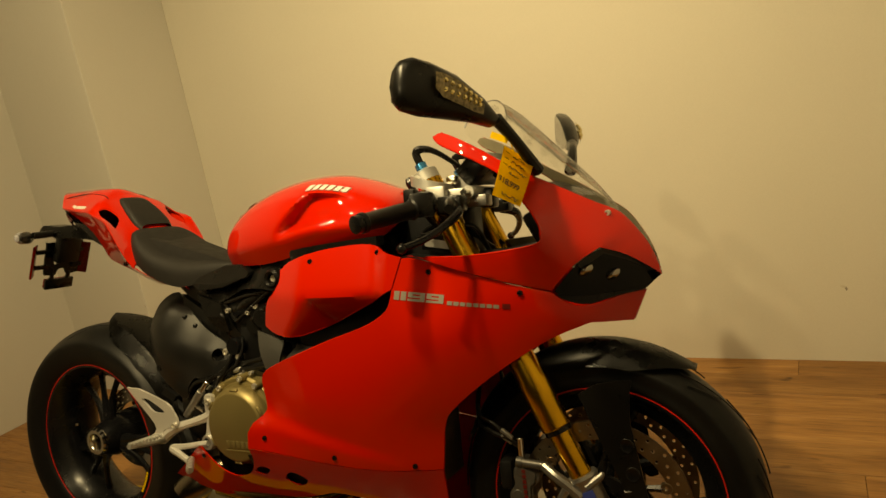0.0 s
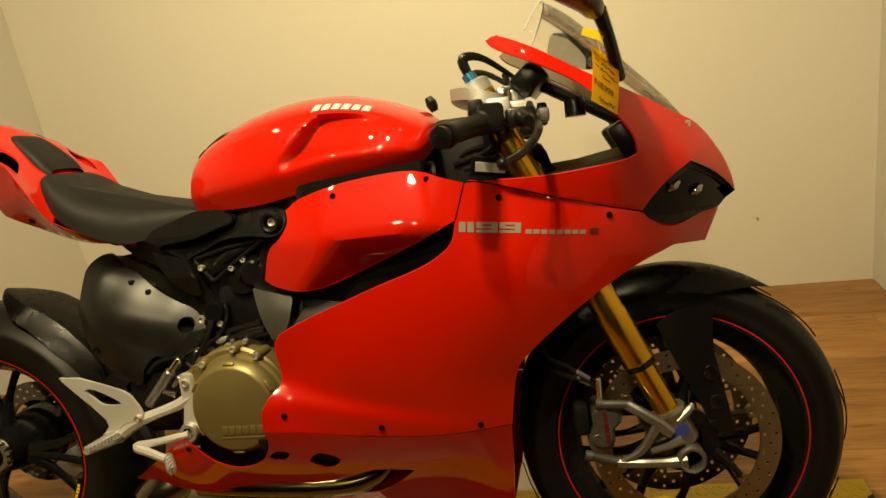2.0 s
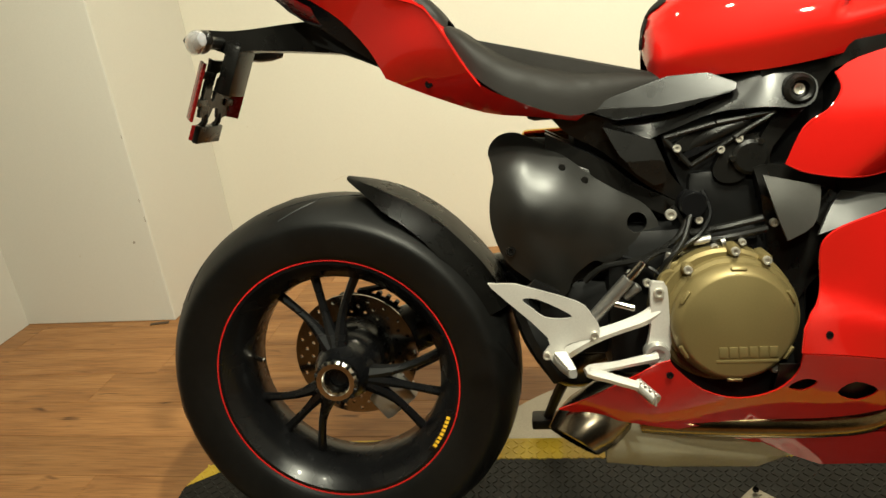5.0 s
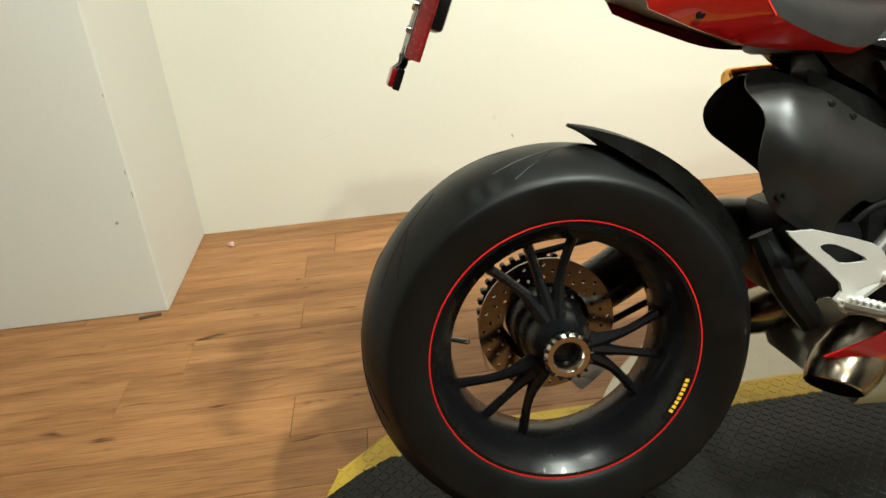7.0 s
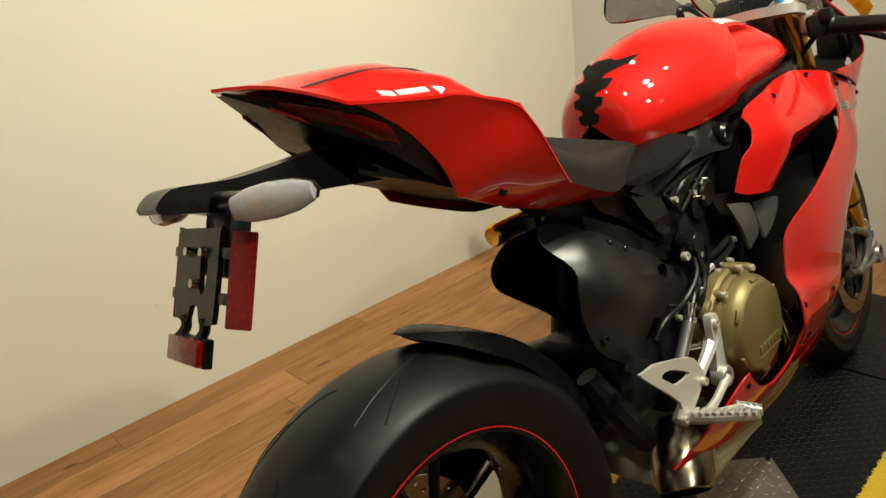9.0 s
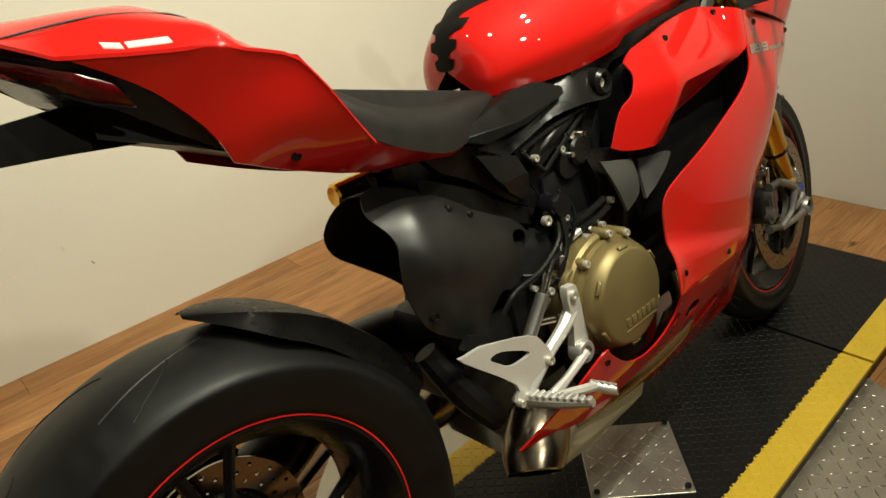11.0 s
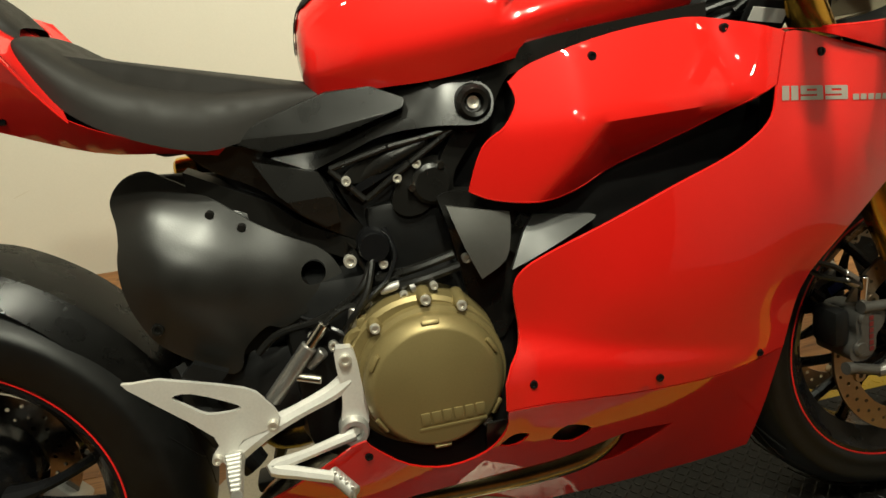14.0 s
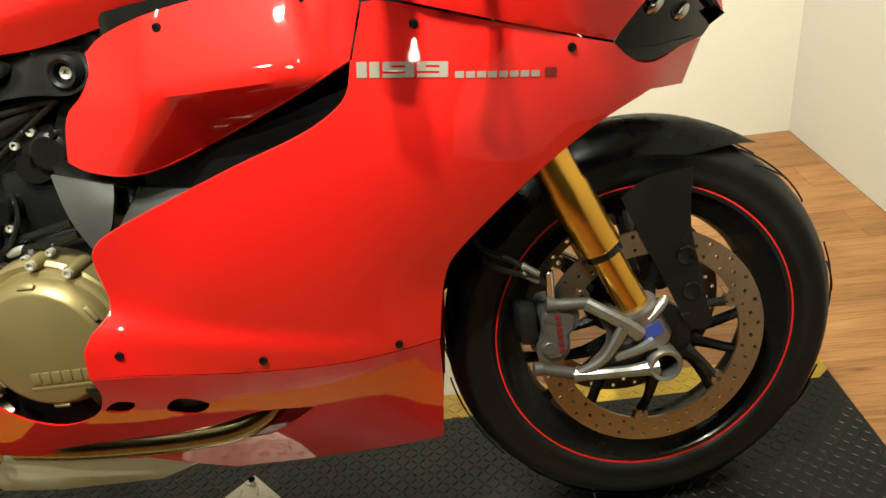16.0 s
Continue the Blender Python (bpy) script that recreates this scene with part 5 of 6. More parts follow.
for k in range(8):
    a = -37 + k * 2.3
    part("sticker_marking", sheet([(r * math.cos(radians(b)), r * math.sin(radians(b))) for r, b in ((0.2055, a), (0.2125, a), (0.2125, a + 1.5), (0.2055, a + 1.5))], lambda x, z: -0.0862, 0.002, (), 0, m=hub_m), TAG, rear, "yellow block marking")

# heel guard, footrest, brake pedal
GUARD = [(0.2985, 0.513), (0.305, 0.519), (0.334, 0.518), (0.424, 0.487), (0.446, 0.464), (0.456, 0.445), (0.450, 0.430), (0.410, 0.421), (0.396, 0.402), (0.381, 0.397), (0.371, 0.407), (0.378, 0.433)]
GHOLE = shape([(0.343, 0.493), (0.366, 0.493), (0.413, 0.468), (0.409, 0.461), (0.378, 0.463), (0.358, 0.478)], 3)
heel = plate("heel_guard", GUARD, -0.190, 0.006, ALU, "bare aluminium heel guard", {2}, 3, [GHOLE])
bolt(0.448, -0.194, 0.434, 0.007, ZINC, heel)
bolt(0.376, -0.194, 0.404, 0.006, ZINC, heel)
rearset = part("rearset_bracket", tube([(0.385, -0.178, 0.392), (0.43, -0.178, 0.420), (0.475, -0.172, 0.434), (0.52, -0.165, 0.447), (0.545, -0.16, 0.46)], [0.014, 0.013, 0.010, 0.011, 0.013], 8), ALU, bike, "bare aluminium footrest bracket")
plate("bracket_post", [(0.533, 0.500), (0.545, 0.505), (0.557, 0.498), (0.560, 0.44), (0.560, 0.40), (0.540, 0.385), (0.525, 0.395), (0.533, 0.44)], -0.172, 0.014, ALU, "", (), 3, parent=rearset)
bolt(0.545, -0.174, 0.490, 0.008, ZINC, rearset)
part("pivot_ring", lathe([(0.011, -0.184), (0.017, -0.184), (0.019, -0.18), (0.019, -0.16), (0.011, -0.16)], 24, m=Matrix.Translation((0.540, 0, 0.395)), closed=True), SILVER, rearset)
footrest = part("footrest", tube([(0.395, -0.185, 0.397), (0.402, -0.24, 0.405), (0.412, -0.294, 0.415)], [0.012, 0.0095, 0.006], 10), SILVER, bike, "knurled aluminium footrest")
for k in range(9):
    t = k / 8
    c = Vector((0.397, -0.20, 0.400)).lerp(Vector((0.411, -0.288, 0.414)), t)
    part("footrest_rib", block(-0.010 + 0.004 * t, 0.010 - 0.004 * t, -0.0035, 0.0035, -0.006, 0.0125 - 0.004 * t, 0.0015, m=Matrix.Translation(c), seg=1), SILVER, footrest)
pedal = part("brake_pedal", tube([(0.540, -0.18, 0.393), (0.48, -0.19, 0.385), (0.437, -0.195, 0.379), (0.47, -0.205, 0.370), (0.508, -0.215, 0.361)], [0.008, 0.007, 0.009, 0.008, 0.0075], 8), ALU, bike, "bare aluminium brake pedal")
rod("pedal_tip", (0.505, -0.205, 0.362), (0.530, -0.235, 0.347), 0.009, SILVER, pedal)
for k in range(4):
    part("tip_rib", block(-0.002, 0.002, -0.006, 0.006, -0.010, 0.010, 0.001, m=Matrix.Translation((0.510 + k * 0.006, -0.212 - k * 0.007, 0.360 - k * 0.0035)), seg=1), SILVER, pedal)
rod("rear_master_cylinder", (0.447, -0.150, 0.445), (0.505, -0.150, 0.508), 0.0105, CAST, label="small rear brake master cylinder")
rod("cylinder_neck", (0.503, -0.150, 0.506), (0.527, -0.148, 0.532), 0.007, STEEL)
rod("cylinder_port", (0.482, -0.150, 0.470), (0.512, -0.156, 0.462), 0.006, STEEL)

# exhaust: header pipe, silencer under the engine, oval outlet
part("header_pipe", tube([(0.52, -0.135, 0.268), (0.60, -0.150, 0.270), (0.70, -0.155, 0.269), (0.78, -0.150, 0.266), (0.85, -0.142, 0.270), (0.90, -0.125, 0.292), (0.94, -0.09, 0.33)], 0.021, 20), HEADER, bike, "heat-tinted exhaust header pipe")
box = [[(x, -w, z1), (x, -w - 0.006, (z0 + z1) / 2), (x, -w * 0.86, z0), (x, 0, z0 - 0.004), (x, w * 0.86, z0), (x, w + 0.006, (z0 + z1) / 2), (x, w, z1)] for x, w, z0, z1 in ((0.462, 0.148, 0.190, 0.275), (0.55, 0.148, 0.182, 0.268), (0.70, 0.140, 0.178, 0.240), (0.765, 0.10, 0.182, 0.200))]
part("silencer_shield", closed_loft(box), SHIELD, bike, "pale grey silencer shield under the engine", smooth=50)
for s in (1, -1):
    mouth = Vector((-0.62, -0.48 * s, -0.62)).normalized()
    m = Matrix.Translation((0.440, -0.128 * s, 0.262)) @ Matrix.Diagonal((1.2, 1.0, 0.86, 1)) @ Vector((0, 1, 0)).rotation_difference(mouth).to_matrix().to_4x4()
    outlet = part("exhaust_outlet", lathe([(0.030, -0.09), (0.044, -0.06), (0.051, -0.02), (0.049, 0.014), (0.041, 0.040), (0.038, 0.042), (0.043, 0.01), (0.040, -0.04)], 36, m=m), OUTLET, bike, "polished steel exhaust outlet")
    # dark plug stands in for the shaded depth of the outlet
    part("bore_plug", lathe([(0.0, 0.004), (0.0425, 0.004), (0.0405, 0.018)], 24, m=m), DARK, outlet)
part("side_stand", tube([(0.46, 0.10, 0.33), (0.40, 0.19, 0.20), (0.36, 0.26, 0.085)], [0.014, 0.012, 0.010], 10), DARK, bike, "dark side stand")
part("stand_foot", block(0.325, 0.39, 0.235, 0.29, 0.066, 0.09, 0.006), DARK, bike)

# ---- tail bracket, signals, number plate holder ----
BOOM = [(-0.215, 0.930), (-0.205, 0.946), (-0.184, 0.950), (-0.122, 0.942), (-0.03, 0.944), (0.03, 0.945), (0.109, 0.880), (0.0, 0.896), (-0.05, 0.902), (-0.112, 0.908), (-0.13, 0.900), (-0.16, 0.914)]
boom = part("plate_bracket", sheet(shape(BOOM, 3, {5, 6}), lambda x, z: -0.030 - 0.1 * max(0, x), 0.060, (), 0), BLACK, bike, "black number plate bracket")
part("bracket_leg", block(-0.014, 0.014, -0.034, 0.034, -0.06, 0.03, 0.006, m=Matrix.Translation((-0.136, 0, 0.893)) @ Matrix.Rotation(radians(24), 4, "Y")), BLACK, boom)
PM = Matrix.Translation((-0.168, 0.008, 0.893)) @ Matrix.Rotation(radians(24), 4, "Y")
plate_bm = sheet(shape([(-0.056, 0.0), (-0.050, 0.006), (0.050, 0.006), (0.056, 0.0), (0.054, -0.085), (0.046, -0.096), (0.018, -0.098), (0.010, -0.080), (-0.010, -0.080), (-0.018, -0.098), (-0.046, -0.096), (-0.054, -0.085)], 2), lambda x, z: 0.0, 0.006, [shape([(-0.028, -0.016), (0.004, -0.016), (0.006, -0.022), (-0.010, -0.026), (-0.012, -0.062), (-0.026, -0.062)], 2)], 0)
plate_bm.transform(Matrix(((0, 1, 0, 0), (1, 0, 0, 0), (0, 0, 1, 0), (0, 0, 0, 1))))
plate_bm.transform(PM)
holder = part("plate_holder", plate_bm, BLACK, boom, "black plate holder")
for by, bz in ((-0.02, -0.02), (0.022, -0.02), (0.0, -0.055)):
    part("holder_bolt", lathe([(0, -0.004), (0.005, -0.004), (0.006, 0.002), (0, 0.002)], 12, m=PM @ Matrix.Translation((-0.002, by, bz)) @ Matrix.Rotation(radians(-90), 4, "Z")), STEEL, holder)
for s in (1, -1):
    part("side_reflector", block(-0.014, 0.014, -0.003, 0.003, -0.052, 0.048, 0.002, m=PM @ Matrix.Translation((0.010, -0.094 * s if s > 0 else 0.066, -0.045)) @ Matrix.Rotation(radians(-50) * s, 4, "Z")), REFLECTOR, boom, "red side reflector")
    for dz in (-0.02, -0.068):
        part("reflector_tab", block(-0.004, 0.004, -0.022, 0.022, -0.006, 0.006, 0.001, m=PM @ Matrix.Translation((0.006, -0.066 * s if s > 0 else 0.050, dz))), BLACK, boom)
    part("holder_fork", tube([tuple((PM @ Vector((0.002, -0.026 * s, -0.09)))), tuple((PM @ Vector((0.004, -0.026 * s, -0.105)))), tuple((PM @ Vector((-0.004, -0.026 * s, -0.118))))], 0.006, 6), BLACK, boom)
    # turn signal: stalk, body and clear lens
    m = Matrix.Translation((-0.138 if s > 0 else -0.146, -0.130 * s, 0.918)) @ Matrix.Rotation(radians(40) * s, 4, "Z") @ Matrix.Scale(0.8, 4)
    sig = part("turn_signal", lathe([(0, 0.060), (0.014, 0.054), (0.0205, 0.03), (0.022, 0.0), (0.019, -0.03), (0.011, -0.052), (0, -0.058)], 24, m=m @ Matrix.Diagonal((0.62, 1, 1, 1)) @ Matrix.Translation((0.012, 0, 0))), BLACK, bike, "black turn signal body")
    part("signal_lens", lathe([(0, 0.058), (0.015, 0.052), (0.0215, 0.03), (0.0232, 0.0), (0.020, -0.03), (0.012, -0.052), (0, -0.057)], 24, m=m @ Matrix.Translation((-0.006, 0, 0)) @ Matrix.Diagonal((0.72, 1, 1, 1))), CLEARLENS, sig, "clear turn signal lens")
    # bowl coloured white to imitate bright reflections
    bowl = part("signal_bowl", lathe([(0, 0.050), (0.013, 0.044), (0.0175, 0.02), (0.018, 0.0), (0.016, -0.024), (0.009, -0.044), (0, -0.048)], 14, m=m @ Matrix.Translation((-0.001, 0, 0)) @ Matrix.Diagonal((0.5, 1, 1, 1))), WHITE, sig, "ribbed reflector bowl, white in place of bright reflections", smooth=10)
    part("bulb", lathe([(0, 0.030), (0.005, 0.029), (0.0065, 0.022), (0.005, 0.014), (0, 0.012)], 12, m=m @ Matrix.Translation((-0.0105, 0, 0))), BULB, sig, "amber bulb")
    rod("signal_stalk", (-0.150, -0.02 * s, 0.925), (-0.150, -0.095 * s, 0.922), 0.010, BLACK, sig)
part("rear_reflector", block(-0.004, 0.004, -0.042, 0.042, -0.014, 0.014, 0.002, m=PM @ Matrix.Translation((-0.006, 0, -0.128))), REFLECTOR, boom, "red rear reflector")
part("reflector_back", block(-0.012, -0.0015, -0.044, 0.044, -0.016, 0.016, 0.002, m=PM @ Matrix.Translation((0.010, 0, -0.128))), BLACK, boom)
part("plate_lamp", block(-0.21, -0.19, -0.015, 0.015, 0.918, 0.932, 0.004), LENS, boom, "small clear plate lamp")

# ---- front end, turned with the steering ----
def turned(bm):
    bm.transform(STEER)
    return bm


FORK = Vector((-0.4147, 0, 0.91))
for s in (1, -1):
    foot = Vector((1.412, -0.106 * s, 0.345))
    at = lambda t, f=foot: tuple(f + FORK * t)
    upper = part("fork_tube", turned(tube([at(0.118), at(0.12), at(0.16), at(0.165), at(0.215), at(0.222), at(0.40), at(0.655)], [0.0275, 0.029, 0.029, 0.0295, 0.0295, 0.0275, 0.0265, 0.0265], 28, curved=False)), GOLD, bike, "gold anodised fork tube")
    part("fork_slider", turned(tube([at(-0.035), at(0.14)], 0.0215, 28, curved=False)), GOLD, upper, "gold coated fork slider")
    part("dust_seal", turned(tube([at(0.108), at(0.118)], 0.0265, 28, curved=False)), GLOSS, upper)
    part("fork_cap", turned(tube([at(0.655), at(0.675), at(0.68)], [0.026, 0.026, 0.018], 24, curved=False)), SILVER, upper, "silver fork cap")
    part("fork_adjuster", turned(tube([at(0.68), at(0.695)], 0.012, 16, curved=False)), BLUE, upper, "blue fork adjuster")
    part("adjuster_lead", turned(tube([at(0.69), tuple(Vector(at(0.72)) + Vector((0.005, 0, 0.004))), tuple(Vector(at(0.715)) + Vector((0.04, 0.01 * s, 0.004))), tuple(Vector(at(0.66)) + Vector((0.085, 0.03 * s, 0.0)))], [0.008, 0.009, 0.006, 0.004], 8)), BLACK, upper)
    # axle foot casting: clamp, axle ring and an open A-frame to the caliper
    yf = -0.130 * s
    casting = part("fork_foot", turned(tube([(1.336, yf + 0.012 * s, 0.380), (1.360, yf, 0.366), (1.384, yf, 0.348), (1.402, yf + 0.004 * s, 0.330)], [0.0095, 0.0095, 0.011, 0.013], 10)), CAST, bike, "silver cast fork foot")
    part("foot_arm", turned(tube([(1.312, yf + 0.012 * s, 0.277), (1.350, yf, 0.279), (1.392, yf - 0.002 * s, 0.278), (1.424, yf - 0.004 * s, 0.280)], [0.0095, 0.008, 0.009, 0.013], 10)), CAST, casting)
    part("foot_arm", turned(tube([(1.318, yf + 0.010 * s, 0.279), (1.352, yf - 0.002 * s, 0.303), (1.380, yf - 0.004 * s, 0.345)], [0.008, 0.0065, 0.009], 10)), CAST, casting)
    part("foot_arm", turned(tube([(1.366, yf - 0.002 * s, 0.301), (1.395, yf - 0.004 * s, 0.308), (1.420, yf - 0.004 * s, 0.318)], [0.006, 0.006, 0.009], 8)), CAST, casting)
    web = shape([(1.345, 0.376), (1.385, 0.352), (1.415, 0.335), (1.437, 0.310), (1.425, 0.280), (1.360, 0.280), (1.330, 0.285), (1.352, 0.305), (1.362, 0.330)], 2)
    part("foot_web", turned(sheet(web, lambda x, z: -0.121, 0.010, (), 0.02, flip=s)), IRON, casting)
    collar = [tuple(foot + FORK * t) for t in (-0.045, -0.04, 0.006, 0.016, 0.022)]
    part("foot_clamp", turned(tube(collar, [0.023, 0.0265, 0.0265, 0.031, 0.029], 28, curved=False)), CAST, casting)
    part("clamp_ear", turned(tube([(1.415, yf + 0.006 * s, 0.347), (1.440, yf + 0.012 * s, 0.366), (1.444, yf + 0.014 * s, 0.374)], [0.010, 0.007, 0.004], 10)), CAST, casting)
    part("clamp_badge", turned(block(-0.015, 0.015, -0.0285, -0.0262, -0.009, 0.009, m=Matrix.Translation(foot + FORK * -0.014) @ Matrix.Rotation(radians(-24.5), 4, "Y"))), BADGE, casting, "small blue badge")
    part("axle_ring", turned(lathe([(0.0165, -0.143 * s), (0.0215, -0.145 * s), (0.0245, -0.140 * s), (0.0245, -0.105 * s), (0.0165, -0.105 * s)], 28, m=Matrix.Translation((1.432, 0, 0.283)), closed=True)), CAST, casting)
    part("axle", turned(lathe([(0.0, -0.115 * s), (0.0165, -0.115 * s), (0.0165, -0.05 * s)], 20, m=Matrix.Translation((1.432, 0, 0.283)))), DARK, casting)
    for a0, a1 in (((1.281, 0.386), (1.340, 0.380)), ((1.256, 0.294), (1.318, 0.277))):
        part("caliper_spacer", turned(tube([(a0[0], yf + 0.014 * s, a0[1]), (a0[0] + 0.012, yf + 0.014 * s, a0[1] - 0.002), (a0[0] + 0.013, yf + 0.014 * s, a0[1] - 0.0022), (a1[0], yf + 0.012 * s, a1[1])], [0.0095, 0.0095, 0.0082, 0.0082], 14, curved=False)), IRON, casting, "dark caliper spacer")
    # radial caliper
    CAL = [(1.279, 0.386), (1.304, 0.388), (1.325, 0.378), (1.321, 0.354), (1.310, 0.342), (1.309, 0.316), (1.294, 0.300), (1.268, 0.304), (1.264, 0.326), (1.275, 0.346), (1.273, 0.366)]
    CAL = [(x, 0.30 + (z - 0.30) * 0.89) for x, z in CAL]
    caliper = part("brake_caliper", turned(sheet(shape(CAL, 3), lambda x, z: -0.116, 0.068, (), 0, flip=s)), IRON, bike, "grey radial brake caliper")
    mid_x, mid_z = 1.294, 0.345
    part("caliper_face", turned(sheet([(mid_x + (x - mid_x) * 0.74, mid_z + (z - mid_z) * 0.80) for x, z in shape(CAL, 3)], lambda x, z: -0.1205 + 0.12 * max(0.0, abs(x - mid_x) - 0.012), 0.006, (), 0.008, flip=s)), IRON, caliper)
    for cz in (0.322, 0.368):
        part("caliper_bridge", turned(lathe([(0, -0.004), (0.009, -0.004), (0.0125, -0.001), (0.0125, 0.012), (0, 0.012)], 18, m=Matrix.Translation((1.281 + 0.16 * (cz - 0.322), -0.117 * s, cz)) @ Matrix.Diagonal((1, s, 1, 1)))), IRON, caliper)
    for k in range(6):
        part("caliper_marking", turned(block(1.2935 - 0.0004 * k, 1.3005 - 0.0004 * k, -0.1212 * s - 0.0005, -0.1212 * s + 0.0005, 0.316 + k * 0.0098, 0.3228 + k * 0.0098)), DKRED, caliper, "dull red block marking")
    part("caliper_back", turned(block(1.242, 1.270, -0.100 * s - 0.012, -0.100 * s + 0.04 * s, 0.325, 0.385, 0.010)), DARK, caliper)
    for k, (dz, dx) in enumerate(((0.43, 1.255), (0.445, 1.262))):
        part("brake_line", turned(tube([(1.288, -0.11 * s, 0.412), (1.270, -0.116 * s, 0.428), (dx - 0.02, -0.112 * s, dz + 0.01), (1.205, -0.10 * s, dz + 0.03), (1.20, -0.07 * s, 0.52)], 0.0042, 8)), BLACK, caliper)
        rod("line_fitting", tuple(STEER @ Vector((1.276, -0.114 * s, 0.421 + 0.008 * k))), tuple(STEER @ Vector((1.254, -0.114 * s, 0.436 + 0.010 * k))), 0.0055, CAST, caliper)
    rod("banjo_bolt", tuple(STEER @ Vector((1.290, -0.108 * s, 0.376))), tuple(STEER @ Vector((1.290, -0.112 * s, 0.432))), 0.0062, CHROME, caliper)
    # floating disc: steel ring on a dark carrier
    dm = STEER @ Matrix.Translation(FRONT_C)
    y0 = -0.078 * s
    disc = part("front_brake_disc", sheet(circle(0, 0, 0.165, 84), lambda x, z: y0, 0.005, [circle(0, 0, 0.129, 60), *holes_of((0.137, 0.147, 0.157), 26, 0.0033)], 0, m=dm), DISC, front, "drilled floating steel brake disc")
    for k in range(6):
        a = 2 * math.pi * k / 6 + 0.35
        part("disc_bobbin", lathe([(0.004, y0 - 0.003), (0.010, y0 - 0.003), (0.011, y0), (0.011, y0 + 0.008), (0.004, y0 + 0.008)], 16, m=dm @ Matrix.Translation((0.1245 * math.cos(a), 0, 0.1245 * math.sin(a))), closed=True), DISC, front)
        pts = [(0.052 * math.cos(a + 0.25), y0 + 0.004, 0.052 * math.sin(a + 0.25)), (0.09 * math.cos(a + 0.1), y0 + 0.004, 0.09 * math.sin(a + 0.1)), (0.118 * math.cos(a), y0 + 0.004, 0.118 * math.sin(a))]
        part("disc_arm", tube(pts, [0.012, 0.007, 0.008], 6, m=dm), GLOSS, front)
    part("disc_hub", lathe([(0.03, y0), (0.058, y0 + 0.001), (0.06, y0 + 0.008), (0.03, y0 + 0.012)], 36, m=dm), GLOSS, front)
    # mudguard side plate
    SKIRT = [(1.402, 0.508), (1.44, 0.53), (1.503, 0.537), (1.497, 0.495), (1.496, 0.452), (1.522, 0.305), (1.502, 0.300), (1.482, 0.318), (1.460, 0.372), (1.430, 0.440)]
    skirt = part("mudguard_stay", turned(sheet(shape(SKIRT, 3, {0, 2, 4, 5, 7, 9}), lambda x, z: -0.084 + 0.012 * (z - 0.3), 0.004, (), 0.02, flip=s)), BLACK, bike, "satin black mudguard stay")
    for bz, bx in ((0.415, 1.487), (0.361, 1.494)):
        part("stay_bolt", turned(lathe([(0, -0.0005 * s), (0.010, -0.0005 * s), (0.0125, -0.0018 * s), (0.014, -0.0008 * s), (0.014, 0.004 * s)], 20, m=Matrix.Translation((bx, -0.084 * s, bz)))), GLOSS, skirt)
# front mudguard
mud = []
for k in range(25):
    u = k / 24
    a = radians(54 + 108 * u)
    w = 0.030 + 0.040 * min(1, u * 7, (1 - u) * 9)
    r0 = 0.3035 + 0.002 * math.exp(-((u - 0.4) / 0.3) ** 2)
    ring = []
    for j in range(13):
        v = j / 6 - 1
        r = r0 - 0.046 * abs(v) ** 3.0 * min(1, u * 5, (1 - u) * 5)
        ring.append((1.437 + r * math.cos(a), w * v, 0.300 + r * math.sin(a)))
    mud.append(ring)
mud_bm = turned(loft(mud))
bmesh.ops.solidify(mud_bm, geom=mud_bm.faces[:], thickness=0.003)
part("front_mudguard", mud_bm, BLACK, bike, "satin black front mudguard", smooth=50)

# ---- cockpit ----
TOPC = [(1.085, -0.05), (1.10, -0.10), (1.118, -0.138), (1.155, -0.145), (1.180, -0.125), (1.182, -0.09), (1.162, -0.04)]
TOPC = TOPC + [(x, -y) for x, y in reversed(TOPC)]
top_bm = sheet(shape(TOPC, 3), lambda x, y: 0.945 - 0.30 * (x - 1.14), -0.020, [shape([(1.11, 0.03), (1.15, 0.03), (1.15, -0.03), (1.11, -0.03)], 3)], 0.03, m=SWAP)
top_clamp = part("top_clamp", turned(top_bm), SILVER, bike, "machined aluminium top clamp")
LOWC = [(1.19, -0.05), (1.20, -0.11), (1.222, -0.145), (1.262, -0.145), (1.275, -0.11), (1.265, -0.05)]
LOWC = LOWC + [(x, -y) for x, y in reversed(LOWC)]
part("lower_clamp", turned(sheet(shape(LOWC, 3), lambda x, y: 0.72 - 0.3 * (x - 1.23), -0.03, (), 0.03, m=SWAP)), DARK, bike)
part("steering_damper", turned(tube([(1.222, -0.11, 0.912), (1.225, 0.10, 0.915)], 0.013, 16, curved=False)), SILVER, bike, "silver steering damper")
part("damper_rod", turned(tube([(1.222, -0.135, 0.911), (1.222, -0.10, 0.912)], 0.006, 12, curved=False)), STEEL, bike)
part("ignition_lock", turned(block(1.175, 1.215, -0.02, 0.02, 0.93, 0.962, 0.006)), BLACK, bike)
for k, (x, y, z, sx, sy, sz, mm) in enumerate(((1.20, -0.055, 0.925, 0.022, 0.016, 0.022, CAST), (1.195, -0.11, 0.905, 0.026, 0.018, 0.016, SILVER), (1.225, -0.075, 0.895, 0.03, 0.02, 0.012, CAST), (1.18, -0.075, 0.940, 0.012, 0.012, 0.010, STEEL), (1.17, -0.14, 0.905, 0.02, 0.012, 0.022, SILVER), (1.24, -0.03, 0.90, 0.014, 0.02, 0.02, BLACK))):
    part("clamp_block", turned(block(x - sx, x + sx, y - sy, y + sy, z - sz, z + sz, 0.005)), mm, bike)
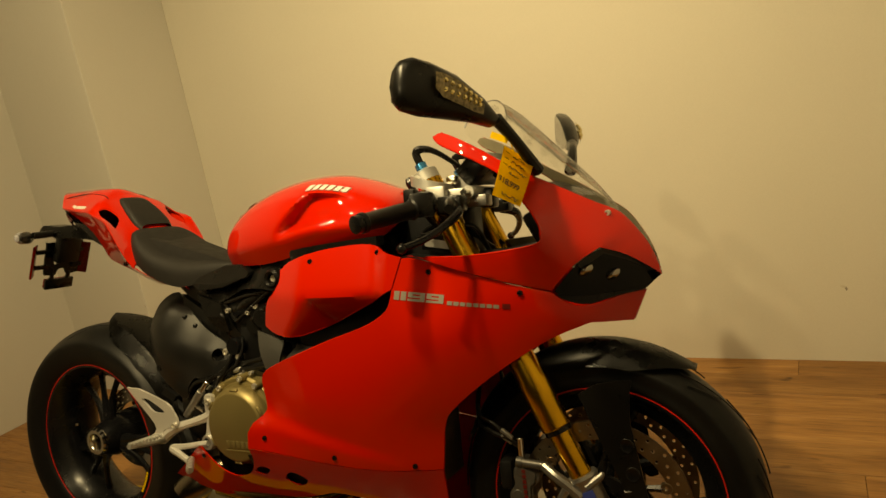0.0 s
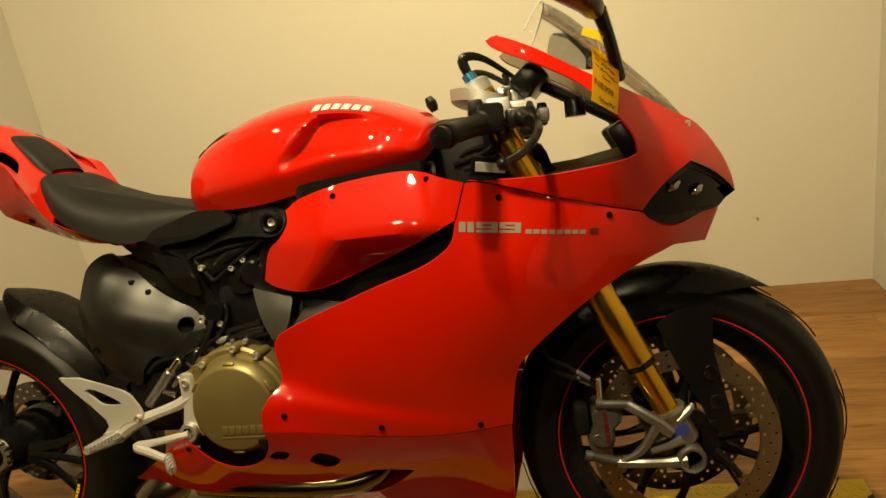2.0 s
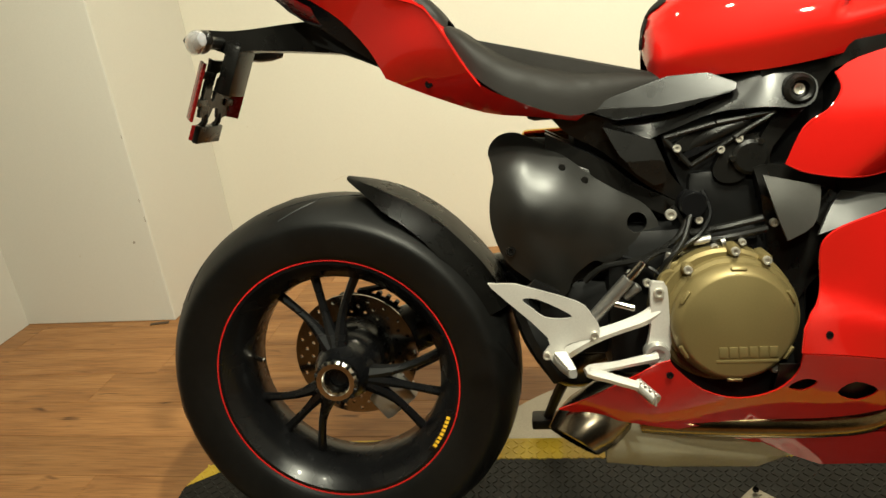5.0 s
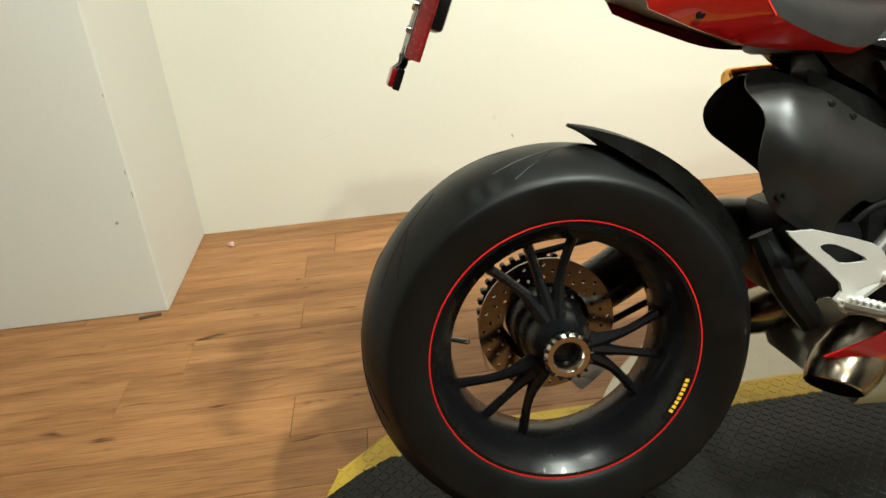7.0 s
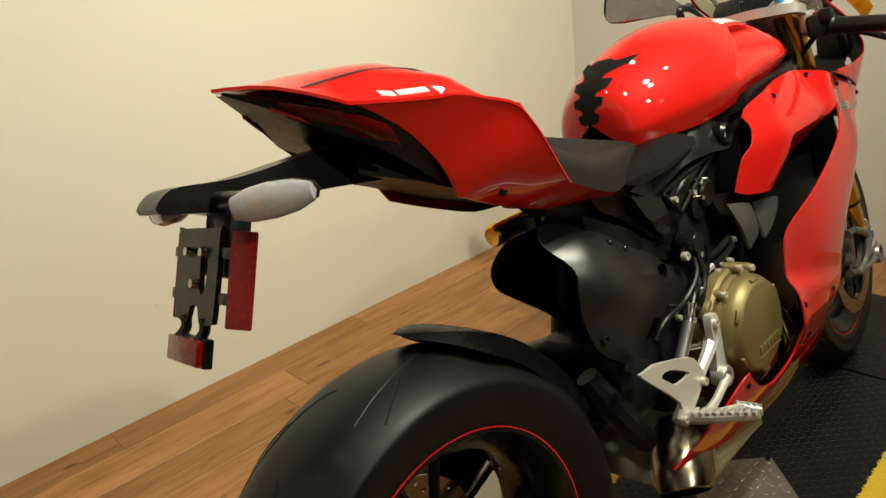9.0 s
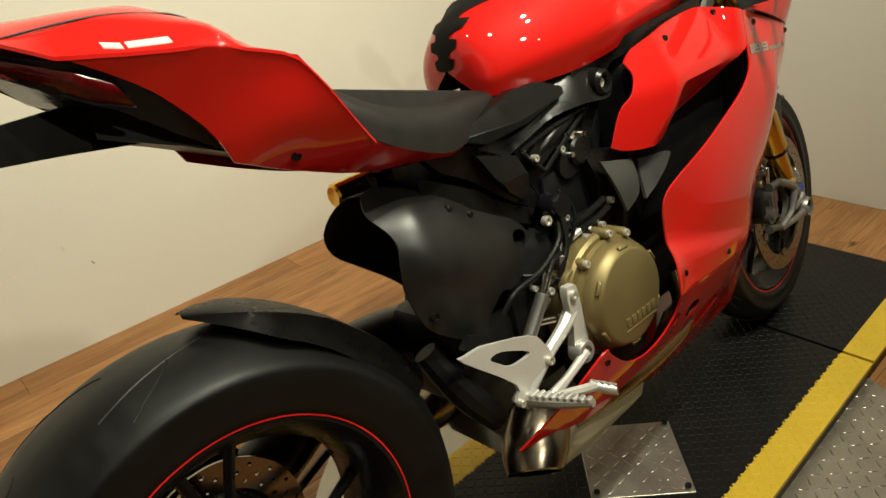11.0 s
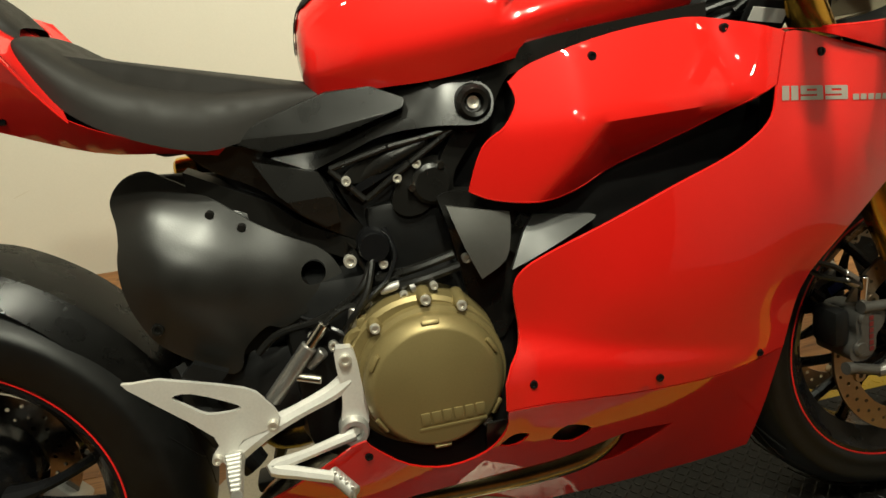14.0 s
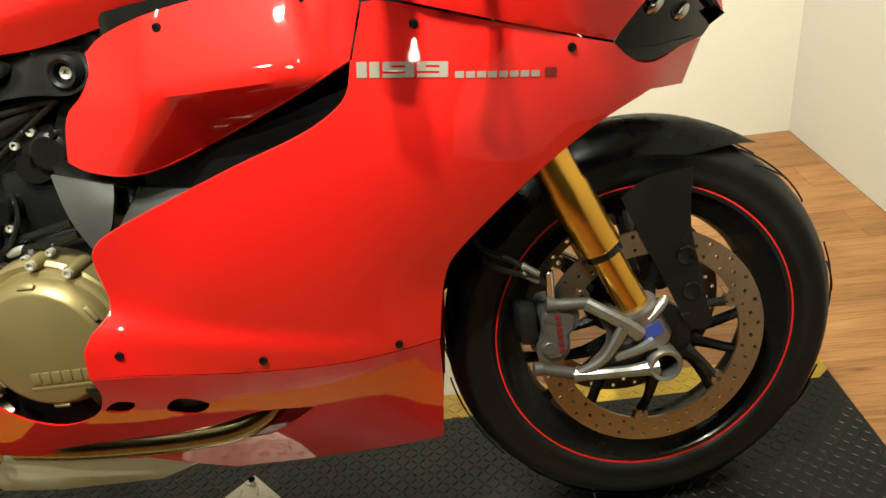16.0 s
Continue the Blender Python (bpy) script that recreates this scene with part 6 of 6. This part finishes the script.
rod("key", (1.19, 0.0, 0.962), (1.185, 0.0, 0.985), 0.006, BLACK)
for s in (1, -1):
    bar = part("handlebar", turned(tube([(1.178, -0.11 * s, 0.900), (1.150, -0.17 * s, 0.889), (1.095, -0.305 * s, 0.866)], 0.011, 12)), BLACK, bike, "black clip-on handlebar")
    a, b = Vector((1.142, -0.195 * s, 0.885)), Vector((1.092, -0.312 * s, 0.864))
    line = [a.lerp(b, t) for t in (0, 0.03, 0.06, 0.9, 0.94, 1.0)]
    part("grip", turned(tube([tuple(p) for p in line], [0.016, 0.0205, 0.017, 0.0165, 0.0195, 0.0185], 20, curved=False)), RUBBER, bar, "black rubber grip")
    part("bar_end", turned(tube([tuple(b), tuple(b.lerp(a, -0.10)), tuple(b.lerp(a, -0.12))], [0.0165, 0.0165, 0.009], 16, curved=False)), GLOSS, bar)
    part("switch_box", turned(block(-0.026, 0.024, -0.027, 0.026, -0.024, 0.024, 0.009, m=Matrix.Translation((1.150, -0.168 * s, 0.893)) @ Matrix.Rotation(radians(22) * s, 4, "Z"))), BLACK, bar)
    part("switch_lug", turned(block(-0.012, 0.012, -0.012, 0.012, -0.012, 0.016, 0.004, m=Matrix.Translation((1.135, -0.185 * s, 0.908)))), DARK, bar)
    lever = part("lever", turned(tube([(1.205, -0.150 * s, 0.882), (1.228, -0.185 * s, 0.872), (1.222, -0.235 * s, 0.850), (1.200, -0.280 * s, 0.828), (1.172, -0.318 * s, 0.815)], [0.011, 0.010, 0.0075, 0.0065, 0.006], 10)), GLOSS, bar, "black brake lever")
    ball = bmesh.new()
    bmesh.ops.create_uvsphere(ball, u_segments=14, v_segments=10, radius=0.0095, matrix=Matrix.Translation((1.172, -0.319 * s, 0.815)))
    part("lever_ball", turned(ball), GLOSS, lever)
    part("master_cylinder", turned(tube([(1.186, -0.118 * s, 0.899), (1.198, -0.142 * s, 0.894), (1.212, -0.180 * s, 0.884), (1.216, -0.200 * s, 0.879)], [0.010, 0.0145, 0.0145, 0.009], 14)), BLACK, bar, "black master cylinder")
    part("control_cable", turned(tube([(1.150, -0.160 * s, 0.878), (1.162, -0.125 * s, 0.846), (1.195, -0.098 * s, 0.826), (1.225, -0.085 * s, 0.800)], 0.0055, 8)), BLACK, bar)
    part("switch_button", turned(block(-0.007, 0.007, -0.006, 0.006, 0.0, 0.007, 0.002, m=Matrix.Translation((1.142, -0.166 * s, 0.914)))), DKRED if s > 0 else GLOSS, bar)
    part("lever_clamp", turned(block(-0.02, 0.03, -0.022, 0.018, -0.014, 0.018, 0.006, m=Matrix.Translation((1.20, -0.150 * s, 0.888)))), BLACK, bar)
part("brake_reservoir", turned(lathe([(0, 0.018), (0.016, 0.018), (0.018, 0.012), (0.018, -0.014), (0, -0.014)], 18, m=Matrix.Translation((1.30, -0.075, 0.90)) @ Matrix.Rotation(radians(90), 4, "X"))), BLACK, bike)
part("tank_latch", tube([(1.045, 0.015, 0.935), (1.040, 0.015, 0.950), (1.034, 0.015, 0.962)], [0.007, 0.011, 0.007], 8), GLOSS, bike)
part("frame_head", block(1.04, 1.20, -0.045, 0.045, 0.70, 0.915, 0.02), DARK, bike, "dark steering head")
part("sticker_panel", block(-0.042, 0.024, -0.002, 0.002, -0.018, 0.020, 0.001, m=Matrix.Translation((1.160, -0.100, 0.818)) @ Matrix.Rotation(radians(25), 4, "X") @ Matrix.Rotation(radians(12), 4, "Y")), DARK, bike)
part("information_label", block(-0.034, 0.018, -0.0035, -0.0022, -0.008, 0.010, m=Matrix.Translation((1.160, -0.100, 0.818)) @ Matrix.Rotation(radians(25), 4, "X") @ Matrix.Rotation(radians(12), 4, "Y")), WHITE, bike, "white printed information label")
for k in range(5):
    pts = [(1.06 + 0.02 * k, -0.03 - 0.016 * k, 0.82 + 0.01 * (k % 2)), (1.12 + 0.015 * k, -0.05 - 0.012 * k, 0.855 - 0.012 * (k % 3)), (1.20 + 0.01 * k, -0.075 - 0.006 * k, 0.845), (1.26, -0.06, 0.80 - 0.01 * k)]
    part("cable", tube(pts, 0.0048, 8), BLACK, bike, "black control cable")

# mirrors
for s in (1, -1):
    inner, outer = Vector((1.352, -0.222 * s, 1.030 - 0.013 * (1 - s))), Vector((1.266, -0.410 * s, 1.086 - 0.013 * (1 - s)))
    way = (outer - inner).normalized()
    up = (Vector((0, 0, 1)) - way * way.z).normalized()
    front_way = way.cross(up) * s
    if front_way.x < 0:
        front_way = -front_way
    rings_m, glass = [], []
    for u, h0, h1, d in ((0.0, -0.006, 0.007, 0.008), (0.05, -0.016, 0.010, 0.014), (0.22, -0.018, 0.028, 0.024), (0.5, -0.029, 0.046, 0.031), (0.75, -0.039, 0.049, 0.031), (0.90, -0.040, 0.047, 0.026), (0.97, -0.030, 0.037, 0.017), (1.0, -0.012, 0.022, 0.008)):
        c = inner.lerp(outer, u)
        ring, face = [], []
        for j in range(20):
            a = 2 * math.pi * j / 20
            h = (h1 if math.sin(a) > 0 else -h0) * math.sin(a)
            dep = d * max(0, math.cos(a)) ** 0.7 - 0.010 * max(0, -math.cos(a)) ** 0.3
            ring.append(tuple(c + up * h + front_way * dep))
            face.append(tuple(c + up * h * 0.9 - front_way * 0.0108))
        rings_m.append(ring)
        glass.append(face)
    mirror = part("mirror", loft(rings_m, closed=True), BLACK, bike, "black wing mirror", smooth=60)
    gl = bmesh.new()
    tops = [gl.verts.new(glass[i][5]) for i in range(1, 7)]
    bots = [gl.verts.new(glass[i][15]) for i in range(1, 7)]
    for i in range(5):
        gl.faces.new((tops[i], tops[i + 1], bots[i + 1], bots[i]))
    bmesh.ops.solidify(gl, geom=gl.faces[:], thickness=0.001)
    part("mirror_glass", gl, MIRROR, mirror, "mirror glass")
    # side lamp set in the shell
    lens = []
    for u, h0, h1 in ((0.24, -0.009, 0.008), (0.35, -0.012, 0.017), (0.50, -0.012, 0.026), (0.68, -0.010, 0.030), (0.76, 0.000, 0.027)):
        c = inner.lerp(outer, u)
        ring = []
        for j in range(6):
            h = h0 + (h1 - h0) * j / 5
            hh = 0.045
            dep = (0.011 + 0.024 * min(1, u / 0.5)) * max(0.05, 1 - (h / hh) ** 2) ** 0.35 + 0.0045
            ring.append(tuple(c + up * h + front_way * dep))
        lens.append(ring)
    lens_bm = loft(lens)
    bmesh.ops.solidify(lens_bm, geom=lens_bm.faces[:], thickness=0.004)
    lamp_part = part("mirror_lamp", lens_bm, AMBER, mirror, "clear ribbed signal lamp")
    for k in range(7):
        for row in range(2):
            u = 0.30 + 0.062 * k
            h = 0.003 + row * (0.006 + 0.020 * (u - 0.2))
            dep = (0.011 + 0.024 * min(1, u / 0.5)) * max(0.05, 1 - (h / 0.045) ** 2) ** 0.35 + 0.0048
            cell = bmesh.new()
            bmesh.ops.create_icosphere(cell, subdivisions=1, radius=0.0046, matrix=Matrix.Translation(inner.lerp(outer, u) + up * h + front_way * dep))
            part("lamp_cell", cell, LED, lamp_part)
    part("mirror_arm", tube([tuple(inner + up * 0.002), (1.368, -0.168 * s, 0.99), (1.378, -0.108 * s, 0.942)], [0.012, 0.010, 0.014], 10), BLACK, mirror)

# markings on the fairing
def letters(text, size, name, material, parent, place, label="", bold=0.0):
    """Built-in lettering laid on a surface by place(u, v)."""
    cu = bpy.data.curves.new("lettering", "FONT")
    cu.body, cu.size, cu.offset, cu.space_character = text, size, size * bold, 0.92
    ob = bpy.data.objects.new("lettering", cu)
    me = bpy.data.meshes.new_from_object(ob)
    bpy.data.objects.remove(ob)
    bm = bmesh.new()
    bm.from_mesh(me)
    bmesh.ops.subdivide_edges(bm, edges=[e for e in bm.edges if e.calc_length() > 0.01], cuts=2)
    for v in bm.verts:
        v.co = place(v.co.x, v.co.y)
    return part(name, bm, material, parent, label, smooth=0)


LEAN_M = -0.135


def on_fair(u, v):
    x, z = 1.104 + u, 0.7235 + u * LEAN_M + v
    x += v * 0.12
    return Vector((x, fair_y(x, z) - 0.0012, z))


NINE = [(0, 0), (0.033, 0), (0.034, 0.001), (0.034, 0.0155), (0.033, 0.0165), (0.001, 0.0165), (0, 0.0155), (0, 0.0072), (0.001, 0.0065), (0.0245, 0.0065), (0.0245, 0.0042), (0, 0.0042)]
SLOT = [(0.0095, 0.0102), (0.0245, 0.0102), (0.0245, 0.0128), (0.0095, 0.0128)]
ONE = [(0, 0), (0.0108, 0), (0.0108, 0.0165), (0, 0.0165)]
for digit, u0, holes in ((ONE, 0.0, ()), (ONE, 0.0135, ()), (NINE, 0.0275, (SLOT,)), (NINE, 0.0645, (SLOT,))):
    vs, fs = flat_mesh(digit, holes, 0.006)
    bm = bmesh.new()
    made = [bm.verts.new(on_fair(u0 + u - 0.002, v)) for u, v in vs]
    for f in fs:
        bm.faces.new([made[i] for i in f])
    part("number_decal", bm, DECAL, fairing, "silver-grey digit of the number 1199", smooth=0)
for k in range(8):
    u0 = 0.104 + k * 0.0122
    bm = bmesh.new()
    vs = [bm.verts.new(on_fair(u, v)) for u, v in ((u0, -0.001), (u0 + 0.0098, -0.001), (u0 + 0.0098, 0.006), (u0, 0.006))]
    bm.faces.new(vs)
    part("name_decal", bm, DECAL, fairing, "silver-grey block marking", smooth=0)
bm = bmesh.new()
bm.faces.new([bm.verts.new(on_fair(u, v)) for u, v in ((0.205, -0.001), (0.219, -0.001), (0.219, 0.009), (0.205, 0.009))])
part("name_decal", bm, DKRED, fairing, "dark red block marking", smooth=0)

# ---- display platform ----
def deck(name, x0, x1, y0, y1, z0, z1, material, label, category, bevel=0.002):
    ob = part(name, block(x0, x1, y0, y1, z0, z1, bevel, m=DECK), material, None, smooth=0)
    return tagged(ob, label, category) if label else ob


def treads(x0, x1, y0, y1, z, pitch, size, seed=0, keep=None):
    """Raised slanting lugs of a diamond plate, alternately turned."""
    bm = bmesh.new()
    rows, cols = int((y1 - y0) / pitch), int((x1 - x0) / pitch)
    for r in range(rows):
        for c in range(cols):
            cx, cy = x0 + (c + 0.5) * (x1 - x0) / cols, y0 + (r + 0.5) * (y1 - y0) / rows
            if keep and not keep(cx, cy):
                continue
            a = radians(45 if (r + c) % 2 else -45)
            ux, uy = math.cos(a), math.sin(a)
            L, W, H = size
            base = [(-L, 0), (-L * 0.5, -W), (L * 0.5, -W), (L, 0), (L * 0.5, W), (-L * 0.5, W)]
            vb = [bm.verts.new((cx + p * ux - q * uy, cy + p * uy + q * ux, z)) for p, q in base]
            vt = [bm.verts.new((cx + p * 0.7 * ux - q * 0.35 * uy, cy + p * 0.7 * uy + q * 0.35 * ux, z + H)) for p, q in base]
            bm.faces.new(vt)
            for i in range(6):
                bm.faces.new((vb[i], vb[(i + 1) % 6], vt[(i + 1) % 6], vt[i]))
    return bm


def slab(outline, z0, z1):
    """A level plate over an outline in plan."""
    return sheet(outline, lambda x, y: z1, z0 - z1, (), 0, m=SWAP)


def platform(x0, x1, label, rear):
    """One deck: wooden carcass, black rubber top, yellow strips along both edges; its outer corners are cut."""
    base = new("display_platform")
    base.matrix_world = DECK
    tagged(base, label, "platform", "display platform sections")
    if rear:
        strip_line = [(x1, 0), (x0 + 0.135, 0), (x0 + 0.035, 0.085), (x0 + 0.010, 0.150), (x0 + 0.08, STRIP + 0.03), (x0 + 0.14, STRIP), (x1, STRIP)]
        mat_line = [(x1, STRIP), (x0 + 0.14, STRIP), (x0 + 0.08, STRIP + 0.03), (x0 + 0.010, 0.150)]
    else:
        strip_line = [(x0, 0), (x1, 0), (x1, STRIP - 0.02), (x1 - 0.024, STRIP), (x0, STRIP)]
        mat_line = [(x0, STRIP), (x1 - 0.024, STRIP), (x1, STRIP - 0.02)]
    other = [(x, WIDE - y) for x, y in strip_line]
    mats = mat_line + [(x, WIDE - y) for x, y in reversed(mat_line)]
    edge = (strip_line[:4] if rear else strip_line[:3])
    foot = edge + [(x, WIDE - y) for x, y in reversed(edge)]
    part("carcass", slab([(x, min(max(y, 0.004), WIDE - 0.004)) for x, y in foot], 0.0, TOP - 0.012), EDGE, base, "brown painted wooden carcass", smooth=0)
    part("rubber_top", slab(mats, TOP - 0.0125, TOP - 0.0015), MATBLACK, base, "black rubber diamond mat", smooth=0)
    for line in (strip_line, other):
        strip = part("edge_strip", slab(line, TOP - 0.0125, TOP - 0.001), YELLOW, base, "yellow rubber edge strip", smooth=0)
        ys = [p[1] for p in line]
        lug = part("strip_tread", treads(x0 + 0.012, x1 - 0.006, min(ys) + 0.004, max(ys) - 0.004, TOP - 0.0012, 0.0165, (0.0088, 0.0026, 0.0013), keep=lambda u, v, line=line: inside((u, v), line)), YELLOW, strip, smooth=0)
        tagged(lug, kind="stuff")
    lug = part("mat_tread", treads(x0 + 0.006, x1 - 0.004, 0.03, WIDE - 0.03, TOP - 0.0017, 0.0145, (0.0078, 0.0023, 0.0013), keep=lambda u, v: inside((u, v), mats)), MATBLACK, base, smooth=0)
    tagged(lug, kind="stuff")
    return base


platform(-1.80, -0.006, "black and yellow rubber-topped platform under the motorcycle", True)
platform(0.004, 0.488, "black and yellow rubber-topped platform section under the front wheel", False)

# round steel base of the turntable, on the floor
turn = new("turntable_plate")
tagged(turn, "round diamond-tread steel turntable plate on the floor", "steel plate")
turn.matrix_world = pose(0.745, 0.0, 0)
part("disc", sheet(circle(0, 0, 0.665, 120), lambda x, z: 0.005, -0.004, (), 0, m=SWAP), PLATE, turn, smooth=0)
lug = part("disc_tread", treads(-0.66, 0.66, -0.66, -0.16, 0.0048, 0.026, (0.011, 0.0028, 0.0016), keep=lambda x, y: x * x + y * y < 0.43), PLATE, turn, smooth=0)
tagged(lug, kind="stuff")
for a in (-62, -35, -8, -90, -120):
    part("plate_screw", lathe([(0, 0.0), (0.007, 0.0), (0.009, 0.003), (0.009, 0.006)], 12, m=Matrix.Translation((0.63 * math.cos(radians(a)), 0.63 * math.sin(radians(a)), 0.011)) @ Matrix.Rotation(radians(90), 4, "X")), DARK, turn)

# square steel cover in the middle of the deck
cover_plate = new("centre_plate")
tagged(cover_plate, "square diamond-tread steel cover let into the black mat", "steel plate")
cover_plate.matrix_world = pose(0.752, -0.012, TOP, 0, 0, 47)
part("cover", block(-0.10, 0.10, -0.10, 0.10, -0.001, 0.004, 0.0012), PLATE, cover_plate, smooth=0)
lug = part("cover_tread", treads(-0.095, 0.095, -0.095, 0.095, 0.0038, 0.0235, (0.0115, 0.003, 0.0015)), PLATE, cover_plate, smooth=0)
tagged(lug, kind="stuff")
for sx in (-1, 1):
    for sy in (-1, 1):
        part("cover_screw", lathe([(0, 0.0), (0.004, 0.0), (0.006, 0.002), (0.006, 0.005)], 12, m=Matrix.Translation((0.088 * sx, 0.088 * sy, 0.0075)) @ Matrix.Rotation(radians(90), 4, "X")), DARK, cover_plate)

# ---- price tag on the mirror stalk ----
tag = new("price_tag")
tagged(tag, "yellow handwritten price tag tied to the mirror stalk", "price tag")
tag.matrix_world = bike.matrix_world
tl, bl, br, tr = (Vector(p) for p in ((1.338, -0.162, 0.990), (1.330, -0.217, 0.904), (1.368, -0.186, 0.878), (1.380, -0.128, 0.955)))
ox, oz = (br - bl), (tl - bl)
nrm = ox.cross(oz).normalized()
if nrm.y > 0:
    nrm = -nrm


def on_tag(u, v, lift=0.0):
    return bl.lerp(br, u).lerp(tl.lerp(tr, u), v) + nrm * (lift + 0.004 * math.sin(v * 2.6) * (1 - u * 0.5))


bm = bmesh.new()
grid = [[bm.verts.new(on_tag(i / 6, j / 8)) for i in range(7)] for j in range(9)]
for j in range(8):
    for i in range(6):
        bm.faces.new((grid[j][i], grid[j][i + 1], grid[j + 1][i + 1], grid[j + 1][i]))
bmesh.ops.solidify(bm, geom=bm.faces[:], thickness=0.0006)
card = part("card", bm, TAG, tag, "yellow card")
letters("$18,999", 0.17, "price", INK, card, lambda u, v: on_tag(0.04 + u * 1.45, 0.30 + v * 0.9 - u * 0.06, 0.0012), "handwritten price in black ink", 0.012)
random.seed(4)
for row, (v0, u0, u1) in enumerate(((0.90, 0.34, 0.72), (0.77, 0.30, 0.80), (0.65, 0.28, 0.92), (0.54, 0.34, 0.66), (0.12, 0.28, 0.86))):
    pts = []
    n = int((u1 - u0) * 34)
    for k in range(n + 1):
        u = u0 + (u1 - u0) * k / n
        pts.append(tuple(on_tag(u, v0 - 0.05 * u + random.uniform(-0.032, 0.032), 0.0014)))
    part("ink_line", tube(pts, 0.0007, 4, per=2), INK, card, "line of handwriting")
for v0 in (0.9, 0.78, 0.66):
    part("ink_line", tube([tuple(on_tag(0.08, v0, 0.0014)), tuple(on_tag(0.22, v0 - 0.012, 0.0014))], 0.0005, 4, curved=False), INK, card)
part("tie", tube([tuple(on_tag(0.35, 0.97)), (1.350, -0.165, 1.004), (1.356, -0.185, 1.010), (1.370, -0.165, 1.0), tuple(on_tag(0.5, 0.98))], 0.0012, 6), TAG, tag)
part("flag", block(-0.02, 0.014, -0.0005, 0.0005, -0.006, 0.006, m=Matrix.Translation((1.345, -0.19, 1.002)) @ Matrix.Rotation(radians(25), 4, "Y")), TAG, tag, "folded yellow tie end")

# ---- floor litter and wall scuffs ----
wrap = bmesh.new()
bmesh.ops.create_icosphere(wrap, subdivisions=2, radius=0.011)
for v in wrap.verts:
    v.co = v.co * random.uniform(0.75, 1.15)
wrap.transform(Matrix.Translation((-0.836, 1.415, 0.010)) @ Matrix.Diagonal((1.2, 0.9, 0.8, 1)))
tagged(part("wrapper", wrap, mat("pink_wrapper", (0.62, 0.36, 0.34), 0.4, vary=0.4, scale=90), None), "small crumpled pink wrapper on the floor", "litter")

# scuffs and chips on the plaster: thin worn patches of their own shapes
def scuff(wall, x, y, z, w, h, turn, material, axis="y", seed=0):
    rnd = random.Random(seed)
    n = 11
    bm = bmesh.new()
    vs = []
    for k in range(n):
        a = 2 * math.pi * k / n
        r = rnd.uniform(0.55, 1.0)
        u, v = w * r * math.cos(a), h * r * math.sin(a)
        u, v = u * math.cos(turn) - v * math.sin(turn), u * math.sin(turn) + v * math.cos(turn)
        vs.append(bm.verts.new((x + u, y - 0.0006, z + v) if axis == "y" else (x + 0.0006, y + u, z + v)))
    bm.faces.new(vs)
    bmesh.ops.triangulate(bm, faces=bm.faces[:])
    return part("scuff", bm, material, bpy.data.objects[wall], smooth=0)


for i, (x, z, w, h, turn, mm) in enumerate(((0.149, 0.333, 0.007, 0.013, 0.2, FAINT), (-0.004, 0.308, 0.004, 0.006, 0.0, FAINT), (0.214, 0.257, 0.003, 0.011, 0.5, SCUFF), (-0.463, 0.322, 0.045, 0.002, 0.35, FAINT), (1.894, 0.279, 0.013, 0.006, -0.5, FAINT), (1.901, 0.271, 0.005, 0.008, 0.2, SCUFF),
                                             (-0.797, 0.555, 0.004, 0.004, 0, FAINT), (0.62, 0.21, 0.004, 0.003, 0, FAINT), (-0.22, 0.19, 0.015, 0.002, -0.2, FAINT))):
    scuff("wall_back", x, BACK, z, w, h, turn, mm, seed=i)
for i, (x, z, w, h, mm) in enumerate(((-1.03, 0.301, 0.006, 0.006, SCUFF), (-0.998, 0.154, 0.003, 0.003, FAINT), (-0.9675, 0.448, 0.0022, 0.010, SCUFF), (-0.966, 0.38, 0.0018, 0.016, SCUFF), (-0.966, 0.66, 0.0016, 0.008, SCUFF), (-1.25, 0.26, 0.003, 0.004, FAINT))):
    scuff("wall_pillar", x, 1.002, z, w, h, 0, mm, seed=20 + i)
# dark strip drawn for the gap under a lifted floor edge
tagged(part("pillar_gap", block(-0.032, 0.032, -0.007, 0.007, 0.0, 0.004, 0.001, m=pose(-1.008, 0.979, 0.0, 0, 0, 12)), EDGE, None), "dark strip standing in for the gap under a lifted floor edge at the pillar foot", "offcut")

# ---- floor planks, laid along the platform ----
PLANK, LONG = 0.1525, 0.914
shared = {}


def plank_mesh(length):
    key = round(length, 3)
    if key not in shared:
        bm = block(0, key - 0.0009, 0, PLANK - 0.0009, -0.0035, 0.0, 0.0008, seg=1)
        me = bpy.data.meshes.new("plank")
        bm.to_mesh(me)
        bm.free()
        me.materials.append(WOOD)
        shared[key] = me
    return shared[key]


x_from, x_to = LEFT, FRONT
starts = {0: -0.537, 1: -0.062, 2: -0.84, 3: -0.547, 4: -0.283, 5: -0.557}
for r in range(-12, 8):
    y = 0.507 + (r - 1) * PLANK
    if y > BACK:
        continue
    first = starts.get(r, -0.9 + (r * 0.377) % LONG)
    x = first - LONG * math.ceil((first - x_from) / LONG)
    while x < x_to:
        a, b = max(x, x_from), min(x + LONG, x_to)
        if b - a > 0.01:
            ob = new("plank", plank_mesh(b - a))
            ob.location = (a, y, 0)
            ob.parent = floor
        x += LONG
far = part("far_planks", block(-5.5, 5.5, -9.0, 0.507 - 13 * PLANK, -0.0035, 0.0), WOOD, floor, smooth=0)
